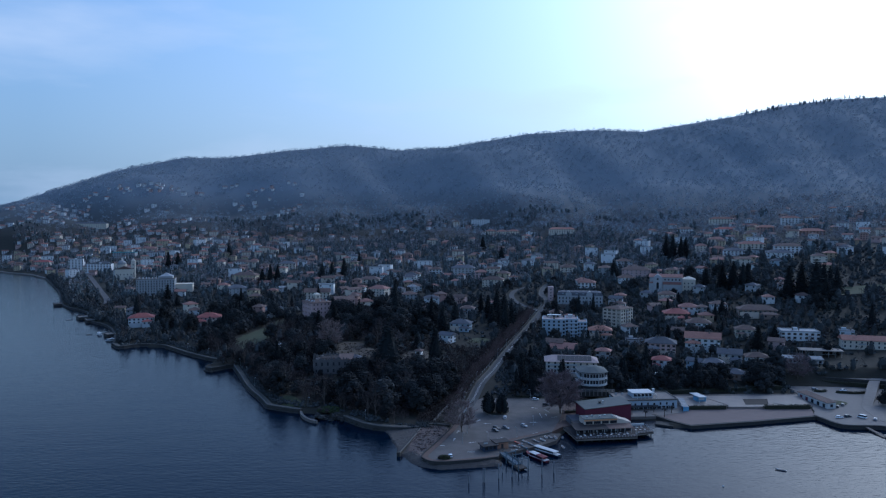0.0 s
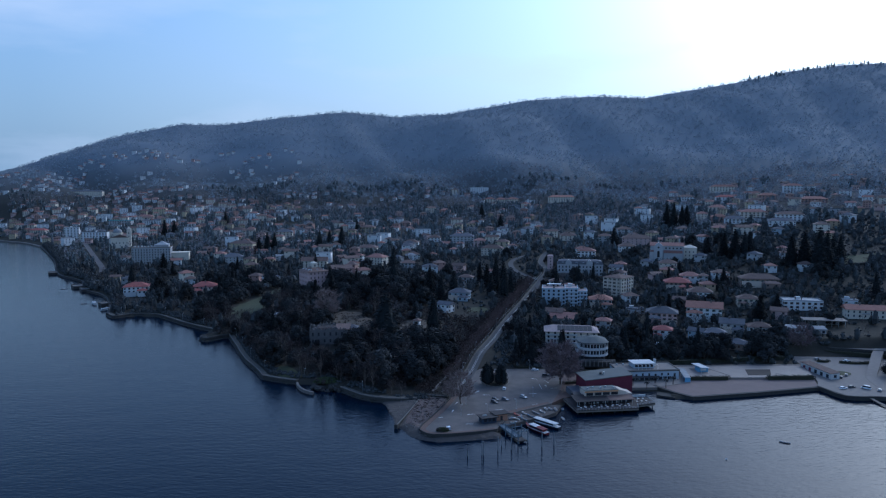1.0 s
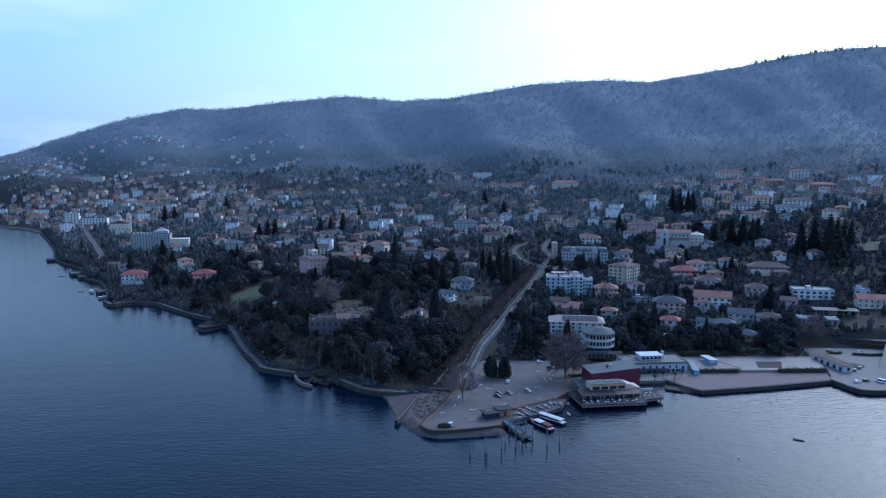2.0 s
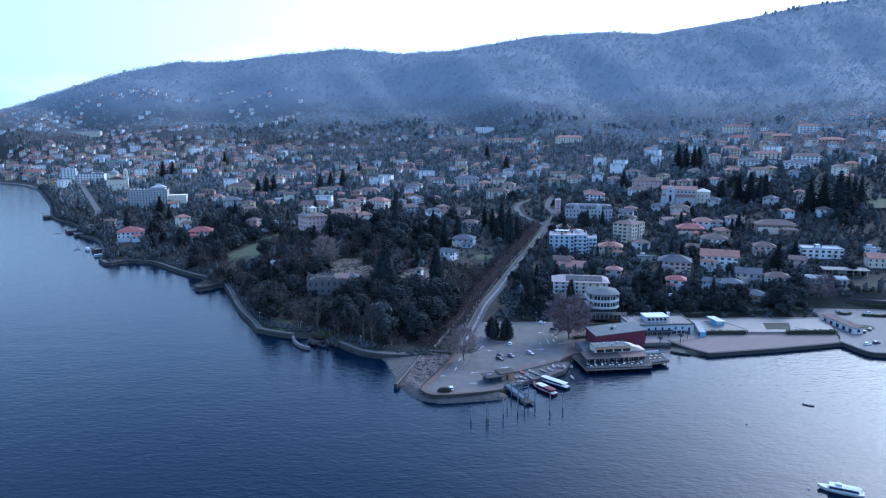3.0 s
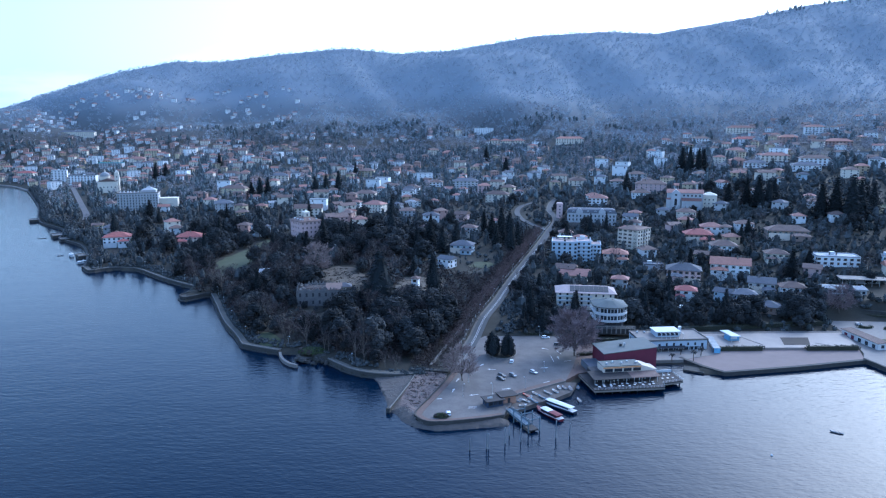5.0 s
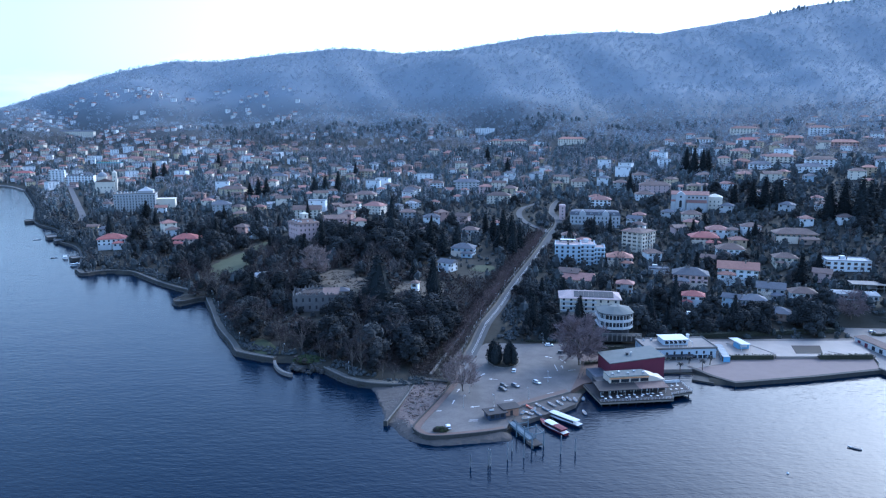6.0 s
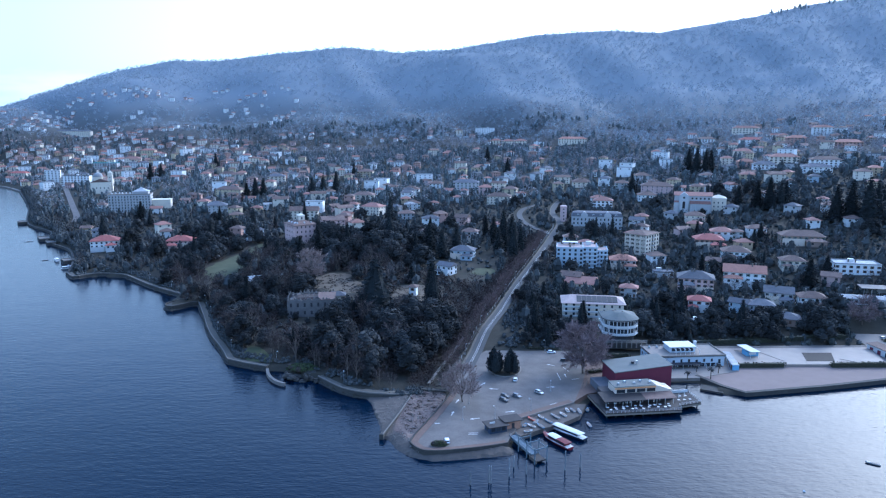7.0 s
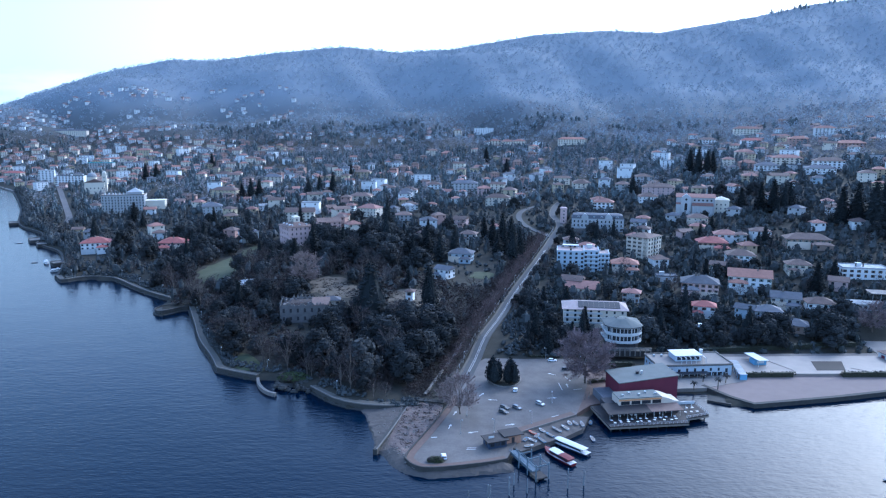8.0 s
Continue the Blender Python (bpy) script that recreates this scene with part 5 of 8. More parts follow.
def mansard_hotel():
    ob = thing("old_hotel", at_ground(104, 762, -6), "pale grey old hotel with a dark mansard roof", "hotel")
    part("wall", ringed((24, 8, -5), (24, 8, 0.8), (23.9, 7.9, 0.82), (23.9, 7.9, 11.8), (24.2, 8.2, 11.85), (24.2, 8.2, 12.3)), WALLS["grey"], ob)
    part("roof", ringed((24.3, 8.3, 12.3), (22.8, 6.8, 15.6), (19, 2.6, 16.8)), ROOFS["slate"], ob)
    for i in range(13):
        for s in range(3):
            part("window", TALL_WINDOW, None, ob, m=pose(-21.6 + 3.6 * i, -7.9, 1.0 + 3.7 * s))
        if i % 2:
            part("dormer", Geo(True).relief([-0.9, -0.6, 0.6, 0.9], [0, 0.2, 1.7, 2.1], [[(0.3, 0)] * 3, [(0.3, 0), (0.15, 1), (0.3, 0)], [(0.3, 0)] * 3]), [WHITE, GLASS], ob, m=pose(-21.6 + 3.6 * i, -7.4, 12.6))
    part("gable", Geo().loft([[(-3.2, y, 12.2), (3.2, y, 12.2), (3.2, y, 14.4), (0, y, 17.2), (-3.2, y, 14.4)] for y in (-8.3, -3.0)]), WALLS["grey"], ob, m=pose(-12, 0, 0))
    part("gable", Geo().loft([[(-3.2, y, 12.2), (3.2, y, 12.2), (3.2, y, 14.4), (0, y, 17.2), (-3.2, y, 14.4)] for y in (-8.3, -3.0)]), WALLS["grey"], ob, m=pose(10, 0, 0))
    part("terrace", ringed((16, 3, -4), (16, 3, 3.2)), PALE_STONE, ob, m=pose(-10, -11, 0))
    TAKEN.extend([(88, 762, 12), (104, 762, 13), (120, 760, 13)])
    tower = thing("square_tower", at_ground(76, 800, 0), "slim pale brick tower with a flat top", "tower")
    part("shaft", ringed((2.9, 2.9, -3), (2.9, 2.9, 15), (3.3, 3.3, 15.1), (3.3, 3.3, 15.9), (2.6, 2.6, 16.6)), WALLS["pink"], tower)
    for s in range(4):
        part("window", WINDOWS[0], None, tower, m=pose(0, -2.9, 2 + 3.4 * s))


def stone_church():
    ob = thing("stone_church", at_ground(207, 806, -13, 1.0), "tall pale stone church with terracotta roofs", "church")
    part("nave_wall", ringed((18, 8, -6), (18, 8, 1.5), (17.8, 7.8, 1.55), (17.8, 7.8, 19)), WALLS["grey"], ob)
    rg, top = roof_geo(36, 16, 19, "gable", 0.38, 0.6)
    part("nave_roof", rg, ROOFS["terracotta"], ob)
    front = Geo().loft([[(-4.6, y, -4), (4.6, y, -4), (4.6, y, 19), (0, y, 22.5), (-4.6, y, 19)] for y in (-9.6, -4)])
    face = part("transept", front, WALLS["grey"], ob, m=pose(-9, 0, 0))
    arch = [(1.3 * math.cos(a), 6 + 1.3 * math.sin(a)) for a in np.linspace(0, math.pi, 9)] + [(-1.3, 0), (1.3, 0)]
    part("arched_window", Geo().loft([[(a, y, z) for a, z in arch] for y in (-0.06, 0.2)]), GLASS, face, m=pose(0, -9.62, 6))
    part("round_window", Geo().tube((0, -9.68, 17), (0, -9.5, 17), 1.1, sides=14), GLASS, face)
    part("aisle", Geo().loft([[(-7, y, -4), (12, y, -4), (12, y, z), (-7, y, z)] for y, z in ((-12, 11.5), (-7.6, 13.5))]), WALLS["grey"], ob, m=pose(4, 0, 0))
    part("aisle_roof", Geo().solid([(-3.5, -12.6, 11.3), (16.5, -12.6, 11.3), (16.5, -7.7, 13.6), (-3.5, -7.7, 13.6)], [(-3.5, -12.6, 11.6), (16.5, -12.6, 11.6), (16.5, -7.7, 14.0), (-3.5, -7.7, 14.0)]), ROOFS["terracotta"], ob)
    part("lower_aisle_roof", Geo().solid([(-18.5, -11, 12.2), (-14, -11, 12.2), (-14, -7.7, 13.4), (-18.5, -7.7, 13.4)], [(-18.5, -11, 12.5), (-14, -11, 12.5), (-14, -7.7, 13.8), (-18.5, -7.7, 13.8)]), ROOFS["terracotta"], ob)
    part("side_chapel", ringed((2.2, 1.7, -4), (2.2, 1.7, 12.2)), WALLS["grey"], ob, m=pose(-16.2, -9.2, 0))
    for i in range(5):
        part("clerestory_window", WINDOWS[3], None, ob, m=pose(-1 + 3.9 * i, -7.8, 15.6))
        part("buttress", Geo().solid([(-0.5, -1.5, -4), (0.5, -1.5, -4), (0.5, 0, -4), (-0.5, 0, -4)], [(-0.5, -0.3, 10), (0.5, -0.3, 10), (0.5, 0, 10), (-0.5, 0, 10)]), WALLS["grey"], ob, m=pose(-2 + 4.2 * i, -12, 0))
    part("presbytery", ringed((7, 7, -4), (7, 7, 16), (7.6, 7.6, 16.1), (7.6, 7.6, 16.4), (0.4, 0.4, 19.4)), WALLS["cream"], ob, m=pose(25, 9, 0))
    for i in range(3):
        for s in range(3):
            part("window", WINDOWS[0], None, ob, m=pose(20.5 + 4 * i, 2, 3 + 4 * s))
    TAKEN.extend([(195, 808, 15), (212, 804, 15), (232, 812, 12)])


def domed_church():
    ob = thing("domed_church", at_ground(-612, 1152, 22, 1), "cream baroque church with dome and bell tower", "church")
    part("nave_wall", ringed((14, 17, -3), (14, 17, 17), (14.6, 17.6, 17.1), (14.6, 17.6, 18)), WALLS["cream"], ob)
    rg, top = roof_geo(28, 34, 18, "gable", 0.35, 0.5)
    part("roof", rg, ROOFS["brown"], ob)
    ring = lambda r, z: [(r * math.cos(2 * math.pi * i / 16), r * math.sin(2 * math.pi * i / 16), z) for i in range(16)]
    part("drum", Geo().loft([ring(7, 16), ring(7, 25), ring(7.5, 25.1), ring(7.5, 25.8)]), WALLS["cream"], ob, m=pose(-4, -4, 0))
    part("dome", Geo().loft([ring(7.2 * math.cos(a) + 0.05, 25.8 + 7 * math.sin(a)) for a in np.linspace(0, 1.5, 8)]), ROOFS["grey"], ob, m=pose(-4, -4, 0))
    part("lantern", Geo().loft([ring(1.2, 32.5), ring(1.2, 35), ring(0.1, 37)]), WALLS["cream"], ob, m=pose(-4, -4, 0))
    tower = part("bell_tower", ringed((3.4, 3.4, -3), (3.4, 3.4, 27), (3.8, 3.8, 27.1), (3.8, 3.8, 28), (3.0, 3.0, 28.1), (3.0, 3.0, 32), (0.3, 0.3, 36)), WALLS["cream"], ob, m=pose(14, -10, 0))
    for z in (10, 18, 24):
        part("bell_opening", TALL_WINDOW, None, tower, m=pose(0, -3.4, z))
    for i in range(5):
        part("window", TALL_WINDOW, None, ob, m=pose(-11 + 5.5 * i, -17, 8))
    TAKEN.append((-612, 1152, 24))


def grand_hotel():
    ob = thing("grand_hotel", at_ground(-459.7, 949.7, 17, 0.5), "large pale grey grand hotel with rows of balconies", "hotel")
    part("wall", ringed((25, 10, -3), (25, 10, 21.5), (25.5, 10.5, 21.6), (25.5, 10.5, 22.4)), WALLS["grey"], ob)
    part("roof", Geo().loft([[(-a, -b, z), (a, -b, z), (a, b, z), (-a, b, z)] for a, b, z in ((25.5, 10.5, 22.4), (25.5, 10.5, 23.4), (25, 10, 23.4), (25, 10, 22.6))]), CONCRETE, ob)
    for s in range(6):
        for i in range(14):
            part("window", TALL_WINDOW, None, ob, m=pose(-23.4 + 3.6 * i, -10, 0.9 + 3.5 * s))
            if s and i % 2 == 0:
                part("balcony", BALCONY[3], None, ob, m=pose(-23.4 + 3.6 * i, -10, 0.5 + 3.5 * s))
        for i in range(4):
            part("window", TALL_WINDOW, None, ob, m=pose(25, -7 + 4.6 * i, 0.9 + 3.5 * s, 0, 0, 90))
    part("corner_pavilion", ringed((9, 7, 22.5), (9, 7, 25.5), (9.6, 7.6, 25.6), (9.6, 7.6, 26), (4, 3, 28.5), (0.5, 0.5, 31)), WALLS["grey"], ob, m=pose(13, 1, 0))
    part("side_wing", ringed((12, 9, -3), (12, 9, 14), (12.4, 9.4, 14.1), (12.4, 9.4, 14.6)), WALLS["cream"], ob, m=pose(36, 6, 0))
    for i in range(9):
        part("roof_vent", ringed((0.7, 0.7, 22.6), (0.7, 0.7, 24.4), (0.4, 0.4, 24.8)), WHITE, ob, m=pose(-22 + 4.2 * i, 2 * (i % 3) - 2, 0))
    TAKEN.extend([(-480, 944, 16), (-452, 952, 18), (-425, 962, 20)])


VILLA_WINDOW = window_mesh(0.95, 1.5, WALLS["pink"])


def pink_villa():
    ob = thing("old_villa", at_ground(-172, 704, 38) @ Matrix.Diagonal((1.12, 1.12, 1.28, 1)), "faded pink old villa with a roof lantern", "villa")
    part("wall", ringed((10, 10, -4), (10, 10, 0.9), (9.9, 9.9, 0.95), (9.9, 9.9, 4.5), (10.05, 10.05, 4.55), (10.05, 10.05, 4.8), (9.9, 9.9, 4.85), (9.9, 9.9, 13.6)), WALLS["pink"], ob)
    rg, top = roof_geo(20, 20, 13.6, "hip", 0.3, 0.9)
    roof = part("roof", rg, ROOFS["brown"], ob)
    lantern = part("roof_lantern", ringed((2.6, 2.6, 14.5), (2.6, 2.6, 19.2), (3.0, 3.0, 19.25), (3.0, 3.0, 19.5), (0.2, 0.2, 20.8)), WALLS["cream"], ob)
    for face in (0, -90, 90):
        part("window", WINDOWS[0], None, lantern, m=pose(0, 0, 0, 0, 0, face) @ pose(0, -2.6, 16.8))
        for s in range(4):
            for i in range(5):
                part("window", VILLA_WINDOW, None, ob, m=pose(0, 0, 0, 0, 0, face) @ pose(-7.2 + 3.6 * i, -9.95, 1.4 + 3.3 * s))
    for i in range(4):
        part("chimney", CHIMNEY, None, roof, m=pose(*((-5, -5), (5, -5), (5, 5), (-5, 5))[i], 16.0))
    for i in range(6):
        part("dormer", Geo().loft([[(-0.5, y, 0), (0.5, y, 0), (0.5, y, 0.7), (0, y, 1.1), (-0.5, y, 0.7)] for y in (-0.7, 0.8)]), WHITE, roof, "small white dormer", m=pose(0, 0, 0, 0, 0, (0, -90)[i % 2]) @ pose(-6 + 6 * (i // 2), -7.5, 14.4))
    TAKEN.extend([(-172, 704, 17), (-166, 684, 13), (-160, 664, 11), (-154, 646, 9)])


def ruined_villa():
    ob = thing("ruined_villa", at_ground(-107, 486, 12), "roofless ruined villa overgrown by trees", "ruin")
    rng = random.Random(3)
    for face, span, out in ((0, 28, 9), (90, 18, 14), (180, 28, 9), (-90, 18, 14)):
        n = 7 if span > 20 else 4
        xs, zs = [-span / 2], [-3]
        for i in range(n):
            c = -span / 2 + span * (i + 0.5) / n
            xs += [c - 0.6, c + 0.6]
        xs.append(span / 2)
        zs = [-3, 1.4, 3.6, 6.0, 8.4, 10.0]
        cells = [[(0.25, 0) if (r in (0, 2, 4) or c % 2 == 0) else (0.0, 1) for c in range(len(xs) - 1)] for r in range(5)]
        part("wall", Geo(True).relief(xs, zs, cells), [RUIN, DARK], ob, m=pose(0, 0, 0, 0, 0, face) @ pose(0, -out, 0))
        jag = [(-span / 2, 10.0)] + [(-span / 2 + span * i / 40, 10.05 + rng.choice((0.1, 0.3, 0.6, 1.4, 2.4)) * rng.uniform(0.3, 1.1)) for i in range(41)] + [(span / 2, 10.0)]
        part("broken_top", Geo().loft([[(a, y, z) for a, z in jag] for y in (-0.24, 0.2)]), RUIN, ob, m=pose(0, 0, 0, 0, 0, face) @ pose(0, -out, 0))
    for i in range(46):
        a, b = rng.uniform(-11, 11), rng.uniform(-6, 6)
        part("fallen_beam", Geo().tube((a, b, rng.uniform(6, 9)), (a + rng.uniform(-4, 4), b + rng.uniform(-3, 3), rng.uniform(8.5, 11.5)), 0.18, sides=4), TIMBER, ob)
    part("roof_remnant", Geo().solid([(4, -9.5, 10.0), (14.4, -9.5, 10.0), (14.4, 0, 12.4), (4, 0, 12.4)], [(4, -9.5, 10.25), (14.4, -9.5, 10.25), (14.4, 0, 12.65), (4, 0, 12.65)]), ROOFS["brown"], ob)
    part("rubble", ringed((13.2, 8.2, 0), (13, 8, 8.6), (8, 4, 10.6)), SCRUB, ob)
    heap = Geo()
    for _ in range(120):
        core(heap, (rng.uniform(-12.5, 12.5), rng.uniform(-7.5, 7.5), rng.uniform(8.6, 10.6)), rng.uniform(0.3, 1.1), rng.uniform(0.25, 0.7), rng)
    part("roof_debris", heap, RUIN, ob, "heaped broken tiles and rubble")
    TAKEN.extend([(-107, 486, 16), (-106, 468, 10), (-116, 470, 8), (-95, 470, 7), (-103, 456, 7), (-350, 680, 14), (-340, 662, 11), (-278, 685, 10)])


def long_shed():
    ob = thing("long_shed", pose(206.8, 437.5, 2.0, 0, 0, 101), "long low white shed with a dark lean-to roof", "shed")
    part("wall", ringed((14, 2.8, -1), (14, 2.8, 3.6)), WHITE, ob)
    part("roof", Geo().solid([(-14.6, -3.4, 4.0), (14.6, -3.4, 4.0), (14.6, 3.3, 3.5), (-14.6, 3.3, 3.5)], [(-14.6, -3.4, 4.25), (14.6, -3.4, 4.25), (14.6, 3.3, 3.75), (-14.6, 3.3, 3.75)]), ROOFS["brown"], ob)
    for i in range(5):
        part("garage_door", Geo(True).relief([-1.4, -1.25, 1.25, 1.4], [0, 2.3, 2.5], [[(0.1, 1), (0.02, 0), (0.1, 1)], [(0.1, 1)] * 3]), [REDWALL if i > 2 else GLASS, WHITE], ob, m=pose(-11 + 5.4 * i, 2.8, 0.2, 0, 0, 180))
    part("window", WINDOWS[3], None, ob, m=pose(-14, 0, 1.2, 0, 0, -90))
    TAKEN.append((205, 439, 12))


def canopy_kiosk():
    ob = thing("pool_kiosk", pose(135, 435, 3.0, 0, 0, 8), "blue pool kiosk with a white slanting roof", "kiosk")
    part("wall", ringed((3, 2.6, 0), (3, 2.6, 2.4)), BLUEPAINT, ob)
    part("roof", Geo().solid([(-3.0, -6.2, 3.4), (2.0, -6.2, 3.4), (2.0, 8.2, 2.6), (-3.0, 8.2, 2.6)], [(-3.0, -6.2, 3.65), (2.0, -6.2, 3.65), (2.0, 8.2, 2.85), (-3.0, 8.2, 2.85)]), WHITE, ob)
    for a in (-2.6, 1.6):
        part("post", Geo().tube((a, -5.6, 0), (a, -5.6, 3.45), 0.1, sides=6), WHITE, ob)
    part("shutter", Geo().box(-1.8, 1.8, -2.68, -2.6, 0.9, 2.1), WHITE, ob)


def bathing_cabins():
    for i in range(7):
        ob = thing("bathing_cabin", pose(120.6 + 0.35 * i, 415 + 3.0 * i, 1.9, 0, 0, 97), "small sky blue wooden bathing cabin", "cabin", "bathing cabins")
        part("wall", ringed((1.45, 1.6, -0.5), (1.45, 1.6, 2.5)), BLUEPAINT if i % 2 == 0 else PALEBLUE, ob)
        part("roof", Geo().solid([(-1.5, -1.9, 2.5), (1.5, -1.9, 2.5), (1.5, 1.9, 2.8), (-1.5, 1.9, 2.8)], [(-1.5, -1.9, 2.62), (1.5, -1.9, 2.62), (1.5, 1.9, 2.92), (-1.5, 1.9, 2.92)]), ROOFS["grey"], ob)
        part("door", DOOR, None, ob, m=pose(0, 1.6, 0, 0, 0, 180))


def solar_hotel():
    ob = thing("garden_hotel", at_ground(62, 491, -4, -1.0), "long cream hotel with dark solar panels on its roof", "hotel")
    part("wall", ringed((17.5, 8, -5), (17.5, 8, 8.4)), WALLS["cream"], ob)
    roof = part("roof", ringed((18.8, 9.6, 8.3), (18.8, 9.6, 8.6), (13, 0.3, 11.6)), PINKROOF, ob, "faded pinkish tiled roof")
    slope = lambda y: 8.6 + 3.0 * (9.6 + y) / 9.3
    for i in range(8):
        x = -9.6 + 2.95 * i
        part("solar_panel", Geo().solid([(x, -7.6, slope(-7.6)), (x + 2.85, -7.6, slope(-7.6)), (x + 2.85, -1.2, slope(-1.2)), (x, -1.2, slope(-1.2))], [(x, -7.7, slope(-7.6) + 0.2), (x + 2.85, -7.7, slope(-7.6) + 0.2), (x + 2.85, -1.3, slope(-1.2) + 0.2), (x, -1.3, slope(-1.2) + 0.2)]), DARK, roof)
    for s in range(3):
        part("balcony_band", Geo().box(-17.5, 4, -9.3, -8, 0.2 + 2.8 * s, 1.1 + 2.8 * s), WHITE, ob)
        for i in range(8):
            part("window", TALL_WINDOW if i < 5 else WINDOWS[0], None, ob, m=pose(-15.6 + 4.4 * i, -8, 0.5 + 2.8 * s))
    TAKEN.extend([(50, 491, 9), (62, 491, 10), (75, 490, 9)])


lake_restaurant()
solar_hotel()
lido_house()
octagon_house()
white_block()
cream_block()
mansard_hotel()
stone_church()
domed_church()
grand_hotel()
pink_villa()
ruined_villa()
long_shed()
canopy_kiosk()
bathing_cabins()
house(-99, 515, 12, 7, 1, 12, "cream", "slate", "hip", "small pale outbuilding with a slate roof in the park")
house(-49.5, 527, 4.6, 5.2, 2, -10, "white", "brown", "hip", "narrow white garden house in the park", False)
house(-164, 556, 17, 10, 1, 15, "grey", "grey", "hip", "low grey outbuilding with a broken roof")
frame_of = pose(48.8, 355, 2.6, 0, 0, 13)
first = None
for i in range(26):
    lx, ly = (3 + 2.9 * (i % 10) + rnd.uniform(-0.7, 0.7), 1.7 + 2.2 * (i // 10) + rnd.uniform(-0.5, 0.5)) if i < 20 else (36 + 2.6 * (i % 3), 7.5 + 4 * ((i - 20) // 3))
    p = frame_of @ Vector((lx, ly, 0))
    first = first or bistro_table(p.x, p.y, p.z)
    t = first if i == 0 else copy_thing(first, pose(p.x, p.y, p.z, 0, 0, 13 + rnd.uniform(-25, 25)))
    if i < 12:
        deck_chair(p.x + 0.8, p.y + 0.1, p.z, rnd.uniform(60, 120) - 180)
        deck_chair(p.x - 0.8, p.y - 0.1, p.z, rnd.uniform(60, 120))
for lx, ly in ((7, 6.6), (12, 6.6), (13.5, 6.8), (18, 6.6), (24, 6.4), (37, 9.5), (41, 12)):
    p = frame_of @ Vector((lx, ly, 0))
    parasol(p.x, p.y, p.z)


# ---- shore: cars, boats, pier, lamps ----
CAR_PAINT = {k: surface(k + "_car_paint", c, 0.3, metal=m, spots=0.05, size=1.0, vary=0) for k, c, m in (("white", (0.75, 0.75, 0.76), 0), ("silver", (0.35, 0.36, 0.38), 0.5), ("dark", (0.03, 0.035, 0.045), 0.2), ("grey", (0.14, 0.15, 0.17), 0.4), ("red", (0.35, 0.02, 0.03), 0))}
WHEEL = Geo().tube((0, -0.1, 0), (0, 0.1, 0), 0.32, sides=12).mesh("wheel", RUBBER)
RIM = Geo().tube((0, -0.11, 0), (0, 0.11, 0), 0.19, sides=10).mesh("rim", STEEL)


def car_ring(x, width, low, high):
    w = width / 2
    return [(x, -w, low), (x, -w * 1.02, (low + high) * 0.5), (x, -w * 0.9, high), (x, w * 0.9, high), (x, w * 1.02, (low + high) * 0.5), (x, w, low)]


def car(x, y, z, yaw, paint, van=False):
    words = {"white": "white", "silver": "silver", "dark": "black", "grey": "dark grey", "red": "red"}[paint]
    ob = thing("parked_van" if van else "parked_car", pose(x, y, z, 0, 0, yaw), f"{words} {'van' if van else 'hatchback'} parked on the asphalt", "van" if van else "car", "parked vehicles")
    L, top = (2.5, 1.95) if van else (2.15, 1.45)
    body = Geo().loft([car_ring(-L, 1.5, 0.45, 0.62), car_ring(-L + 0.12, 1.72, 0.28, 0.88), car_ring(-L + 0.9, 1.78, 0.24, 0.95), car_ring(0.6, 1.8, 0.24, 0.92), car_ring(L - 0.6, 1.76, 0.24, 0.82), car_ring(L - 0.1, 1.66, 0.3, 0.7), car_ring(L, 1.4, 0.42, 0.58)])
    part("body", body, CAR_PAINT[paint], ob)
    front = L - 0.5 if van else 1.05
    part("glazing", Geo().loft([car_ring(-L + 0.15, 1.5, 0.85, 0.95), car_ring(-L + 0.5, 1.52, 0.85, top - 0.06), car_ring(front - 0.75, 1.5, 0.85, top - 0.06), car_ring(front, 1.5, 0.8, 0.9)]), GLASS, ob)
    part("roof", Geo().loft([car_ring(-L + 0.42, 1.3, top - 0.08, top - 0.04), car_ring(-L + 0.8, 1.42, top - 0.1, top), car_ring(front - 0.95, 1.42, top - 0.1, top), car_ring(front - 0.7, 1.3, top - 0.1, top - 0.05)]), CAR_PAINT[paint], ob)
    for a in (-L + 0.75, L - 0.8):
        for b in (-0.84, 0.84):
            w = part("wheel", WHEEL, None, ob, m=pose(a, b, 0.32))
            part("rim", RIM, None, w)
    for b in (-0.55, 0.55):
        part("headlight", Geo().box(L - 0.12, L - 0.02, b - 0.16, b + 0.16, 0.56, 0.68), WHITE, ob)
    TAKEN.append((x, y, 3))
    return ob


for x, y, yaw, paint in ((7.0, 366.3, -40, "dark"), (7.6, 370.8, -42, "dark"), (12.8, 371.2, -45, "grey"), (22.8, 376, -47, "silver"), (12.8, 391.2, 83, "white"), (-15.2, 325, 100, "white"), (38.5, 420, 0, "dark"), (33, 432.5, 5, "white")):
    car(x, y, 2.35, yaw, paint)
for x, y, yaw, paint in ((210.6, 426, 60, "silver"), (214.4, 427, 60, "dark"), (220, 432, 60, "grey"), (204.5, 404, 15, "white"), (210.4, 406.5, 20, "dark"), (222.8, 401, 60, "silver"), (238, 468, 20, "white"), (221, 471, 10, "silver")):
    car(x, y, 2.1, yaw, paint)
car(217.5, 405, 2.1, 130, "white", True)
for i, (x, y) in enumerate(((222, 522), (227, 523), (232, 524), (238, 524), (243, 525), (249, 526))):
    car(x, y, land(x, y) + 0.1, 95, ("white", "silver", "grey", "white", "dark", "white")[i])


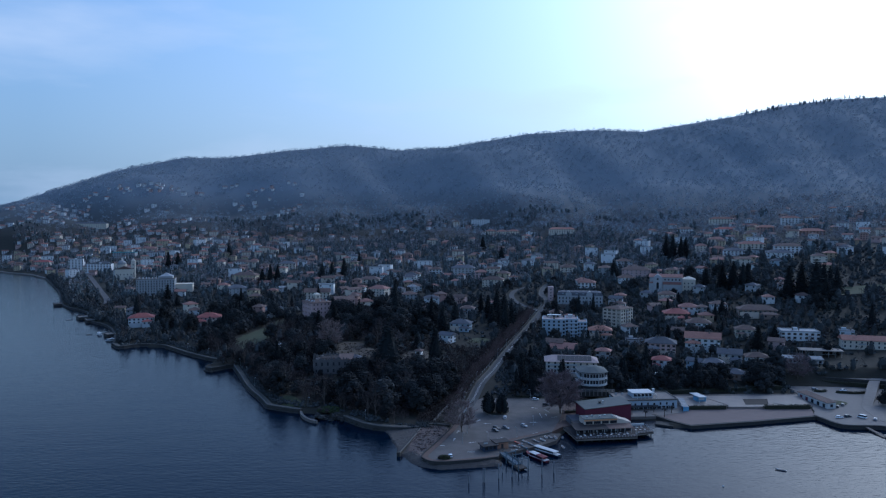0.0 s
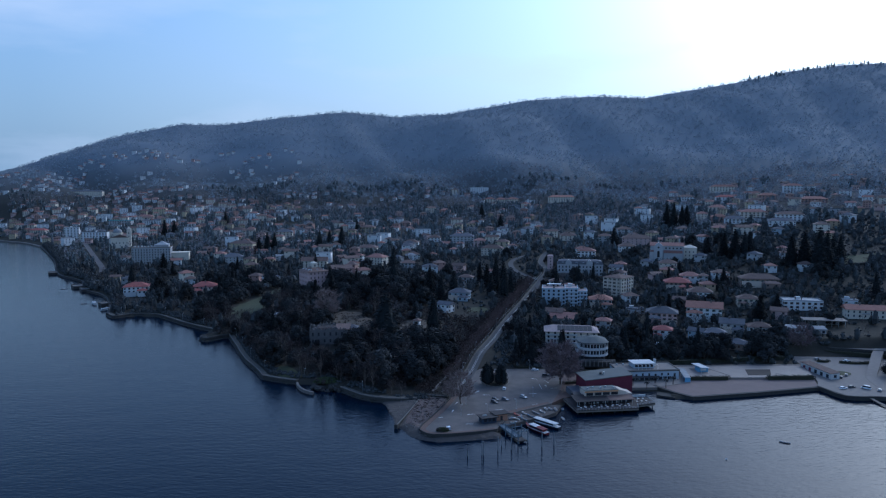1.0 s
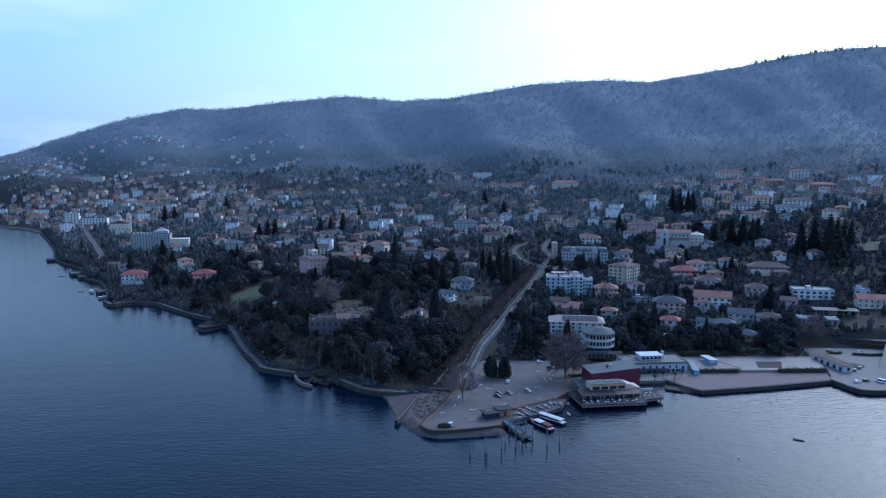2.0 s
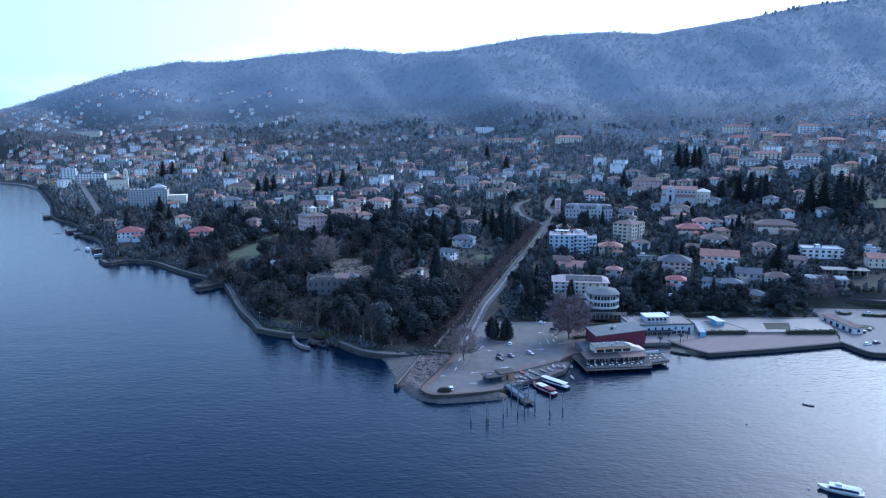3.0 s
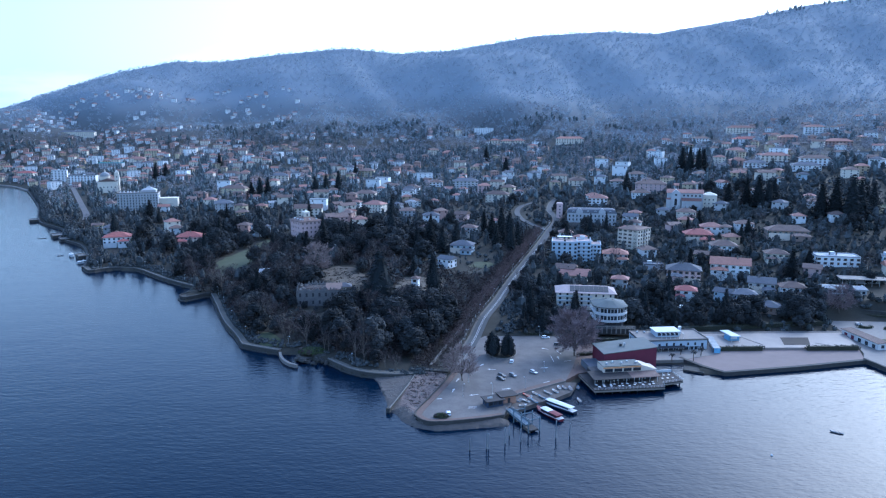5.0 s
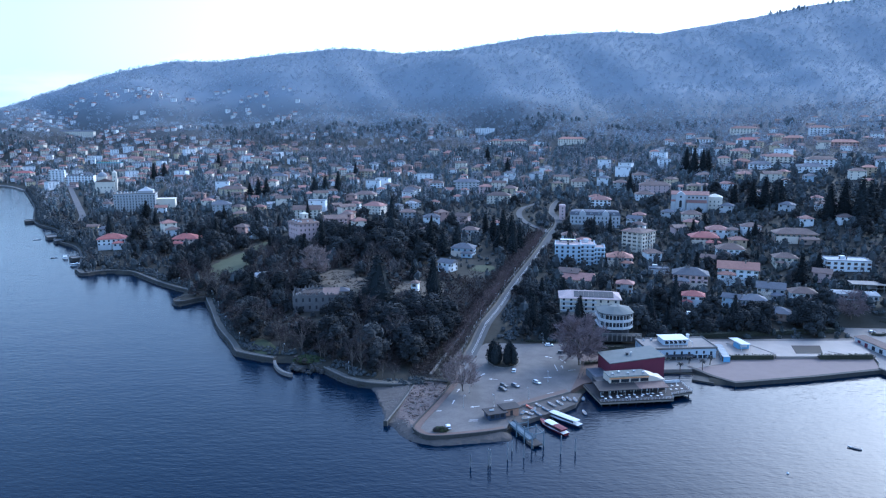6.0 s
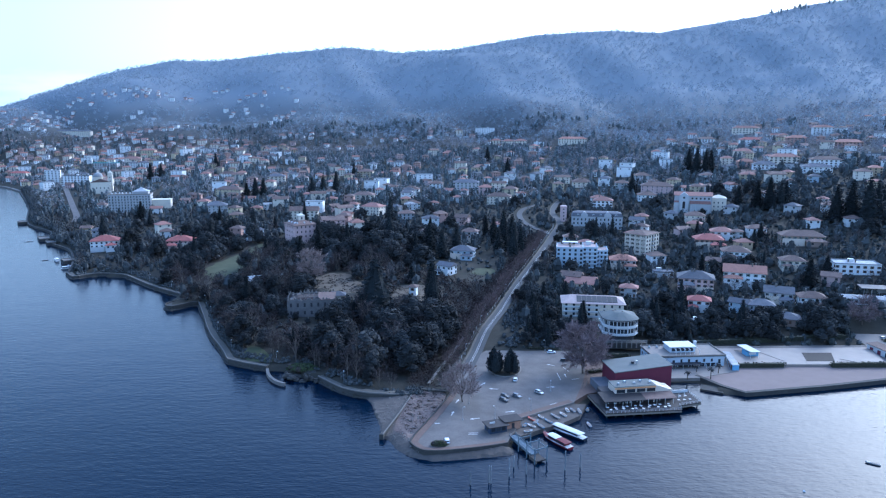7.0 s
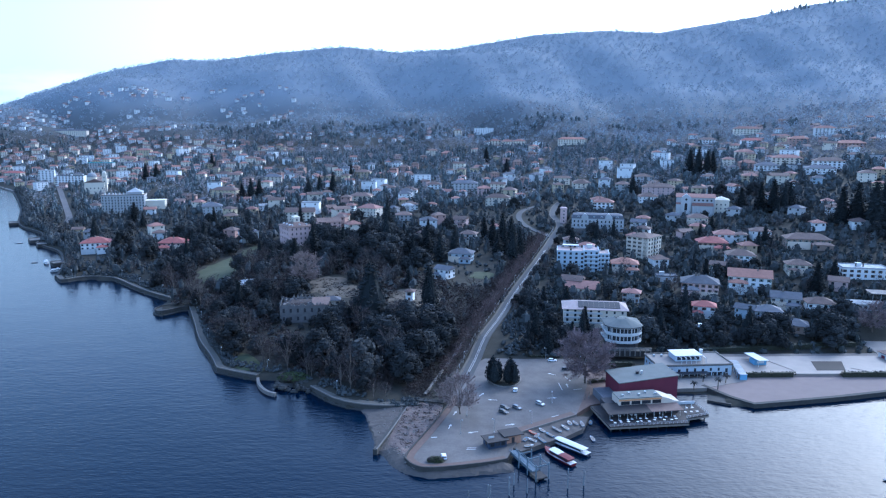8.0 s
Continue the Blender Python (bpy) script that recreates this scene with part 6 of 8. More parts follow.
def boat_ring(x, half, deck, keel, round_off=0.75):
    return [(x, -half, deck), (x, -half * round_off, keel + (deck - keel) * 0.35), (x, 0, keel), (x, half * round_off, keel + (deck - keel) * 0.35), (x, half, deck), (x, 0, deck - 0.02)]


HULL = {k: surface(k + "_hull", c, 0.6, spots=0.15, size=1.5, vary=0.05) for k, c in (("white", (0.42, 0.42, 0.42)), ("crimson", (0.10, 0.007, 0.013)), ("blue", (0.09, 0.15, 0.22)), ("grey", (0.2, 0.21, 0.23)), ("red", (0.42, 0.08, 0.05)), ("navy", (0.025, 0.03, 0.045)))}


def tour_boat(x, y, yaw, length, hull, cabin, label):
    ob = thing("tour_boat", pose(x, y, 0, 0, 0, yaw), label, "boat", "moored tour boats")
    L = length / 2
    part("hull", Geo().loft([boat_ring(-L, 1.5, 1.0, -0.2), boat_ring(-L * 0.7, 1.9, 0.95, -0.45), boat_ring(0, 2.0, 0.95, -0.5), boat_ring(L * 0.6, 1.7, 1.15, -0.45), boat_ring(L * 0.88, 0.85, 1.45, -0.2), boat_ring(L, 0.08, 1.7, 0.8)]), HULL[hull], ob)
    part("rubbing_strake", Geo().loft([[(a, b * s, z) for s, z in ((-1.0, 0.8), (-1.04, 0.9), (-1.0, 1.0), (1.0, 1.0), (1.04, 0.9), (1.0, 0.8))] for a, b in ((-L * 0.98, 1.55), (0, 2.02), (L * 0.6, 1.72))]), WHITE, ob)
    body = part("cabin", Geo().loft([[(a, -1.55, 0.9), (a, 1.55, 0.9), (a, 1.45, 2.15), (a, -1.45, 2.15)] for a in (-L * 0.72, L * 0.42)]), WHITE if cabin == "white" else HULL[hull], ob)
    n = int(length / 1.5)
    for i in range(n):
        for s in (-1, 1):
            a = -L * 0.68 + (L * 1.06) * i / (n - 1)
            part("pane", Geo().box(a - 0.42, a + 0.42, min(s * 1.47, s * 1.55), max(s * 1.47, s * 1.55), 1.3, 1.95), GLASS, body)
    cover = lambda spans: Geo().loft([[(a, -b, 2.15), (a, b, 2.15), (a, b, 2.28), (a, 0, 2.4), (a, -b, 2.28)] for a, b in spans])
    part("roof", cover(((-L * 0.15, 1.64), (L * 0.3, 1.67), (L * 0.52, 1.47))), WHITE, ob, "white cabin roof")
    part("awning", cover(((-L * 0.86, 1.55), (-L * 0.5, 1.62), (-L * 0.1, 1.62))), {"crimson": HULL["crimson"]}.get(hull, CANVAS), ob, "awning over the after deck")
    part("windscreen", Geo().solid([(L * 0.42, -1.4, 1.0), (L * 0.52, -1.2, 1.0), (L * 0.52, 1.2, 1.0), (L * 0.42, 1.4, 1.0)], [(L * 0.42, -1.35, 2.1), (L * 0.45, -1.2, 2.1), (L * 0.45, 1.2, 2.1), (L * 0.42, 1.35, 2.1)]), GLASS, ob)
    if hull == "white":
        part("wheelhouse", ringed((0.9, 0.9, 2.2), (0.8, 0.8, 3.0)), WHITE, ob, m=pose(L * 0.1, 0, 0))
    part("mast", Geo().tube((L * 0.1, 0, 2.3), (L * 0.1, 0, 4.2), 0.04, sides=5), STEEL, ob)
    part("rail", Geo().tube((L * 0.55, -1.0, 1.9), (L * 0.97, 0, 2.3), 0.03, sides=4).tube((L * 0.55, 1.0, 1.9), (L * 0.97, 0, 2.3), 0.03, sides=4), STEEL, ob)
    return ob


tour_boat(30.6, 341.4, 136, 20, "navy", "white", "long covered tour boat with white roof and dark hull")
tour_boat(26.6, 332.4, 127, 15.5, "crimson", "crimson", "crimson tour boat with a white roof at the slip")


def small_boat(x, y, z, yaw, hull, length=4.2):
    length *= 0.88
    ob = thing("rowing_boat", pose(x, y, z, 3, 0, yaw), f"small {hull} open boat drawn up by the slip", "boat", "small boats on the slip")
    L = length / 2
    part("hull", Geo().loft([boat_ring(-L, 0.6, 0.55, 0.05), boat_ring(-L * 0.3, 0.8, 0.55, 0), boat_ring(L * 0.5, 0.6, 0.62, 0.02), boat_ring(L, 0.05, 0.75, 0.3)]), HULL[hull], ob)
    part("inside", Geo().loft([[(a, -b, 0.57), (a, b, 0.57), (a, 0, 0.62)] for a, b in ((-L * 0.9, 0.45), (-L * 0.3, 0.62), (L * 0.5, 0.42))]), (CONCRETE if hull == "grey" else TIMBER), ob)
    for a in (-L * 0.4, L * 0.2):
        part("thwart", Geo().box(a - 0.12, a + 0.12, -0.6, 0.6, 0.62, 0.66), TIMBER, ob)
    return ob


for x, y, yaw, hull, length in ((17.7, 348.6, 130, "red", 4.5), (21.6, 351, 120, "white", 4), (17.3, 342, 140, "white", 4.4), (14.8, 342.4, 70, "blue", 4), (20.9, 342.2, 120, "blue", 5.5), (33.2, 358.5, 100, "white", 4.2), (35.5, 358.6, 110, "grey", 4.5),
                               (27.5, 352, 125, "grey", 6), (24.4, 347, 125, "blue", 5), (31, 354, 120, "white", 5), (16, 337, 20, "white", 4), (38.2, 358, 95, "grey", 5.5), (19.5, 346, 60, "grey", 4.2)):
    small_boat(x, y, 1.83, yaw, hull, length)
small_boat(42.5, 364, -0.1, 80, "blue", 4)
small_boat(41, 349, -0.1, 100, "grey", 5)
small_boat(138.5, 322.5, -0.12, 150, "grey", 5.5)
tour_boat(117, 248.7, 157, 13.5, "white", "white", "white cabin cruiser with a pale awning, moored off the shore")
tour_boat(-381, 663, 128, 12, "white", "white", "white cabin cruiser moored below the far lake wall")
tour_boat(-351, 631, 40, 10, "white", "white", "small white cabin boat at a stone landing")
small_boat(-392, 664, -0.1, 30, "grey", 6)
small_boat(-470, 758, -0.1, 40, "white", 8)
for x, y in ((105.3, 301), (107.6, 250.2)):
    ob = thing("mooring_buoy", pose(x, y, 0), "small pale mooring buoy on the lake", "buoy", "mooring buoys")
    part("float", Geo().loft([[(r * math.cos(a), r * math.sin(a), z) for a in np.linspace(0, 5.5, 8)] for r, z in ((0.1, -0.4), (0.45, -0.15), (0.5, 0.15), (0.3, 0.45), (0.06, 0.55))]), WHITE, ob)
    part("ring", Geo().tube((0, 0, 0.55), (0, 0, 0.8), 0.05, sides=5), STEEL, ob)


def landing_pier():
    ob = thing("landing_pier", pose(PIER[0], PIER[1], 0, 0, 0, PIER[2]), "blue grey steel gangway and small landing stage", "pier")
    L = PIER[3]
    part("gangway", Geo().solid([(0, -1.4, 2.0), (L - 4, -1.4, 1.2), (L - 4, 1.4, 1.2), (0, 1.4, 2.0)], [(0, -1.4, 2.3), (L - 4, -1.4, 1.5), (L - 4, 1.4, 1.5), (0, 1.4, 2.3)]), STEEL_BLUE, ob)
    part("landing_stage", Geo().box(L - 4.5, L + 0.8, -1.9, 1.9, 0.7, 1.15), DECKING, ob, "dark timber landing stage")
    for i in range(9):
        part("fender", Geo().tube((L - 4.2 + 0.6 * i, -2.0, -0.6), (L - 4.2 + 0.6 * i, -2.0, 1.3), 0.14, sides=6), TIMBER, ob)
    for s in (-1.35, 1.35):
        part("girder", Geo().solid([(0, s - 0.1, 1.6), (L - 4, s - 0.1, 0.8), (L - 4, s + 0.1, 0.8), (0, s + 0.1, 1.6)], [(0, s - 0.1, 2.6), (L - 4, s - 0.1, 1.8), (L - 4, s + 0.1, 1.8), (0, s + 0.1, 2.6)]), STEEL_BLUE, ob)
        part("handrail", Geo().tube((0, s, 3.3), (L - 4, s, 2.5), 0.06, sides=5), STEEL_BLUE, ob)
        part("mid_rail", Geo().tube((0, s, 2.9), (L - 4, s, 2.1), 0.04, sides=4), STEEL_BLUE, ob)
        for i in range(9):
            f = i / 8 * (L - 4)
            part("baluster", Geo().box(f - 0.04, f + 0.04, s - 0.04, s + 0.04, 2.1 - 0.8 * i / 8, 3.3 - 0.8 * i / 8), STEEL_BLUE, ob)
    for a, tall in ((L * 0.45, 6.0), (L - 5, 6.6), (L + 0.4, 6.2)):
        for s in (-2.6, 2.6):
            part("pier_post", Geo().tube((a, s, -4), (a, s, tall), 0.26, 0.22, 8), STEEL_BLUE, ob)
        part("cross_beam", Geo().box(a - 0.12, a + 0.12, -2.6, 2.6, tall - 0.9, tall - 0.6), STEEL_BLUE, ob)
    for s in (-2.6, 2.6):
        part("top_beam", Geo().box(L - 5, L + 0.4, s - 0.1, s + 0.1, 5.1, 5.4), STEEL_BLUE, ob)


PIER = (9.6, 332.8, -61.0, 19.5)  # foot, bearing and length
landing_pier()
for x, y, h in ((-5.7, 298.1, 4.5), (0.6, 299.7, 6.2), (1.3, 299.4, 6.2), (7.6, 304.6, 6.4), (13.6, 306.6, 5.0), (27.4, 310.6, 7.0), (33, 313, 5.0), (9.4, 311.5, 4.0)):
    ob = thing("mooring_post", pose(x, y, 0), "weathered mooring post standing in the lake", "post", "mooring posts")
    part("shaft", Geo().tube((0, 0, -4), (0.05, 0.03, h), 0.24, 0.2, 9), POST, ob)
    part("cap", Geo().tube((0.05, 0.03, h), (0.05, 0.03, h + 0.35), 0.26, 0.05, 9), POST, ob, "worn conical cap")


def ticket_office():
    ob = thing("ticket_office", pose(3.2, 336.4, 2.35, 0, 0, 24), "dark low ticket office with flat overlapping roofs", "kiosk")
    part("wall", ringed((3.6, 2.6, -1), (3.6, 2.6, 2.7)), surface("navy_boards", (0.03, 0.045, 0.08), 0.6), ob)
    part("roof", ringed((4.4, 3.5, 2.7), (4.4, 3.5, 3.0)), DECKING, ob)
    wing = part("waiting_room", ringed((3.2, 2.2, -1), (3.2, 2.2, 2.9)), surface("warm_boards", (0.30, 0.17, 0.11), 0.7), ob, "warm brown boarded waiting room", m=pose(7.2, 1.6, 0))
    part("waiting_roof", ringed((4.1, 3.2, 3.1), (4.1, 3.2, 3.4)), DECKING, wing)
    for i in range(3):
        part("window", WINDOWS[3], None, ob, m=pose(-2.2 + 2.2 * i, -2.6, 0.9))
    part("window", WINDOWS[3], None, ob, m=pose(-3.6, 0, 0.9, 0, 0, -90))
    part("doorway", Geo().box(-0.6, 0.6, -2.3, -2.2, 0, 2.2), DARK, wing)
    part("sign_board", Geo().box(-2.6, -0.4, -0.06, 0.06, 3.0, 3.7), WHITE, ob)
    TAKEN.append((5, 337, 9))


ticket_office()


def street_lamp(x, y, z, h=5.5):
    ob = thing("street_lamp", pose(x, y, z, 0, 0, rnd.uniform(0, 360)), "slim pale street lamp with a globe head", "lamp", "street lamps")
    part("pole", Geo().tube((0, 0, -0.5), (0, 0, h), 0.07, 0.05, 7), STEEL, ob)
    part("arm", Geo().tube((0, 0, h), (0.7, 0, h + 0.15), 0.04, sides=5), STEEL, ob)
    part("lantern", Geo().loft([[(0.7 + r * math.cos(a), r * math.sin(a), z) for a in np.linspace(0, 5.4, 7)] for r, z in ((0.08, h - 0.35), (0.26, h - 0.15), (0.28, h + 0.1), (0.1, h + 0.22))]), WHITE, ob)
    part("base", ringed((0.18, 0.18, -0.2), (0.18, 0.18, 0.5), (0.08, 0.08, 0.6)), STEEL, ob)
    return ob


lamp0 = None
for i in range(8, len(QUAY) - 4, 11):
    a, b = QUAY[i - 1], QUAY[i + 1]
    side = Vector((-(b.y - a.y), b.x - a.x, 0)).normalized() * 3.9
    q = QUAY[i] + side
    lamp0 = street_lamp(q.x, q.y, 2.7) if lamp0 is None else lamp0
    if i > 8:
        copy_thing(lamp0, pose(q.x, q.y, 2.7, 0, 0, rnd.uniform(0, 360)))
for x, y in ((-8, 362), (-10, 345), (18, 356), (28, 378), (3, 347), (46, 424), (30, 436.5)):
    copy_thing(lamp0, pose(x, y, 2.35, 0, 0, rnd.uniform(0, 360)))
for i in range(4, 60, 6):
    a, b = ROAD[i - 1], ROAD[i + 1]
    side = Vector((-(b.y - a.y), b.x - a.x, 0)).normalized() * 5.0
    q = ROAD[i] + side
    copy_thing(lamp0, pose(q.x, q.y, land(q.x, q.y) + 0.6, 0, 0, 0))

# Railing along the road's stream side.
for i in range(2, 62):
    a, b = ROAD[i - 1], ROAD[i + 1]
    side = Vector((-(b.y - a.y), b.x - a.x, 0)).normalized()
    p, q = ROAD[i] + side * 5.6, ROAD[i + 1] + side * 5.6
    za, zb = land(p.x, p.y) + 0.7, land(q.x, q.y) + 0.7
    if i == 2:
        fence = thing("road_railing", pose(0, 0, 0), "pale concrete post railing beside the road", "railing")
    part("post", Geo().box(p.x - 0.14, p.x + 0.14, p.y - 0.14, p.y + 0.14, za - 0.6, za + 1.1), WHITE, fence)
    part("rail", Geo().tube((p.x, p.y, za + 0.85), (q.x, q.y, zb + 0.85), 0.07, sides=4), CONCRETE, fence)


# ---- the far town ----
def far_house(wall, roof, w, d, storeys, form):
    ob = thing("house", pose(0, 0, 0), f"{WALL_WORDS[wall]} house with {ROOF_WORDS[roof]} {FORM_WORDS[form]} far off", "house", "far houses of the town")
    h = 3.1 * storeys + 0.4
    part("wall", ringed((w / 2, d / 2, -4), (w / 2, d / 2, h)), WALLS[wall], ob)
    rg, top = roof_geo(w, d, h, form)
    part("roof", rg, ROOFS[roof], ob)
    for i in range(2):
        part("window", WINDOWS[3], None, ob, m=pose(-w * 0.3 + w * 0.6 * i, -d / 2, h - 2.4))
    return ob


FAR = [("white", "brown", 12, 10, 2, "hip"), ("cream", "terracotta", 14, 11, 3, "hip"), ("pink", "brown", 11, 9, 2, "gable"), ("white", "terracotta", 10, 9, 2, "hip"), ("yellow", "brown", 13, 10, 3, "hip"),
       ("grey", "slate", 12, 10, 2, "hip"), ("cream", "brown", 18, 11, 3, "gable"), ("ochre", "terracotta", 12, 9, 2, "hip"), ("white", "slate", 16, 12, 3, "hip"), ("salmon", "brown", 12, 10, 3, "hip"), ("white", "terracotta", 13, 10, 2, "gable"), ("white", "grey", 20, 12, 4, "flat")]
protos = {}
frng = random.Random(31)


def settle(count, x0, x1, y0, y1, size=1.0, gap=3.0, keep=None, kinds=range(12)):
    tries = 0
    while count and tries < 6000:
        tries += 1
        px, py = frng.uniform(x0, x1), frng.uniform(y0, y1)
        i = frng.choice(list(kinds))
        r = FAR[i][2] * 0.62 * size
        if shore_distance(px, py) < 14 or not free_of(px, py, gap + r) or (keep and not keep(px, py)):
            continue
        if any((px - a.x) ** 2 + (py - a.y) ** 2 < 200 for a in BEND + ROAD[::3]):
            continue
        m = pose(px, py, land(px, py), 0, 0, -math.degrees(math.atan2(px, py)) + frng.gauss(0, 18))
        if i in protos:
            copy_thing(protos[i], m)
        else:
            protos[i] = far_house(*FAR[i])
            protos[i].matrix_basis = m
        TAKEN.append((px, py, r))
        count -= 1


settle(45, -430, 60, 930, 1250, 1.0, 2.5)
settle(30, 120, 640, 880, 1250, 0.95, 3.0)
settle(20, 60, 330, 480, 800, 0.85, 3.0, kinds=(0, 2, 3, 5, 7))
settle(22, -420, -30, 700, 950, 0.9, 3.0)


def distant_houses(count, x0, x1, y0, y1, gap, keep=None, kinds=range(12), size=1.0):
    """Houses too far and too many to count: one mass of small bodies with roofs."""
    tries = 0
    while count and tries < 9000:
        tries += 1
        px, py = frng.uniform(x0, x1), frng.uniform(y0, y1)
        wall, roof, w, d, storeys, form = FAR[frng.choice(list(kinds))]
        w, d = w * size * frng.uniform(0.85, 1.2), d * size * frng.uniform(0.85, 1.2)
        r = w * 0.6
        if abs(px) > py * 0.72 or (keep and not keep(px, py)) or not free_of(px, py, gap + r) or shore_distance(px, py) < 14:
            continue
        m = pose(px, py, land(px, py), 0, 0, -math.degrees(math.atan2(px, py)) + frng.gauss(0, 22))
        h = 3.1 * storeys * min(1.0, size + 0.1) + 0.4
        for g, k in ((ringed((w / 2, d / 2, -4), (w / 2, d / 2, h)), WALL_KEYS.index(wall)), (roof_geo(w, d, h, form)[0], len(WALL_KEYS) + ROOF_KEYS.index(roof))):
            i = len(MASS.v)
            MASS.v += [tuple(m @ Vector(v)) for v in g.v]
            MASS.f += [tuple(i + a for a in f) for f in g.f]
            MASS.k += [k] * len(g.f)
        for s in range(min(storeys, 3)):
            for q in range(3):
                x = -w * 0.32 + w * 0.32 * q
                z = h - 2.4 - 3.1 * s
                MASS.face([m @ Vector(c) for c in ((x - 0.7, -d / 2 - 0.05, z), (x + 0.7, -d / 2 - 0.05, z), (x + 0.7, -d / 2 - 0.05, z + 1.6), (x - 0.7, -d / 2 - 0.05, z + 1.6))], len(WALL_KEYS) + len(ROOF_KEYS))
        TAKEN.append((px, py, r))
        count -= 1


WALL_KEYS, ROOF_KEYS, MASS = list(WALLS), list(ROOFS), Geo()
lanes = lambda a, b: noise.noise((a / 210, b / 70, 12.0)) > 0.08
PLAIN = (0, 2, 3, 5, 10)
distant_houses(40, -1000, -430, 1200, 1480, 1.5)
distant_houses(170, -1180, -430, 1260, 1750, 1.5)
distant_houses(60, -1250, -430, 1640, 1950, 4.0, lanes, PLAIN, 0.95)
distant_houses(130, -1650, -560, 1850, 2350, 1.5, lanes, (0, 3, 8, 10, 2), 0.86)
distant_houses(70, -430, 120, 1000, 1480, 2.0)
distant_houses(26, -560, 60, 1450, 1850, 9.0, lanes, PLAIN, 0.9)
distant_houses(40, 150, 700, 900, 1320, 3.0)
distant_houses(30, 330, 760, 1250, 1480, 3.0, None, PLAIN)
tagged(part("distant_houses", MASS, [*WALLS.values(), *ROOFS.values(), GLASS]), "crowded pale houses with tiled roofs across the far town", "houses", kind="stuff")


# ---- trees ----
def spray(g, at, size, count, spread, rng, flat=0.6, k=0):
    """A clump of small leaf blades round a point."""
    for _ in range(count):
        c = Vector(at) + Vector((rng.gauss(0, spread), rng.gauss(0, spread), rng.gauss(0, spread * flat)))
        a = Vector((rng.uniform(-1, 1), rng.uniform(-1, 1), rng.uniform(-0.6, 0.6))).normalized()
        b = a.cross(Vector((rng.uniform(-1, 1), rng.uniform(-1, 1), rng.uniform(-1, 1)))).normalized()
        s = size * rng.uniform(0.6, 1.35)
        g.face([c - a * s - b * s * 0.45, c + a * s - b * s * 0.35, c + b * s * 0.75], k)


def limb(g, a, b, ra, rb, sides=5):
    g.tube(a, b, ra, rb, sides)


def conifer_proto(h, r, seed, droop=0.25):
    """Spruce or cedar: whorls of drooping boughs round a tapered stem."""
    rng = random.Random(seed)
    trunk, crown = Geo(), Geo()
    trunk.tube((0, 0, -1), (0, 0, h * 0.5), h * 0.018, h * 0.011, 7).tube((0, 0, h * 0.5), (0, 0, h * 0.97), h * 0.011, 0.04, 6)
    z = h * 0.10
    while z < h * 0.97:
        k = 1 - z / h
        reach = r * (k ** 0.8) * rng.uniform(0.8, 1.15) + 0.25
        n = max(4, int(3 + 6 * k))
        turn = rng.uniform(0, 6.3)
        for i in range(n):
            a = turn + 6.283 * i / n + rng.uniform(-0.25, 0.25)
            out = reach * rng.uniform(0.7, 1.15)
            tip = Vector((math.cos(a) * out, math.sin(a) * out, z - out * droop))
            limb(trunk, (0, 0, z), tip, 0.06 + 0.08 * k, 0.02, 3)
            for j in range(3 + int(3 * k)):
                f = 0.3 + 0.7 * (j + rng.random()) / (3 + int(3 * k))
                tuft(crown, (tip.x * f, tip.y * f, z + (tip.z - z) * f), (math.cos(a) * 0.5, math.sin(a) * 0.5, 0.8), 0.34 + 0.22 * k + 0.008 * h, 4, 0.26 + 0.34 * k, rng)
        z += h * 0.045 * rng.uniform(0.8, 1.2)
    spray(crown, (0, 0, h * 0.97), 0.35, 4, 0.2, rng, 1.4)
    crown.loft([[(r * q * rng.uniform(0.8, 1.1) * math.cos(i * 0.785), r * q * rng.uniform(0.8, 1.1) * math.sin(i * 0.785), h * f) for i in range(8)] for q, f in ((0.25, 0.12), (0.52, 0.18), (0.44, 0.4), (0.26, 0.65), (0.04, 0.93))])
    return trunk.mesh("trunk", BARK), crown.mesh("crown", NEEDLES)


def cypress_proto(h, r, seed):
    rng = random.Random(seed)
    trunk, crown = Geo(), Geo()
    trunk.tube((0, 0, -1), (0, 0, h * 0.9), h * 0.014, 0.05, 6)
    for i in range(int(h * 14)):
        f = rng.random() ** 0.8
        wide = r * min(1, 0.35 + f * 3.2) * (1 - f ** 2.2) ** 0.7
        a = rng.uniform(0, 6.283)
        spray(crown, (math.cos(a) * wide * 0.85, math.sin(a) * wide * 0.85, h * (0.05 + 0.93 * f)), 0.42, 2, 0.18, rng, 1.9)
    crown.loft([[(r * q * math.cos(i * 0.898), r * q * math.sin(i * 0.898), h * f) for i in range(7)] for q, f in ((0.3, 0.05), (0.68, 0.2), (0.66, 0.5), (0.4, 0.78), (0.05, 0.96))])
    return trunk.mesh("trunk", BARK), crown.mesh("crown", NEEDLES)


def tuft(g, at, out, size, count, spread, rng, k=0):
    """Leaf blades that lie roughly across the way out of the crown, as a crown's outer leaves do."""
    for _ in range(count):
        c = Vector(at) + Vector((rng.gauss(0, spread), rng.gauss(0, spread), rng.gauss(0, spread * 0.7)))
        n = (Vector(out) + Vector((rng.gauss(0, 0.45), rng.gauss(0, 0.45), rng.gauss(0, 0.45)))).normalized()
        a = n.cross(Vector((rng.uniform(-1, 1), rng.uniform(-1, 1), rng.uniform(-1, 1)))).normalized()
        b = n.cross(a)
        s = size * rng.uniform(0.6, 1.35)
        g.face([c - a * s - b * s * 0.5, c + a * s - b * s * 0.4, c + b * s * 0.8], k)


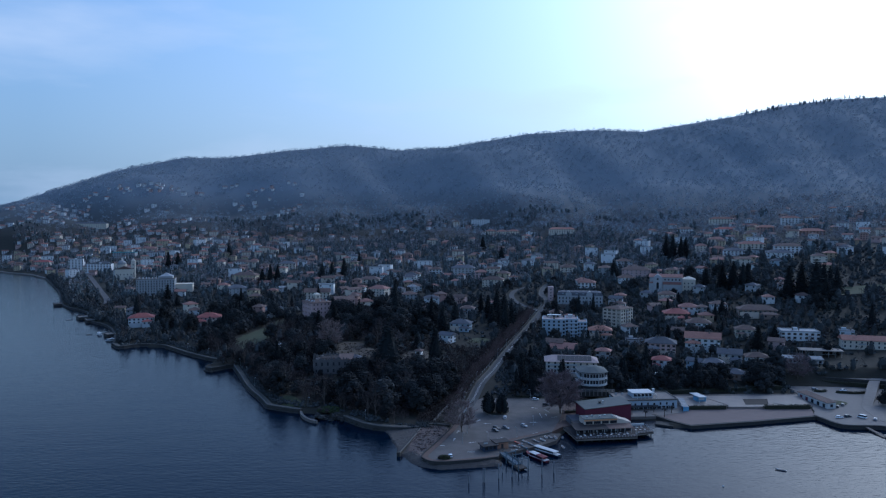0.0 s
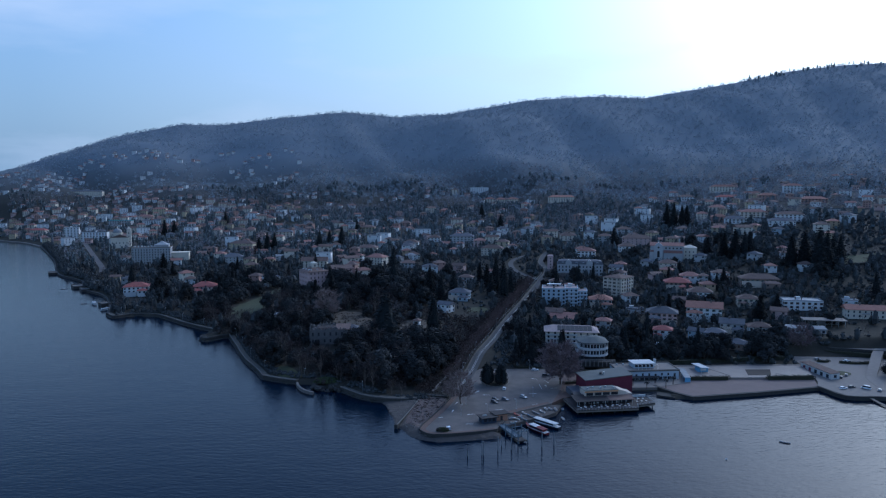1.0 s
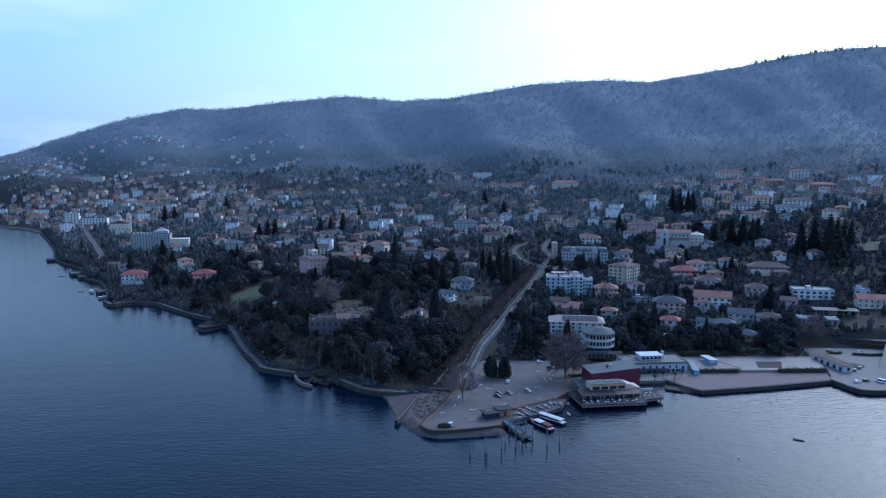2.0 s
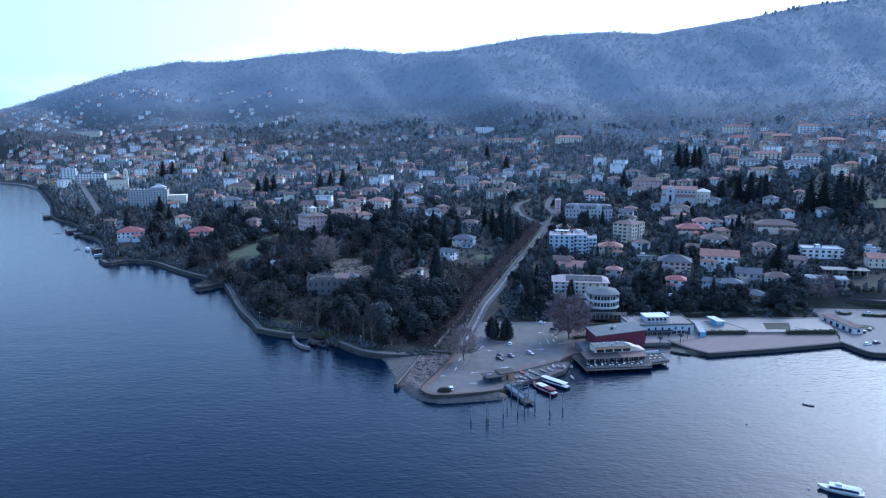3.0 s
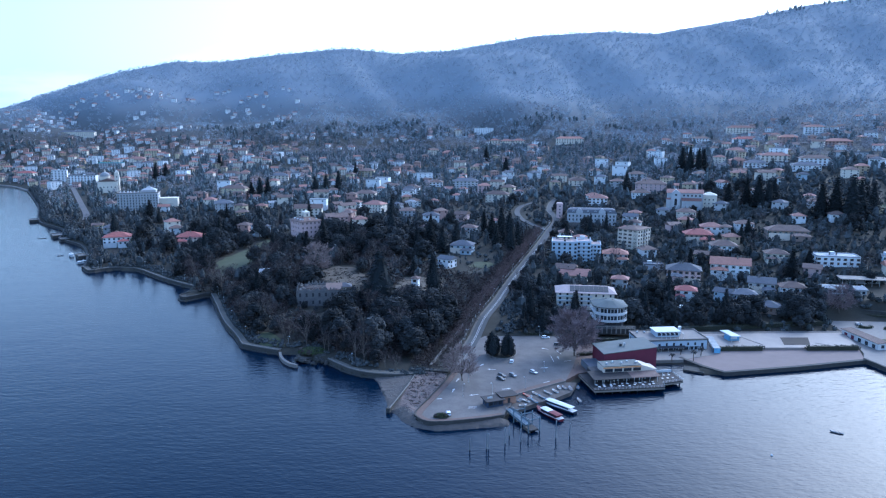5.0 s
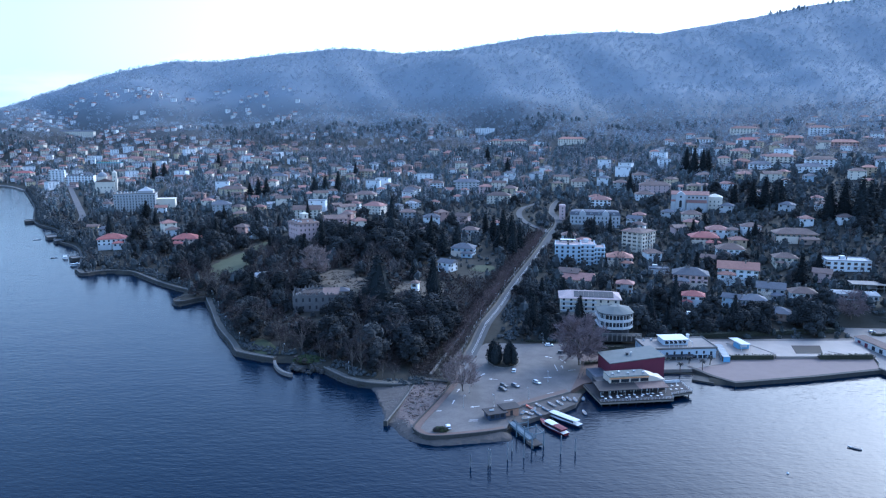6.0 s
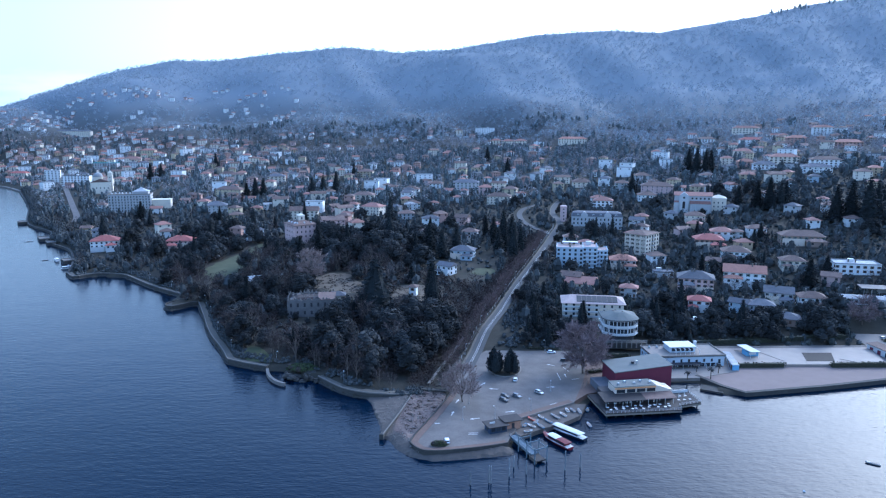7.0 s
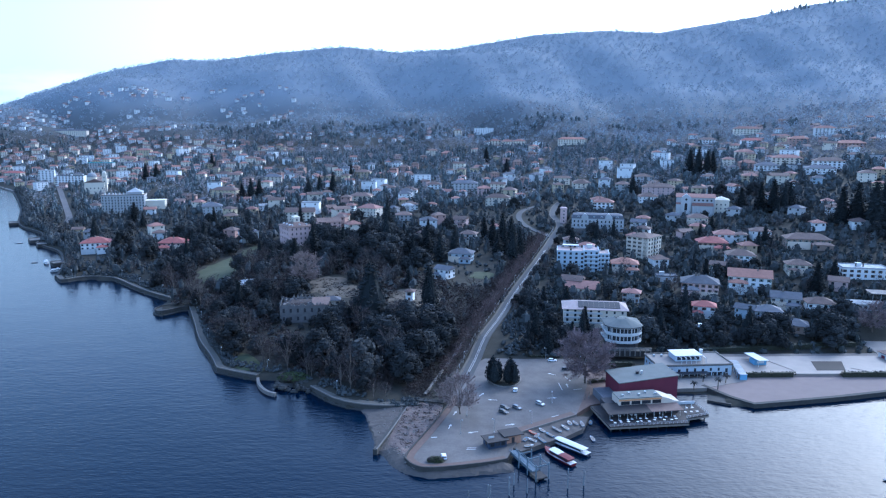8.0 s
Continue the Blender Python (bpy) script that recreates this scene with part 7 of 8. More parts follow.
def evergreen_proto(h, r, seed):
    """Broadleaf evergreen: limbs that carry several uneven lobes of leaves, with gaps."""
    rng = random.Random(seed)
    trunk, crown = Geo(), Geo()
    fork = h * rng.uniform(0.2, 0.3)
    trunk.tube((0, 0, -1), (0, 0, fork), h * 0.026, h * 0.018, 7)
    for i in range(15):
        a, f = 2.4 * i + rng.uniform(-0.4, 0.4), (i + rng.random()) / 15
        out = r * rng.uniform(0.45, 0.8) * math.sqrt(max(0.05, 1.02 - f ** 1.8))
        c = Vector((math.cos(a) * out, math.sin(a) * out, h * (0.24 + 0.62 * f)))
        limb(trunk, (0, 0, fork), c, 0.16, 0.05, 4)
        size = r * rng.uniform(0.30, 0.46)
        core(crown, c, size * 0.86, size * 0.78, rng)
        for _ in range(27):
            d = Vector((rng.gauss(0, 1), rng.gauss(0, 1), rng.gauss(0.25, 0.85))).normalized()
            tuft(crown, c + d * size * rng.uniform(0.8, 1.12), d, 0.40 + 0.009 * h, 3, 0.45, rng)
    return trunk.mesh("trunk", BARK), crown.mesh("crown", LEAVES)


def bare_proto(h, r, seed, fine=1.0, low=0.15, boughs=44, twigs=None, middle=0.56, sag=-0.55):
    """Leafless winter tree: limbs that rise from low down and spread, then boughs, branches and thin twigs that fill a dome."""
    rng = random.Random(seed)
    trunk, crown = Geo(), Geo()
    fork = Vector((rng.uniform(-0.02, 0.02) * h, rng.uniform(-0.02, 0.02) * h, h * low))
    trunk.tube((0, 0, -0.6), fork, h * 0.021, h * 0.016, 7)

    def dome(turn, rise, q):
        return Vector((r * q * math.cos(rise) * math.cos(turn), r * q * math.cos(rise) * math.sin(turn), h * (middle + (0.99 - middle) * q * math.sin(rise))))

    mains = []
    for i in range(8):
        tip = dome(2.4 * i + rng.uniform(-0.3, 0.3), (1.45, 0.9, 0.5, 0.15, 0.75, 0.3, 0.0, 1.1)[i], rng.uniform(0.75, 0.9))
        line = []
        for j in range(6):
            f = j / 5
            d = tip - fork
            line.append(fork + Vector((d.x * f ** 1.35, d.y * f ** 1.35, d.z * f ** 0.85)) + Vector((rng.gauss(0, 0.012), rng.gauss(0, 0.012), 0)) * h * (j > 0))
        for j in range(5):
            trunk.tube(line[j], line[j + 1], h * 0.011 * (1 - 0.17 * j), h * 0.011 * (0.83 - 0.17 * j), 4)
        mains.append(line)
    for _ in range(boughs):
        tip = dome(rng.uniform(0, 6.283), math.asin(rng.uniform(sag, 1.0)), rng.uniform(0.62, 1.02))
        near = min((p for line in mains for p in line[1:5] if p.z < tip.z - 0.04 * h), key=lambda p: (p - tip).length, default=mains[0][1])
        span = tip - near
        mid = near + span * 0.5 + Vector((0, 0, 0.06 * span.length))
        crown.tube(near, mid, h * 0.0042, h * 0.003, 3).tube(mid, tip, h * 0.003, h * 0.0014, 3)
        for _ in range(4):
            a = near + span * rng.uniform(0.3, 0.95)
            way = (span.normalized() + Vector((rng.gauss(0, 0.55), rng.gauss(0, 0.55), rng.gauss(0.25, 0.4)))).normalized()
            long = h * rng.uniform(0.08, 0.15)
            crown.tube(a, a + way * long, h * 0.0022, h * 0.0008, 3)
            for _ in range(int(9 * fine)):
                w = (way + Vector((rng.gauss(0, 0.6), rng.gauss(0, 0.6), rng.gauss(0.15, 0.5)))).normalized()
                s = a + way * long * rng.uniform(0.15, 1.0)
                side = w.cross(Vector((rng.uniform(-1, 1), rng.uniform(-1, 1), 1))).normalized() * (0.0034 * h)
                crown.face([s - side, s + side, s + w * h * rng.uniform(0.05, 0.10)])
    return trunk.mesh("trunk", BARK), crown.mesh("crown", twigs or TWIGS)


GIANT = conifer_proto(33, 9.5, 77)
CONIFERS = [conifer_proto(24, 6.0, 1), conifer_proto(20, 4.6, 2), conifer_proto(17, 6.5, 3, 0.08), conifer_proto(28, 6.2, 4)]
CYPRESSES = [cypress_proto(15, 1.7, 5), cypress_proto(12, 1.9, 6)]
EVERGREENS = [evergreen_proto(12, 6.0, 7), evergreen_proto(15, 7.5, 8), evergreen_proto(9, 5.0, 9)]
BARES = [bare_proto(15, 5.6, 11, 0.7, boughs=28), bare_proto(13, 5.4, 12, 0.7, 0.2, boughs=26), bare_proto(18, 5.6, 13, 0.7, boughs=30)]
TREE_WORDS = {"conifer_tree": ("tall dark green conifer with drooping boughs", CONIFERS), "cypress_tree": ("slim dark columnar cypress in a garden", CYPRESSES),
              "evergreen_tree": ("dense dark broadleaf evergreen tree", EVERGREENS), "bare_tree": ("leafless winter tree with fine brown twigs", BARES)}
PLANTED = {}


def tree(kind, x, y, scale=1.0, pick=None, label="", z=None, wide=1.0):
    words, protos = TREE_WORDS[kind]
    PLANTED[kind] = PLANTED.get(kind, 0) + 1
    trunk, crown = protos[pick if pick is not None else rnd.randrange(len(protos))]
    ob = thing(kind, pose(x, y, land(x, y) if z is None else z, 0, 0, rnd.uniform(0, 360)) @ Matrix.Diagonal((wide * scale * rnd.uniform(0.88, 1.12), wide * scale * rnd.uniform(0.88, 1.12), scale, 1)), label or words, "tree", kind.replace("_", " ") + "s of the shore and park")
    part("trunk", trunk, None, ob)
    part("crown", crown, None, ob)
    return ob


def thicket(name, spots, material, label, blades=14, kind_tall=1.0, blade=0.34, slim=0.6, lump=False, upright=1.0):
    """Far or uncountable growth: each plant a ragged bunch of upright blades, all in one mesh."""
    rng = np.random.default_rng(len(spots) + 5)
    s = np.array(spots, float)
    n = len(s)
    base = np.repeat(s, blades, 0)
    r, h = base[:, 3], base[:, 4] * kind_tall
    a, f, q = rng.uniform(0, 2 * np.pi, n * blades), rng.uniform(0.12, 1, n * blades), np.sqrt(rng.uniform(0, 1, n * blades))
    wide = q * r * np.sqrt(np.clip(1.05 - (2 * f - 0.95) ** 2, 0.05, 1))
    c = np.stack([base[:, 0] + np.cos(a) * wide, base[:, 1] + np.sin(a) * wide, base[:, 2] + f * h], 1)
    d1 = rng.normal(0, 1, (n * blades, 3))
    d1[:, 2] = np.abs(d1[:, 2]) * 0.9
    d1 /= np.linalg.norm(d1, axis=1, keepdims=True)
    d2 = np.cross(d1, rng.normal(0, 1, (n * blades, 3)))
    d2 /= np.linalg.norm(d2, axis=1, keepdims=True)
    d1[:, 2] *= upright
    d2[:, 2] *= upright
    size = (r * blade + h * 0.06)[:, None] * rng.uniform(0.6, 1.3, (n * blades, 1))
    v = np.stack([c - d1 * size, c - d2 * size * slim, c + d1 * size * 1.15, c + d2 * size * slim], 1).reshape(-1, 3)
    if lump:
        turn = rng.uniform(0, 6.283, (n, 1))
        angle = turn + np.arange(5) * 1.2566
        rows = []
        for level, wide in ((0.05, 0.55), (0.45, 0.85), (0.8, 0.5)):
            q = s[:, 3:4] * wide * rng.uniform(0.7, 1.2, (n, 5))
            rows.append(np.stack([s[:, 0:1] + np.cos(angle) * q, s[:, 1:2] + np.sin(angle) * q, s[:, 2:3] + s[:, 4:5] * level * rng.uniform(0.9, 1.1, (n, 5))], 2))
        quads = [np.stack([rows[j][:, i], rows[j][:, (i + 1) % 5], rows[j + 1][:, (i + 1) % 5], rows[j + 1][:, i]], 1) for j in (0, 1) for i in range(5)]
        crest = np.stack([s[:, 0], s[:, 1], s[:, 2] + s[:, 4] * rng.uniform(0.9, 1.05, n)], 1)
        quads += [np.stack([rows[2][:, i], rows[2][:, (i + 1) % 5], (rows[2][:, (i + 1) % 5] + crest) / 2, crest], 1) for i in range(5)]
        v = np.concatenate([v, *[q.reshape(-1, 3) for q in quads]])
    f4 = np.arange(len(v)).reshape(-1, 4)
    me = bpy.data.meshes.new(name)
    me.vertices.add(len(v))
    me.vertices.foreach_set("co", v.ravel())
    me.loops.add(len(v))
    me.loops.foreach_set("vertex_index", f4.ravel())
    me.polygons.add(len(f4))
    me.polygons.foreach_set("loop_start", np.arange(0, len(v), 4))
    me.materials.append(material)
    me.update(calc_edges=True)
    return tagged(new(name, me), label, "vegetation", kind="stuff")


# ---- planting ----
ROAD_KEEP = [(p.x, p.y) for p in ROAD] + [(p.x, p.y) for p in BEND] + [(p.x, p.y) for p in STREAM] + [(p.x, p.y) for p in WEST_ROAD]
TAKEN += [(p.x, p.y, 8) for p in WEST_ROAD[6:]]
CLEAR = [[(-227, 604), (-214, 578), (-200, 548), (-189, 552), (-188, 575), (-190, 600), (-194, 640), (-196, 698), (-216, 706), (-218, 665), (-224, 630)], [(-62, 510), (-46, 506), (-33, 514), (-29, 541), (-44, 554), (-63, 550)], [(-128, 414), (-116, 407), (-107, 405), (-112, 416), (-125, 428)], [(-127, 553), (-118, 540), (-112, 505), (-86, 505), (-86, 529), (-84, 555), (-94, 565), (-103, 582), (-116, 588), (-125, 573)],
         [(-32, 312), (-18, 380), (-14, 436), (56, 438), (76, 446), (122, 448), (204, 456), (204, 488), (310, 492), (310, 330), (-32, 300)], [(-13, 575), (2, 570), (5, 601), (-10, 607)],
         [(360, 720), (420, 730), (430, 760), (370, 752)], [(214, 500), (320, 500), (320, 530), (214, 530)]]


def open_ground(px, py, gap=0.0):
    if shore_distance(px, py) < 5 or not free_of(px, py, gap):
        return False
    if any((px - a) ** 2 + (py - b) ** 2 < 60 for a, b in ROAD_KEEP):
        return False
    return not any(inside(px, py, c) for c in CLEAR)


VIEWS = [[(-50, 540), (-6, 540), (0, 590), (-8, 642), (-34, 644), (-47, 600)], [(-95, 482), (-18, 484), (-14, 545), (-90, 545)], [(-125, 432), (-87, 432), (-87, 486), (-125, 486)]]


def in_view(px, py):
    return any(inside(px, py, v) for v in VIEWS)


def scatter(kind, count, x0, x1, y0, y1, low, high, gap=1.0, keep=None):
    tries = 0
    while count and tries < 4000:
        tries += 1
        px, py = rnd.uniform(x0, x1), rnd.uniform(y0, y1)
        if open_ground(px, py, gap) and not in_view(px, py) and (keep is None or keep(px, py)):
            tree(kind, px, py, rnd.uniform(low, high))
            TAKEN.append((px, py, 2.2))
            count -= 1


PARK = [(-190, 506), (-160, 470), (-130, 425), (-60, 386), (-30, 384), (-16, 440), (0, 540), (-20, 560), (-60, 600), (-60, 660), (-150, 760), (-260, 720), (-290, 640), (-250, 580)]
in_park = lambda a, b: inside(a, b, PARK)
CONIFERS.append(GIANT)
tree("conifer_tree", -66, 474, 1.15, 4, "huge dark conifer towering over the park", wide=1.7)
TAKEN.append((-66, 478, 8))
tree("conifer_tree", -36, 506, 0.9, 4, "huge spreading dark cedar in the park")
TAKEN.append((-36, 506, 7))
for x, y, s in ((-121, 474, 0.42), (-113, 470, 0.5), (-98, 469, 0.55), (-91, 473, 0.62), (-104, 464, 0.4)):
    tree("evergreen_tree", x, y, s, label="small dark evergreen crowding the ruined villa")
for x, y, h in ((-312, 997, 31), (-303, 1004, 29), (-320, 985, 26), (-406, 868, 23), (-212, 1040, 31), (-227, 1026, 28), (-240, 1017, 26), (-218, 1202, 24), (-104, 808, 28), (20, 689, 28), (13, 713, 29), (4, 700, 24), (174, 951, 25),
                (272, 1065, 36), (275, 1037, 40), (284, 1028, 36), (294, 1040, 32), (266, 793, 29), (274, 783, 32), (284, 782, 28), (292, 790, 26), (306, 716, 34), (316, 711, 38), (326, 702, 42), (335, 706, 38), (213, 549, 22), (29, 1223, 25), (-4, 1370, 28), (-523, 1399, 30), (-604, 1299, 30), (-590, 1310, 26),
                (-330, 690, 20), (-150, 620, 22), (-140, 640, 24), (-50, 660, 26), (-38, 640, 24), (8, 660, 22), (-28, 670, 20), (350, 725, 30), (362, 735, 28), (250, 800, 24)):
    pick = 3 if h > 27 else 0
    tree("conifer_tree", x, y, h / (28, 24)[pick == 0], pick, wide=1.4)
    TAKEN.append((x, y, 4))
for x, y, s in ((-78, 470, 0.7), (-34, 498, 0.9), (-88, 690, 1.0), (-120, 660, 0.95), (-104, 668, 0.9), (-60, 640, 0.9), (-175, 640, 0.8), (20, 640, 0.9), (26, 655, 1.0), (14, 668, 0.95)):
    tree("conifer_tree", x, y, s)
    TAKEN.append((x, y, 3))
for i in range(46, len(QUAY) - 3, 2):
    a, b = QUAY[i - 1], QUAY[i + 1]
    side = Vector((-(b.y - a.y), b.x - a.x, 0)).normalized() * rnd.uniform(6.5, 13)
    q = QUAY[i] + side
    if free_of(q.x, q.y, 0.5) and not any(inside(q.x, q.y, c) for c in CLEAR):
        tree(("bare_tree", "evergreen_tree", "bare_tree")[i // 2 % 3], q.x, q.y, rnd.uniform(0.55, 0.85))
        TAKEN.append((q.x, q.y, 2.0))
scatter("evergreen_tree", 46, -170, -52, 590, 730, 1.1, 1.6, 0.5, lambda a, b: b > 600 - 0.2 * a)
scatter("evergreen_tree", 26, -370, -215, 585, 760, 0.9, 1.4, 0.5)
scatter("evergreen_tree", 92, -260, 0, 388, 720, 0.8, 1.25, 0.1, in_park)
scatter("bare_tree", 78, -240, 0, 388, 640, 0.8, 1.2, 0.0, in_park)
scatter("conifer_tree", 14, -260, 0, 410, 720, 0.55, 0.95, 0.5, in_park)
scatter("bare_tree", 10, -150, -22, 388, 470, 0.8, 1.1, 0.0, in_park)
scatter("evergreen_tree", 36, -150, -22, 388, 480, 0.9, 1.35, 0.0, in_park)
scatter("evergreen_tree", 26, 84, 202, 457, 492, 0.75, 1.05, 0.3)
scatter("conifer_tree", 9, 84, 202, 458, 492, 0.5, 0.75, 0.5)
scatter("evergreen_tree", 26, 16, 60, 440, 545, 0.4, 0.8, 0.1)
scatter("cypress_tree", 7, 18, 40, 442, 500, 0.6, 0.9, 0.1)
scatter("conifer_tree", 8, 24, 60, 440, 560, 0.6, 0.85, 0.3)
scatter("evergreen_tree", 50, -420, 330, 440, 900, 0.6, 1.15, 0.5)
scatter("bare_tree", 75, -520, 330, 440, 900, 0.5, 0.9, 0.6)
scatter("conifer_tree", 26, -420, 360, 450, 850, 0.5, 0.95, 0.6)
scatter("cypress_tree", 10, -300, 300, 440, 800, 0.7, 1.2)

# Undergrowth and far woods, each one mass.
prng = random.Random(21)


def spots(count, x0, x1, y0, y1, r0, r1, h0, h1, keep, gap=0.0):
    out, tries = [], 0
    while len(out) < count and tries < count * 6:
        tries += 1
        px, py = prng.uniform(x0, x1), prng.uniform(y0, y1)
        if abs(px) < py * 0.92 and keep(px, py):
            out.append((px, py, land(px, py), prng.uniform(r0, r1), prng.uniform(h0, h1)))
    return out


thicket("undergrowth", spots(3000, -250, 0, 385, 700, 1.3, 2.8, 2.0, 6.0, lambda a, b: in_park(a, b) and open_ground(a, b)), SCRUB, "brown leafless undergrowth below the park trees", 22, 1.0, 0.34, 0.2)
dry = [[(-126, 553), (-106, 535), (-91, 530), (-85, 555), (-103, 580), (-116, 586)], [(-62, 512), (-34, 516), (-30, 540), (-44, 552), (-62, 548)]]
thicket("dry_tussocks", spots(420, -128, -28, 510, 588, 0.5, 1.5, 0.3, 1.1, lambda a, b: any(inside(a, b, c) for c in dry) and noise.noise((a / 9, b / 9, 5.0)) > -0.1), SCRUB, "brown tussocks and weeds in the dry grass", 16, 1.0, 0.3, 0.3)
BARES.append(bare_proto(12, 5.2, 57, 1.1, 0.12, 40, REDTWIGS, 0.5, -0.7))
for i in range(4, len(STREAM) - 1):
    q = STREAM[i] + Vector((rnd.uniform(0.5, 4.5), rnd.uniform(-3, 3), 0))
    tree("bare_tree", q.x, q.y, rnd.uniform(0.6, 0.95), len(BARES) - 1, "bare reddish tree growing over the stream")
for i in range(16, len(ROAD) - 8, 3):
    q = ROAD[i] + Vector((rnd.uniform(5.5, 7.5), rnd.uniform(-3, 3), 0))
    if free_of(q.x, q.y, 0.5):
        tree(("bare_tree", "evergreen_tree")[i % 2], q.x, q.y, rnd.uniform(0.45, 0.7))
side = [(p.x + prng.uniform(-10, -1.5), p.y + prng.uniform(-3, 3)) for p in STREAM for _ in range(14)]
thicket("stream_brush", [(a, b, land(a, b), prng.uniform(0.9, 2.0), prng.uniform(1.5, 5.0)) for a, b in side if free_of(a, b, 0.2)], SCRUB, "brown brush between the park and the stream", 30, 1.0, 0.36, 0.15)
bank = [(p.x + prng.uniform(-1, 6), p.y + prng.uniform(-3, 3)) for p in STREAM for _ in range(7)]
thicket("bank_shrubs", [(a, b, land(a, b), prng.uniform(0.8, 1.6), prng.uniform(1.5, 4.5)) for a, b in bank], SCRUB, "reddish brown shrubs along the stream", 34, 1.0, 0.4, 0.1)
thicket("garden_shrubs", spots(4600, -560, 560, 440, 1000, 1.0, 2.3, 1.4, 4.2, lambda a, b: abs(a) < 0.62 * b and open_ground(a, b, 0.3)), PINES, "dark garden shrubs and hedges between houses", 8, 1.0, 0.26, 0.6, True)
town = lambda a, b: shore_distance(a, b) > 12 and free_of(a, b, 1)
thicket("garden_trees", spots(1300, -600, 480, 460, 1050, 2.0, 3.8, 5, 10, lambda a, b: open_ground(a, b, 0.5) and not in_view(a, b)), TWIGS, "leafless garden trees between the nearer houses", 44, 1.0, 0.2, 0.09)
thicket("garden_evergreens", spots(2000, -600, 520, 470, 1050, 2.0, 4.4, 5, 11, lambda a, b: open_ground(a, b, 0.5) and not in_view(a, b)), PINES, "dark evergreens between the nearer houses", 30, 1.0, 0.15, 0.6, True)
thicket("hedge_rows", spots(1500, 30, 340, 445, 820, 1.2, 2.8, 2.0, 5.5, lambda a, b: open_ground(a, b, 0.2)), GARDENS, "dark hedges and small trees of the gardens", 26, 1.0, 0.16, 0.6, True)
shore = [(p.x + prng.uniform(1, 13), p.y + prng.uniform(1, 11)) for p in WESTQUAY for _ in range(9)]
thicket("shore_shrubs", [(a, b, land(a, b), prng.uniform(1.6, 3.4), prng.uniform(3, 8)) for a, b in shore if shore_distance(a, b) > 2.5 and free_of(a, b, 1)], PINES, "dark trees and shrubs along the far lake wall", 30, 1.0, 0.18, 0.5, True)
thicket("roadside_shrubs", spots(600, 8, 58, 438, 560, 0.8, 1.7, 1.0, 3.0, lambda a, b: free_of(a, b, 0.1) and not any(inside(a, b, c) for c in CLEAR) and not any((a - p) ** 2 + (b - q) ** 2 < 22 for p, q in ROAD_KEEP)), PINES, "dark garden shrubs beside the road", 16, 1.0, 0.25, 0.5, True)
edge = [(p.x + prng.uniform(0, 8), p.y + prng.uniform(0, 8)) for p in QUAY for _ in range(7)]
thicket("shore_grass", [(a, b, land(a, b), prng.uniform(0.8, 1.8), prng.uniform(0.8, 2.4)) for a, b in edge if shore_distance(a, b) > 3.6 and free_of(a, b, 0.2)], PINES, "low evergreen shrubs behind the quay walk", 22, 1.0, 0.25, 0.5, True)
thicket("town_bare_trees", spots(2600, -1250, 760, 950, 1700, 2.5, 5, 6, 12, town), HAZED_TWIGS, "leafless garden trees of the far town", 32, 1.0, 0.2, 0.25)
thicket("town_evergreens", spots(2600, -1250, 760, 900, 1550, 2, 4.2, 5, 13, lambda a, b: town(a, b) and land(a, b) < 75), HAZED_PINES, "dark evergreens among far houses", 14, 1.0, 0.2, 0.6, True)
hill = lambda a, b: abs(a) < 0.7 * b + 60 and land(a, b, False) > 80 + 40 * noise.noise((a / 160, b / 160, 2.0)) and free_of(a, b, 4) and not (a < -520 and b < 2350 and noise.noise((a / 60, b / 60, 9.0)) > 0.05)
thicket("hill_woods", spots(16500, -1900, 1950, 1250, 2800, 4.0, 7.5, 6, 11, hill), HAZED_WOODS, "bare winter woods on the hillside, distance haze in their colour", 14, 1.0, 0.24, 0.3, False, 1.2)
thicket("lower_woods", spots(3200, -1500, 1000, 1050, 1950, 3.5, 6.5, 7, 13, lambda a, b: abs(a) < 0.7 * b and 44 + 14 * noise.noise((a / 120, b / 120, 4.0)) < land(a, b, False) < 135 + 45 * noise.noise((a / 150, b / 150, 3.0)) and free_of(a, b, 1)), LOW_HAZED_WOODS, "leafless woods at the foot of the hill, toned for thin haze", 16, 1.0, 0.24, 0.3)
crest_pines = [(u * y, y, land(u * y, y), prng.uniform(2.0, 3.4), prng.uniform(9, 19)) for u, y in [(prng.uniform(0.36, 0.62), prng.uniform(2690, 2748)) for _ in range(70)]]
thicket("crest_pines", crest_pines, HAZED_PINES, "row of pines along the crest of the hill", 14, 1.0, 0.2, 0.6, True)
thicket("hill_pines", spots(900, -1500, 1300, 1150, 2000, 3.0, 5.0, 8, 14, lambda a, b: abs(a) < 0.7 * b and 40 < land(a, b, False) < 120 and free_of(a, b, 1) and noise.noise((a / 130, b / 130, 6.0)) > 0.0), HAZED_PINES, "dark evergreens along the foot of the hill", 14, 1.0, 0.2, 0.6, True)


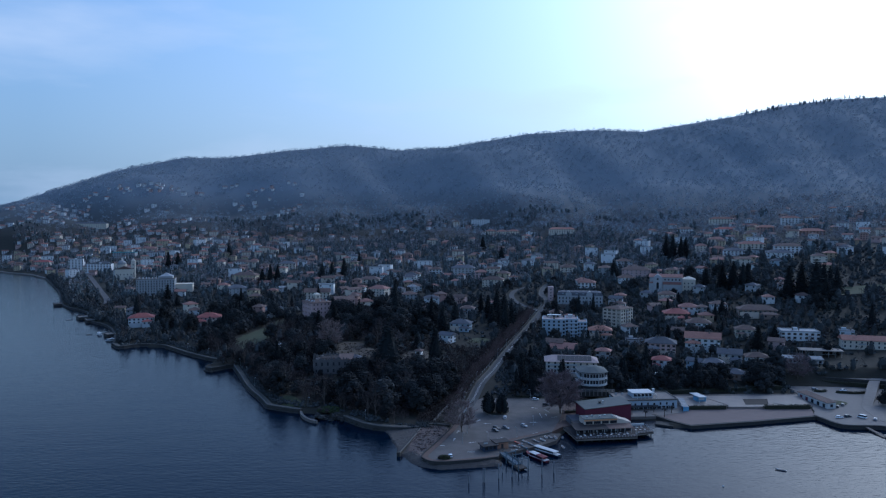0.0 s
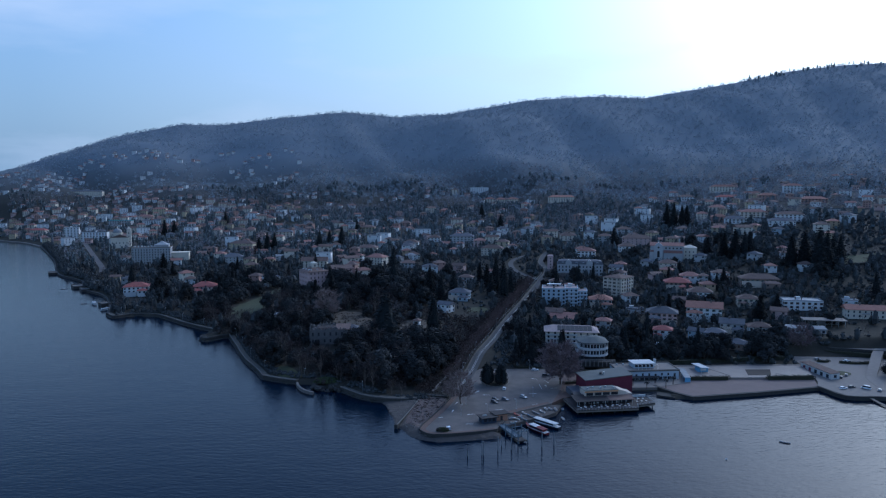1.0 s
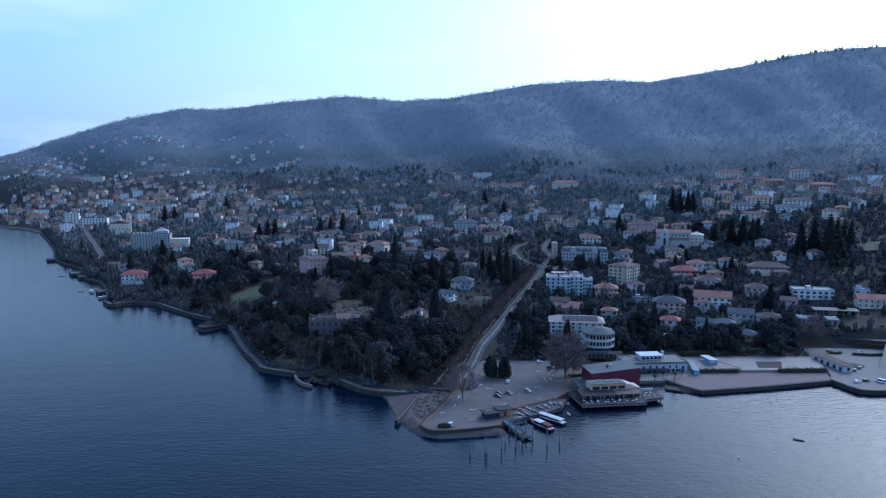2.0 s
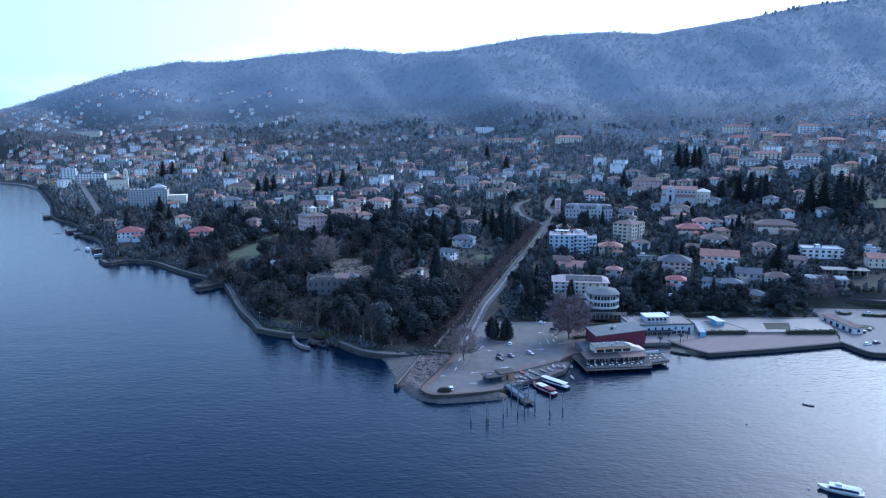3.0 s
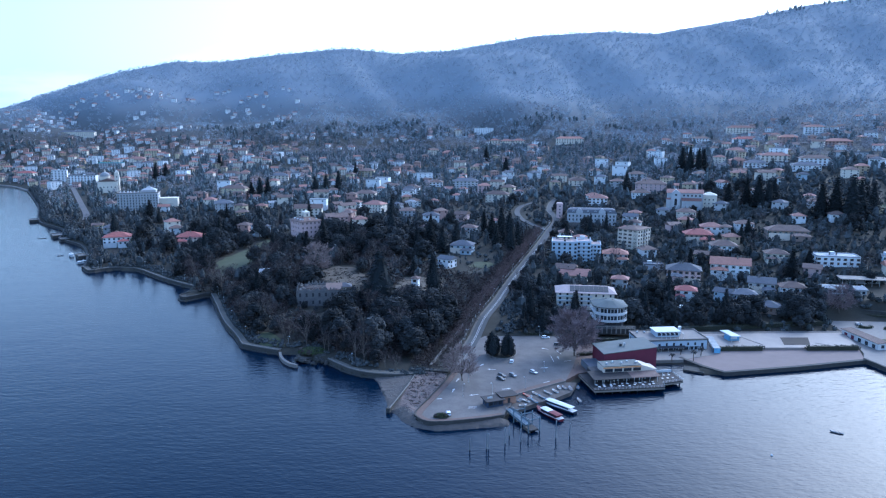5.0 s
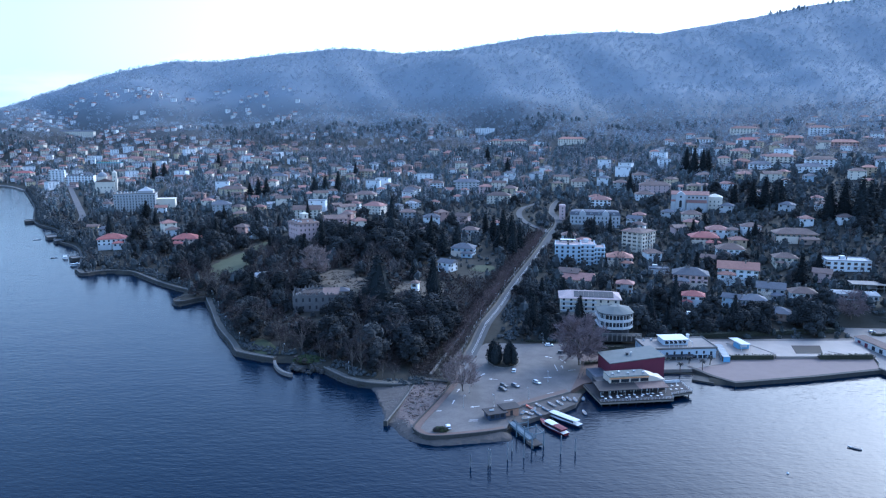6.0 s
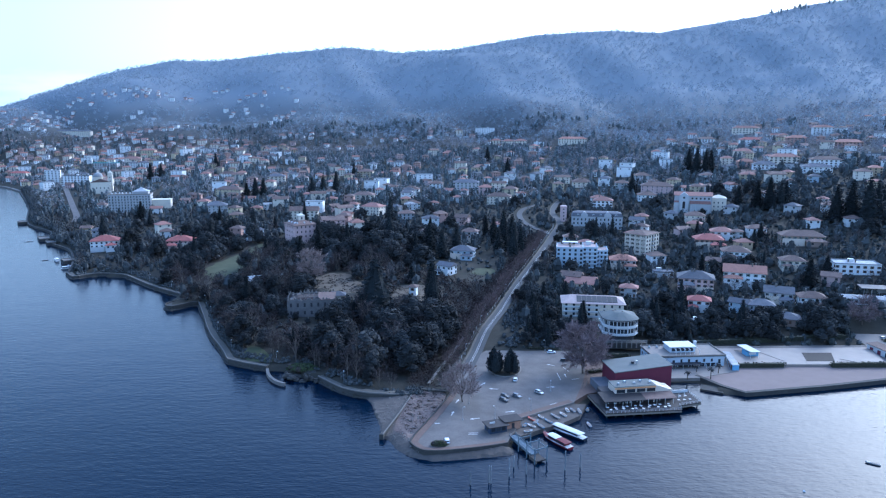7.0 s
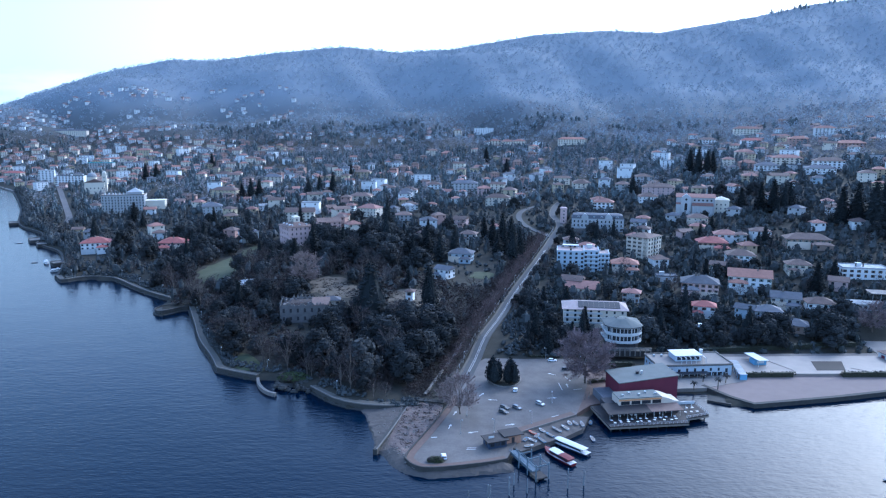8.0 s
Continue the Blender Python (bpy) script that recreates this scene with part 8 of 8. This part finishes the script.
# ---- planting by the shore, paint and small things ----
ring = [(8.2 + 8.0 * math.cos(a), 406 + 11 * math.sin(a)) for a in [i * math.pi / 10 for i in range(20)]]
setting("planting_island", slab(ring, 2.75, 1.0), PALE_STONE, "oval stone-edged planting island in the car park", "kerb")
ring = [(8.2 + 7.5 * math.cos(a), 406 + 10.5 * math.sin(a)) for a in [i * math.pi / 10 for i in range(20)]]
setting("island_soil", slab(ring, 2.82, 0.5), GROUND, "dark soil of the planting island", "soil")
yew = cypress_proto(9.5, 2.5, 41)
CYPRESSES.append(yew)
for x, y, s in ((1.8, 400.5, 1.15), (3.6, 398.2, 1.1), (3.0, 404, 1.2), (5.4, 401, 1.1), (9.6, 398.5, 1.12), (11.4, 400.5, 1.2), (12.8, 398.6, 1.05), (10.6, 404, 1.1)):
    tree("cypress_tree", x, y, s, 2, "dense dark clipped conifer on the car park island", 2.8)
BARES.append(bare_proto(26, 12.8, 51, 2.8, 0.09, 150, MAUVE_TWIGS, 0.5, -0.8))
tree("bare_tree", 45.5, 403, 1.0, 4, "large bare plane tree with dense reddish twigs", 2.3)
BARES.append(bare_proto(18.5, 7.4, 52, 2.2, 0.07, 95, PALE_TWIGS, 0.52, -0.75))
tree("bare_tree", -10.7, 364, 1.0, 5, "pale upright bare tree at the edge of the car park", 2.3)
tree("bare_tree", -125, 556, 1.35, 5, "tall pale bare tree standing over the park")
tree("bare_tree", -18, 376, 0.5, 5, "small bare tree beside the footbridge", 2.0)


def palm(x, y, z, h):
    ob = thing("palm_tree", pose(x, y, z, 0, 0, rnd.uniform(0, 360)), "shaggy green palm in the lido yard", "tree", "palms of the lido")
    part("trunk", Geo().tube((0, 0, -0.4), (0.15, 0.1, h), 0.24, 0.17, 8), BARK, ob)
    rng = random.Random(int(x * 10))
    for i in range(18):
        a, up = 6.283 * i / 18 + rng.uniform(-0.1, 0.1), rng.uniform(-0.4, 0.9)
        g, p = Geo(True), Vector((0.15, 0.1, h))
        way = Vector((math.cos(a), math.sin(a), up)).normalized()
        side = Vector((-math.sin(a), math.cos(a), 0)) * 0.32
        last = (p - side * 0.3, p + side * 0.3)
        for j in range(1, 5):
            way = (way + Vector((0, 0, -0.28))).normalized()
            p = p + way * 0.55
            k = (1.0, 1.1, 0.8, 0.1)[j - 1]
            nxt = (p - side * k, p + side * k)
            g.face([last[0], last[1], nxt[1], nxt[0]])
            last = nxt
        part("frond", g, LEAVES, ob)
    return ob


for x, y, h in ((87, 404, 4.6), (94, 400, 3.6), (105, 401, 5.0), (101, 410, 3.4), (111, 409, 4.0), (125, 468, 4)):
    palm(x, y, 1.9, h)


def hedge(points, width, height, label, z=None):
    line = smooth_line(points, 2.0)
    rng = random.Random(int(abs(points[0][0]) * 7))
    ob = thing("hedge", pose(0, 0, 0), label, "hedge", "hedges")
    part("core", ribbon(line, width * 0.36, width * 0.36, (lambda a, b: land(a, b) + height * 0.84) if z is None else z + height * 0.84, height * 0.84 + 0.5), HEDGE, ob)
    g = Geo()
    for p in line:
        base = land(p.x, p.y) if z is None else z
        for _ in range(70):
            spray(g, (p.x + rng.uniform(-1.3, 1.3), p.y + rng.uniform(-0.5, 0.5) * width * 1.1, base + height * (rng.uniform(0.1, 1.0) + 0.1 * math.sin(p.x * 1.3))), 0.36, 1, 0.14, rng)
    part("foliage", g, HEDGE, ob)


hedge([(123, 418.2), (134, 419.2), (146, 420.2)], 1.8, 2.4, "clipped brown-green hedge before the pool terrace", 1.8)
hedge([(170, 421.8), (183, 423), (197, 424)], 1.8, 2.6, "clipped hedge along the pool terrace", 1.8)
hedge([(112, 454), (140, 458), (170, 462), (197, 466)], 3.4, 2.6, "long green hedge behind the pool terrace")
hedge([(22, 437.5), (36, 438.5)], 1.2, 1.0, "low hedge behind the car park")
hedge([(48, 404), (57, 407)], 2.2, 1.6, "dark hedge beside the bare plane tree", 2.2)
rng = random.Random(8)
ob = thing("clipped_bush", pose(-18, 321.8, 2.45), "round clipped green bush beside a parked car", "bush")
g = Geo()
for i in range(7):
    core(g, (-2.1 + 0.7 * i, rng.uniform(-0.4, 0.4), 0.75), 1.05, 0.85 + 0.25 * math.sin(i * 0.5), rng)
part("core", g, SCRUB, ob)
g = Geo()
for _ in range(700):
    a, b = rng.uniform(0, 6.283), math.asin(rng.uniform(-0.2, 1))
    spray(g, (3.0 * math.cos(a) * math.cos(b), 1.45 * math.sin(a) * math.cos(b), 0.35 + 1.45 * math.sin(b)), 0.2, 1, 0.1, rng)
part("foliage", g, BUSHLEAF, ob)
hedge([(60, 428), (72, 430)], 2.0, 2.0, "dark hedge below the white hotel", 2.2)
hedge([(120, 700), (160, 706), (186, 708)], 1.5, 1.4, "trimmed hedge on the terrace below the church")
setting("terrace_wall_church", ribbon(smooth_line([(112, 704), (150, 712), (190, 712)], 6), 0.5, 0.5, lambda a, b: land(a, b) + 2.2, 4), PALE_STONE, "pale retaining wall below the church", "wall")
setting("terrace_wall_east", ribbon(smooth_line([(290, 700), (340, 712), (400, 716)], 6), 0.5, 0.5, lambda a, b: land(a, b) + 2.4, 5), STONE, "dark retaining wall of the slope", "wall")
YARDWALL = smooth_line([(206, 496), (218, 493), (264, 480), (312, 467), (380, 450)], 6)
setting("yard_wall", ribbon(YARDWALL, 0.6, 0.6, 6.9, 8), STONE, "dark high retaining wall behind the yard", "wall")
setting("yard_shore_wall", ribbon(smooth_line([(193, 409), (195.2, 402), (200.3, 390.8), (218, 390.2), (232, 387.2), (300, 379.2)], 3), 0.3, 0.9, 2.35, 5), STONE, "dark stone lake wall below the yard", "wall")
setting("station_yard", ribbon(YARDWALL, 13, -0.6, 6.6, 6), ASPHALT, "grey lane above the retaining wall", "road")
climb = lambda a, b: 2.2 + 4.55 * min(1.0, max(0.0, (b - 430) / 48))
setting("yard_road", ribbon(smooth_line([(228, 398), (232, 426), (247, 452), (266, 482), (292, 515), (330, 560)], 5), 3, 3, climb, 6), CONCRETE, "pale ramp climbing from the yard to the lane", "road")


def long_depot():
    ob = thing("long_depot", pose(232, 516, land(232, 514) - 0.2, 0, 0, -12), "long low grey depot with a row of windows", "depot")
    part("wall", ringed((13, 5, -4), (13, 5, 3.4)), WALLS["grey"], ob)
    part("roof", ringed((13.7, 5.7, 3.4), (13.7, 5.7, 3.7), (12.8, 1.0, 4.9)), ROOFS["grey"], ob)
    for i in range(9):
        part("window", WINDOWS[3], None, ob, m=pose(-11.2 + 2.8 * i, -5, 1.0))


long_depot()
BARES.append(bare_proto(19, 10, 53, 2.2, 0.1, 110, MAUVE_TWIGS, 0.5, -0.8))
tree("bare_tree", 217, 487, 1.0, 6, "wide bare tree with a dense mauve crown by the yard")
for x, y, s in ((185, 470, 1.15), (178, 472, 0.95), (191, 474, 0.9), (146, 466, 1.0), (138, 465, 0.95), (153, 468, 0.9), (200, 480, 0.8), (206, 500, 0.8)):
    tree("evergreen_tree", x, y, s)
for k, (cx, cy, rx, ry) in enumerate(((222, 466, 4, 2.2), (241, 463, 10.5, 2.6), (219.5, 438, 6, 5))):
    ring = [(cx + rx * math.cos(a), cy + ry * math.sin(a)) for a in [i * math.pi / 8 for i in range(16)]]
    setting("planting_island_yard", slab(ring, 2.3, 0.6), LAWN, "grassy kerbed island in the concrete yard", "lawn")
    if k < 2:
        hedge([(cx - rx * 0.85, cy), (cx, cy - ry * 0.7), (cx + rx * 0.85, cy)], 1.6, 1.3, "low hedge on a grassy yard island", 2.3)
hedge([(212, 492.5), (240, 484.5), (262, 478), (300, 467.5)], 3.0, 3.4, "dark overgrown hedge against the retaining wall", 2.0)
ob = thing("floating_jetty", pose(211.5, 392, 0, 0, 0, -80), "narrow grey timber jetty sloping to the water", "jetty")
part("deck", Geo().loft([[(a, -0.9, z), (a, 0.9, z), (a, 0.9, z + 0.25), (a, -0.9, z + 0.25)] for a, z in ((-3, 1.9), (8, 0.7), (19, 0.45))]), TIMBER, ob)
for a in (6, 12, 18):
    for b in (-1.0, 1.0):
        part("pile", Geo().tube((a, b, -3), (a, b, 1.2), 0.12, sides=6), TIMBER, ob)
def station_canopy():
    ob = thing("station_canopy", pose(252, 531, land(252, 531) + 0.5, 0, 0, -8), "pale flat canopy on slim posts beside the lane", "canopy")
    part("roof", Geo().solid([(-15, -5, 4.2), (15, -5, 4.2), (15, 5, 4.6), (-15, 5, 4.6)], [(-15, -5, 4.6), (15, -5, 4.6), (15, 5, 5.0), (-15, 5, 5.0)]), CONCRETE, ob)
    for i in range(7):
        for b in (-4.2, 4.2):
            part("post", Geo().tube((-13.5 + 4.5 * i, b, -3), (-13.5 + 4.5 * i, b, 4.3), 0.14, sides=6), STEEL, ob)
    part("back_wall", Geo().box(-14, 14, 4.6, 4.9, -3, 3.2), WALLS["grey"], ob)


station_canopy()
for x, y, s in ((246, 432, 1.0), (254, 442, 1.1), (262, 430, 1.2), (268, 452, 1.1), (258, 418, 1.0), (276, 440, 1.2), (282, 462, 1.0), (250, 412, 0.9)):
    tree("evergreen_tree", x, y, s, None, "", 2.0)
# Footbridge over the stream's mouth.
ob = thing("footbridge", pose(-27, 376.5, 0, 0, 0, -8), "short dark footbridge over the stream's mouth", "bridge")
part("deck", Geo().loft([[(a, -1.4, z), (a, 1.4, z), (a, 1.4, z + 0.4), (a, -1.4, z + 0.4)] for a, z in ((-8.5, 2.4), (-4, 2.55), (0, 2.6), (4, 2.55), (9, 2.4))]), STONE, ob)
for s in (-1.35, 1.35):
    part("handrail", Geo().tube((-8.5, s, 3.8), (0, s, 3.95), 0.06, sides=5).tube((0, s, 3.95), (9, s, 3.8), 0.06, sides=5), DARK, ob)
    for i in range(9):
        part("baluster", Geo().box(-8 + 2 * i, -7.9 + 2 * i, s - 0.04, s + 0.04, 2.7, 3.9), DARK, ob)
# Painted arrows and bays.
ARROW = Geo(True).face([(-1.6, -0.14, 0), (0.5, -0.14, 0), (0.5, 0.14, 0), (-1.6, 0.14, 0)]).face([(0.5, -0.55, 0), (1.7, 0, 0), (0.5, 0.55, 0)])
ARROW.solid([(-1.6, -0.14, -0.02), (0.5, -0.14, -0.02), (0.5, 0.14, -0.02), (-1.6, 0.14, -0.02)], [(-1.6, -0.14, 0.005), (0.5, -0.14, 0.005), (0.5, 0.14, 0.005), (-1.6, 0.14, 0.005)])
ARROW = ARROW.mesh("road_arrow", PAINT)
for x, y, yaw in ((28.5, 383.9, 10), (2.7, 379.9, 175), (-2.3, 385.6, 60), (9.4, 354.9, 20), (-5.2, 346.8, 200), (-14.5, 351.4, 80), (-13.1, 364.5, 75), (28.4, 364.6, 30), (2.1, 344.8, 15), (31.1, 413.7, 150), (36.8, 399.3, 95)):
    ob = part("road_marking", ARROW, None, m=pose(x, y, 2.362, 0, 0, yaw) @ Matrix.Diagonal((1.3, 1.3, 1, 1)))
    tagged(ob, "worn white arrow painted on the asphalt", "road marking", kind="structure")
for x, y, w, d, yaw in ((33.6, 397.8, 0.3, 9, 5), (-20, 341.3, 2.2, 0.5, 10), (-5.6, 332.2, 3.6, 0.25, 5), (-5.4, 333.4, 3.6, 0.25, 5), (38, 408, 0.3, 6, 20), (41, 395, 4, 0.3, 20)):
    g = Geo().box(-w / 2, w / 2, -d / 2, d / 2, -0.02, 0.004)
    tagged(part("road_marking", g, PAINT, m=pose(x, y, 2.362, 0, 0, yaw)), "worn white bay line on the asphalt", "road marking", kind="structure")
# Benches and bollards along the car park.
def bollard(x, y):
    ob = thing("bollard", pose(x, y, 2.35), "low pale stone bollard", "bollard", "bollards by the restaurant")
    part("shaft", Geo().tube((0, 0, -0.2), (0, 0, 0.7), 0.16, 0.13, 8), PALE_STONE, ob)
    part("cap", Geo().tube((0, 0, 0.7), (0, 0, 0.85), 0.17, 0.05, 8), PALE_STONE, ob)
for i in range(8):
    bollard(42.5 + 0.5 * i, 383 + 2.0 * i if i < 4 else 376 + 2.2 * i)


# Stones and drift at the stream's mouth.
srng = random.Random(61)
g = Geo()
for _ in range(420):
    px, py = srng.uniform(-44, -18), srng.uniform(318, 376)
    if in_outline(px, py, SPIT) and shore_distance(px, py) > 1.5:
        r = srng.uniform(0.15, 0.55)
        core(g, (px, py, land(px, py) + 0.3), r, r * 0.6, srng)
tagged(part("stream_stones", g, PALE_STONE), "loose pale stones in the dry stream bed", "stones", kind="stuff")
thicket("drift_brush", [(px, py, land(px, py) + 0.2, srng.uniform(0.5, 1.2), srng.uniform(0.3, 0.9)) for px, py in [(srng.uniform(-35, -19), srng.uniform(332, 374)) for _ in range(260)] if in_outline(px, py, SPIT)], SCRUB, "brown drift and dead brush in the stream bed", 14, 1.0, 0.5, 0.1)
ob = thing("rock_mound", pose(-88, 390, 0), "low mound of dark boulders at the water's edge", "rocks")
for i in range(26):
    g = Geo()
    core(g, (srng.uniform(-9, 8), srng.uniform(-2.5, 6), srng.uniform(-0.2, 2.2)), srng.uniform(0.9, 2.4), srng.uniform(0.8, 1.6), srng)
    part("boulder", g, STONE, ob)
ob = thing("garden_bush", pose(-90, 398, 2.2), "bright green spreading bush over the boulders", "bush")
g = Geo()
for i in range(9):
    core(g, (srng.uniform(-7, 6), srng.uniform(-2, 3), 1.2), 1.8, 1.5, srng)
part("core", g, SCRUB, ob)
g = Geo()
for _ in range(900):
    a, b = srng.uniform(0, 6.283), math.asin(srng.uniform(-0.1, 1))
    d = Vector((math.cos(a) * math.cos(b), math.sin(a) * math.cos(b), math.sin(b)))
    tuft(g, (7.5 * d.x, 3.4 * d.y, 0.8 + 2.6 * d.z), d, 0.32, 1, 0.3, srng)
part("foliage", g, BUSHLEAF, ob)
# West shore: boathouses and landing walls.
def boathouse(x, y, yaw, w, d):
    ob = thing("boathouse", pose(x, y, 0, 0, 0, yaw), "dark stone boathouse with a terrace on top", "boathouse", "boathouses")
    part("wall", ringed((w / 2 + 0.5, d / 2 + 0.5, -4), (w / 2, d / 2, 2.2), (w / 2 + 0.2, d / 2 + 0.2, 2.25), (w / 2 + 0.2, d / 2 + 0.2, 2.6)), STONE, ob)
    part("parapet", Geo().loft([[(-a, -b, z), (a, -b, z), (a, b, z), (-a, b, z)] for a, b, z in ((w / 2 + 0.1, d / 2 + 0.1, 2.6), (w / 2 + 0.1, d / 2 + 0.1, 3.4), (w / 2 - 0.15, d / 2 - 0.15, 3.4), (w / 2 - 0.15, d / 2 - 0.15, 2.65))]), PALE_STONE, ob)
    part("water_gate", Geo().box(-w * 0.25, w * 0.25, -d / 2 - 0.3, -d / 2, -1, 1.6), DARK, ob)


boathouse(-458, 768, -50, 18, 14)
boathouse(-436, 745, -50, 14, 12)
boathouse(-366, 655, -45, 11, 8)
boathouse(-335, 622, -40, 12, 8)
boathouse(-560, 880, -52, 14, 10)
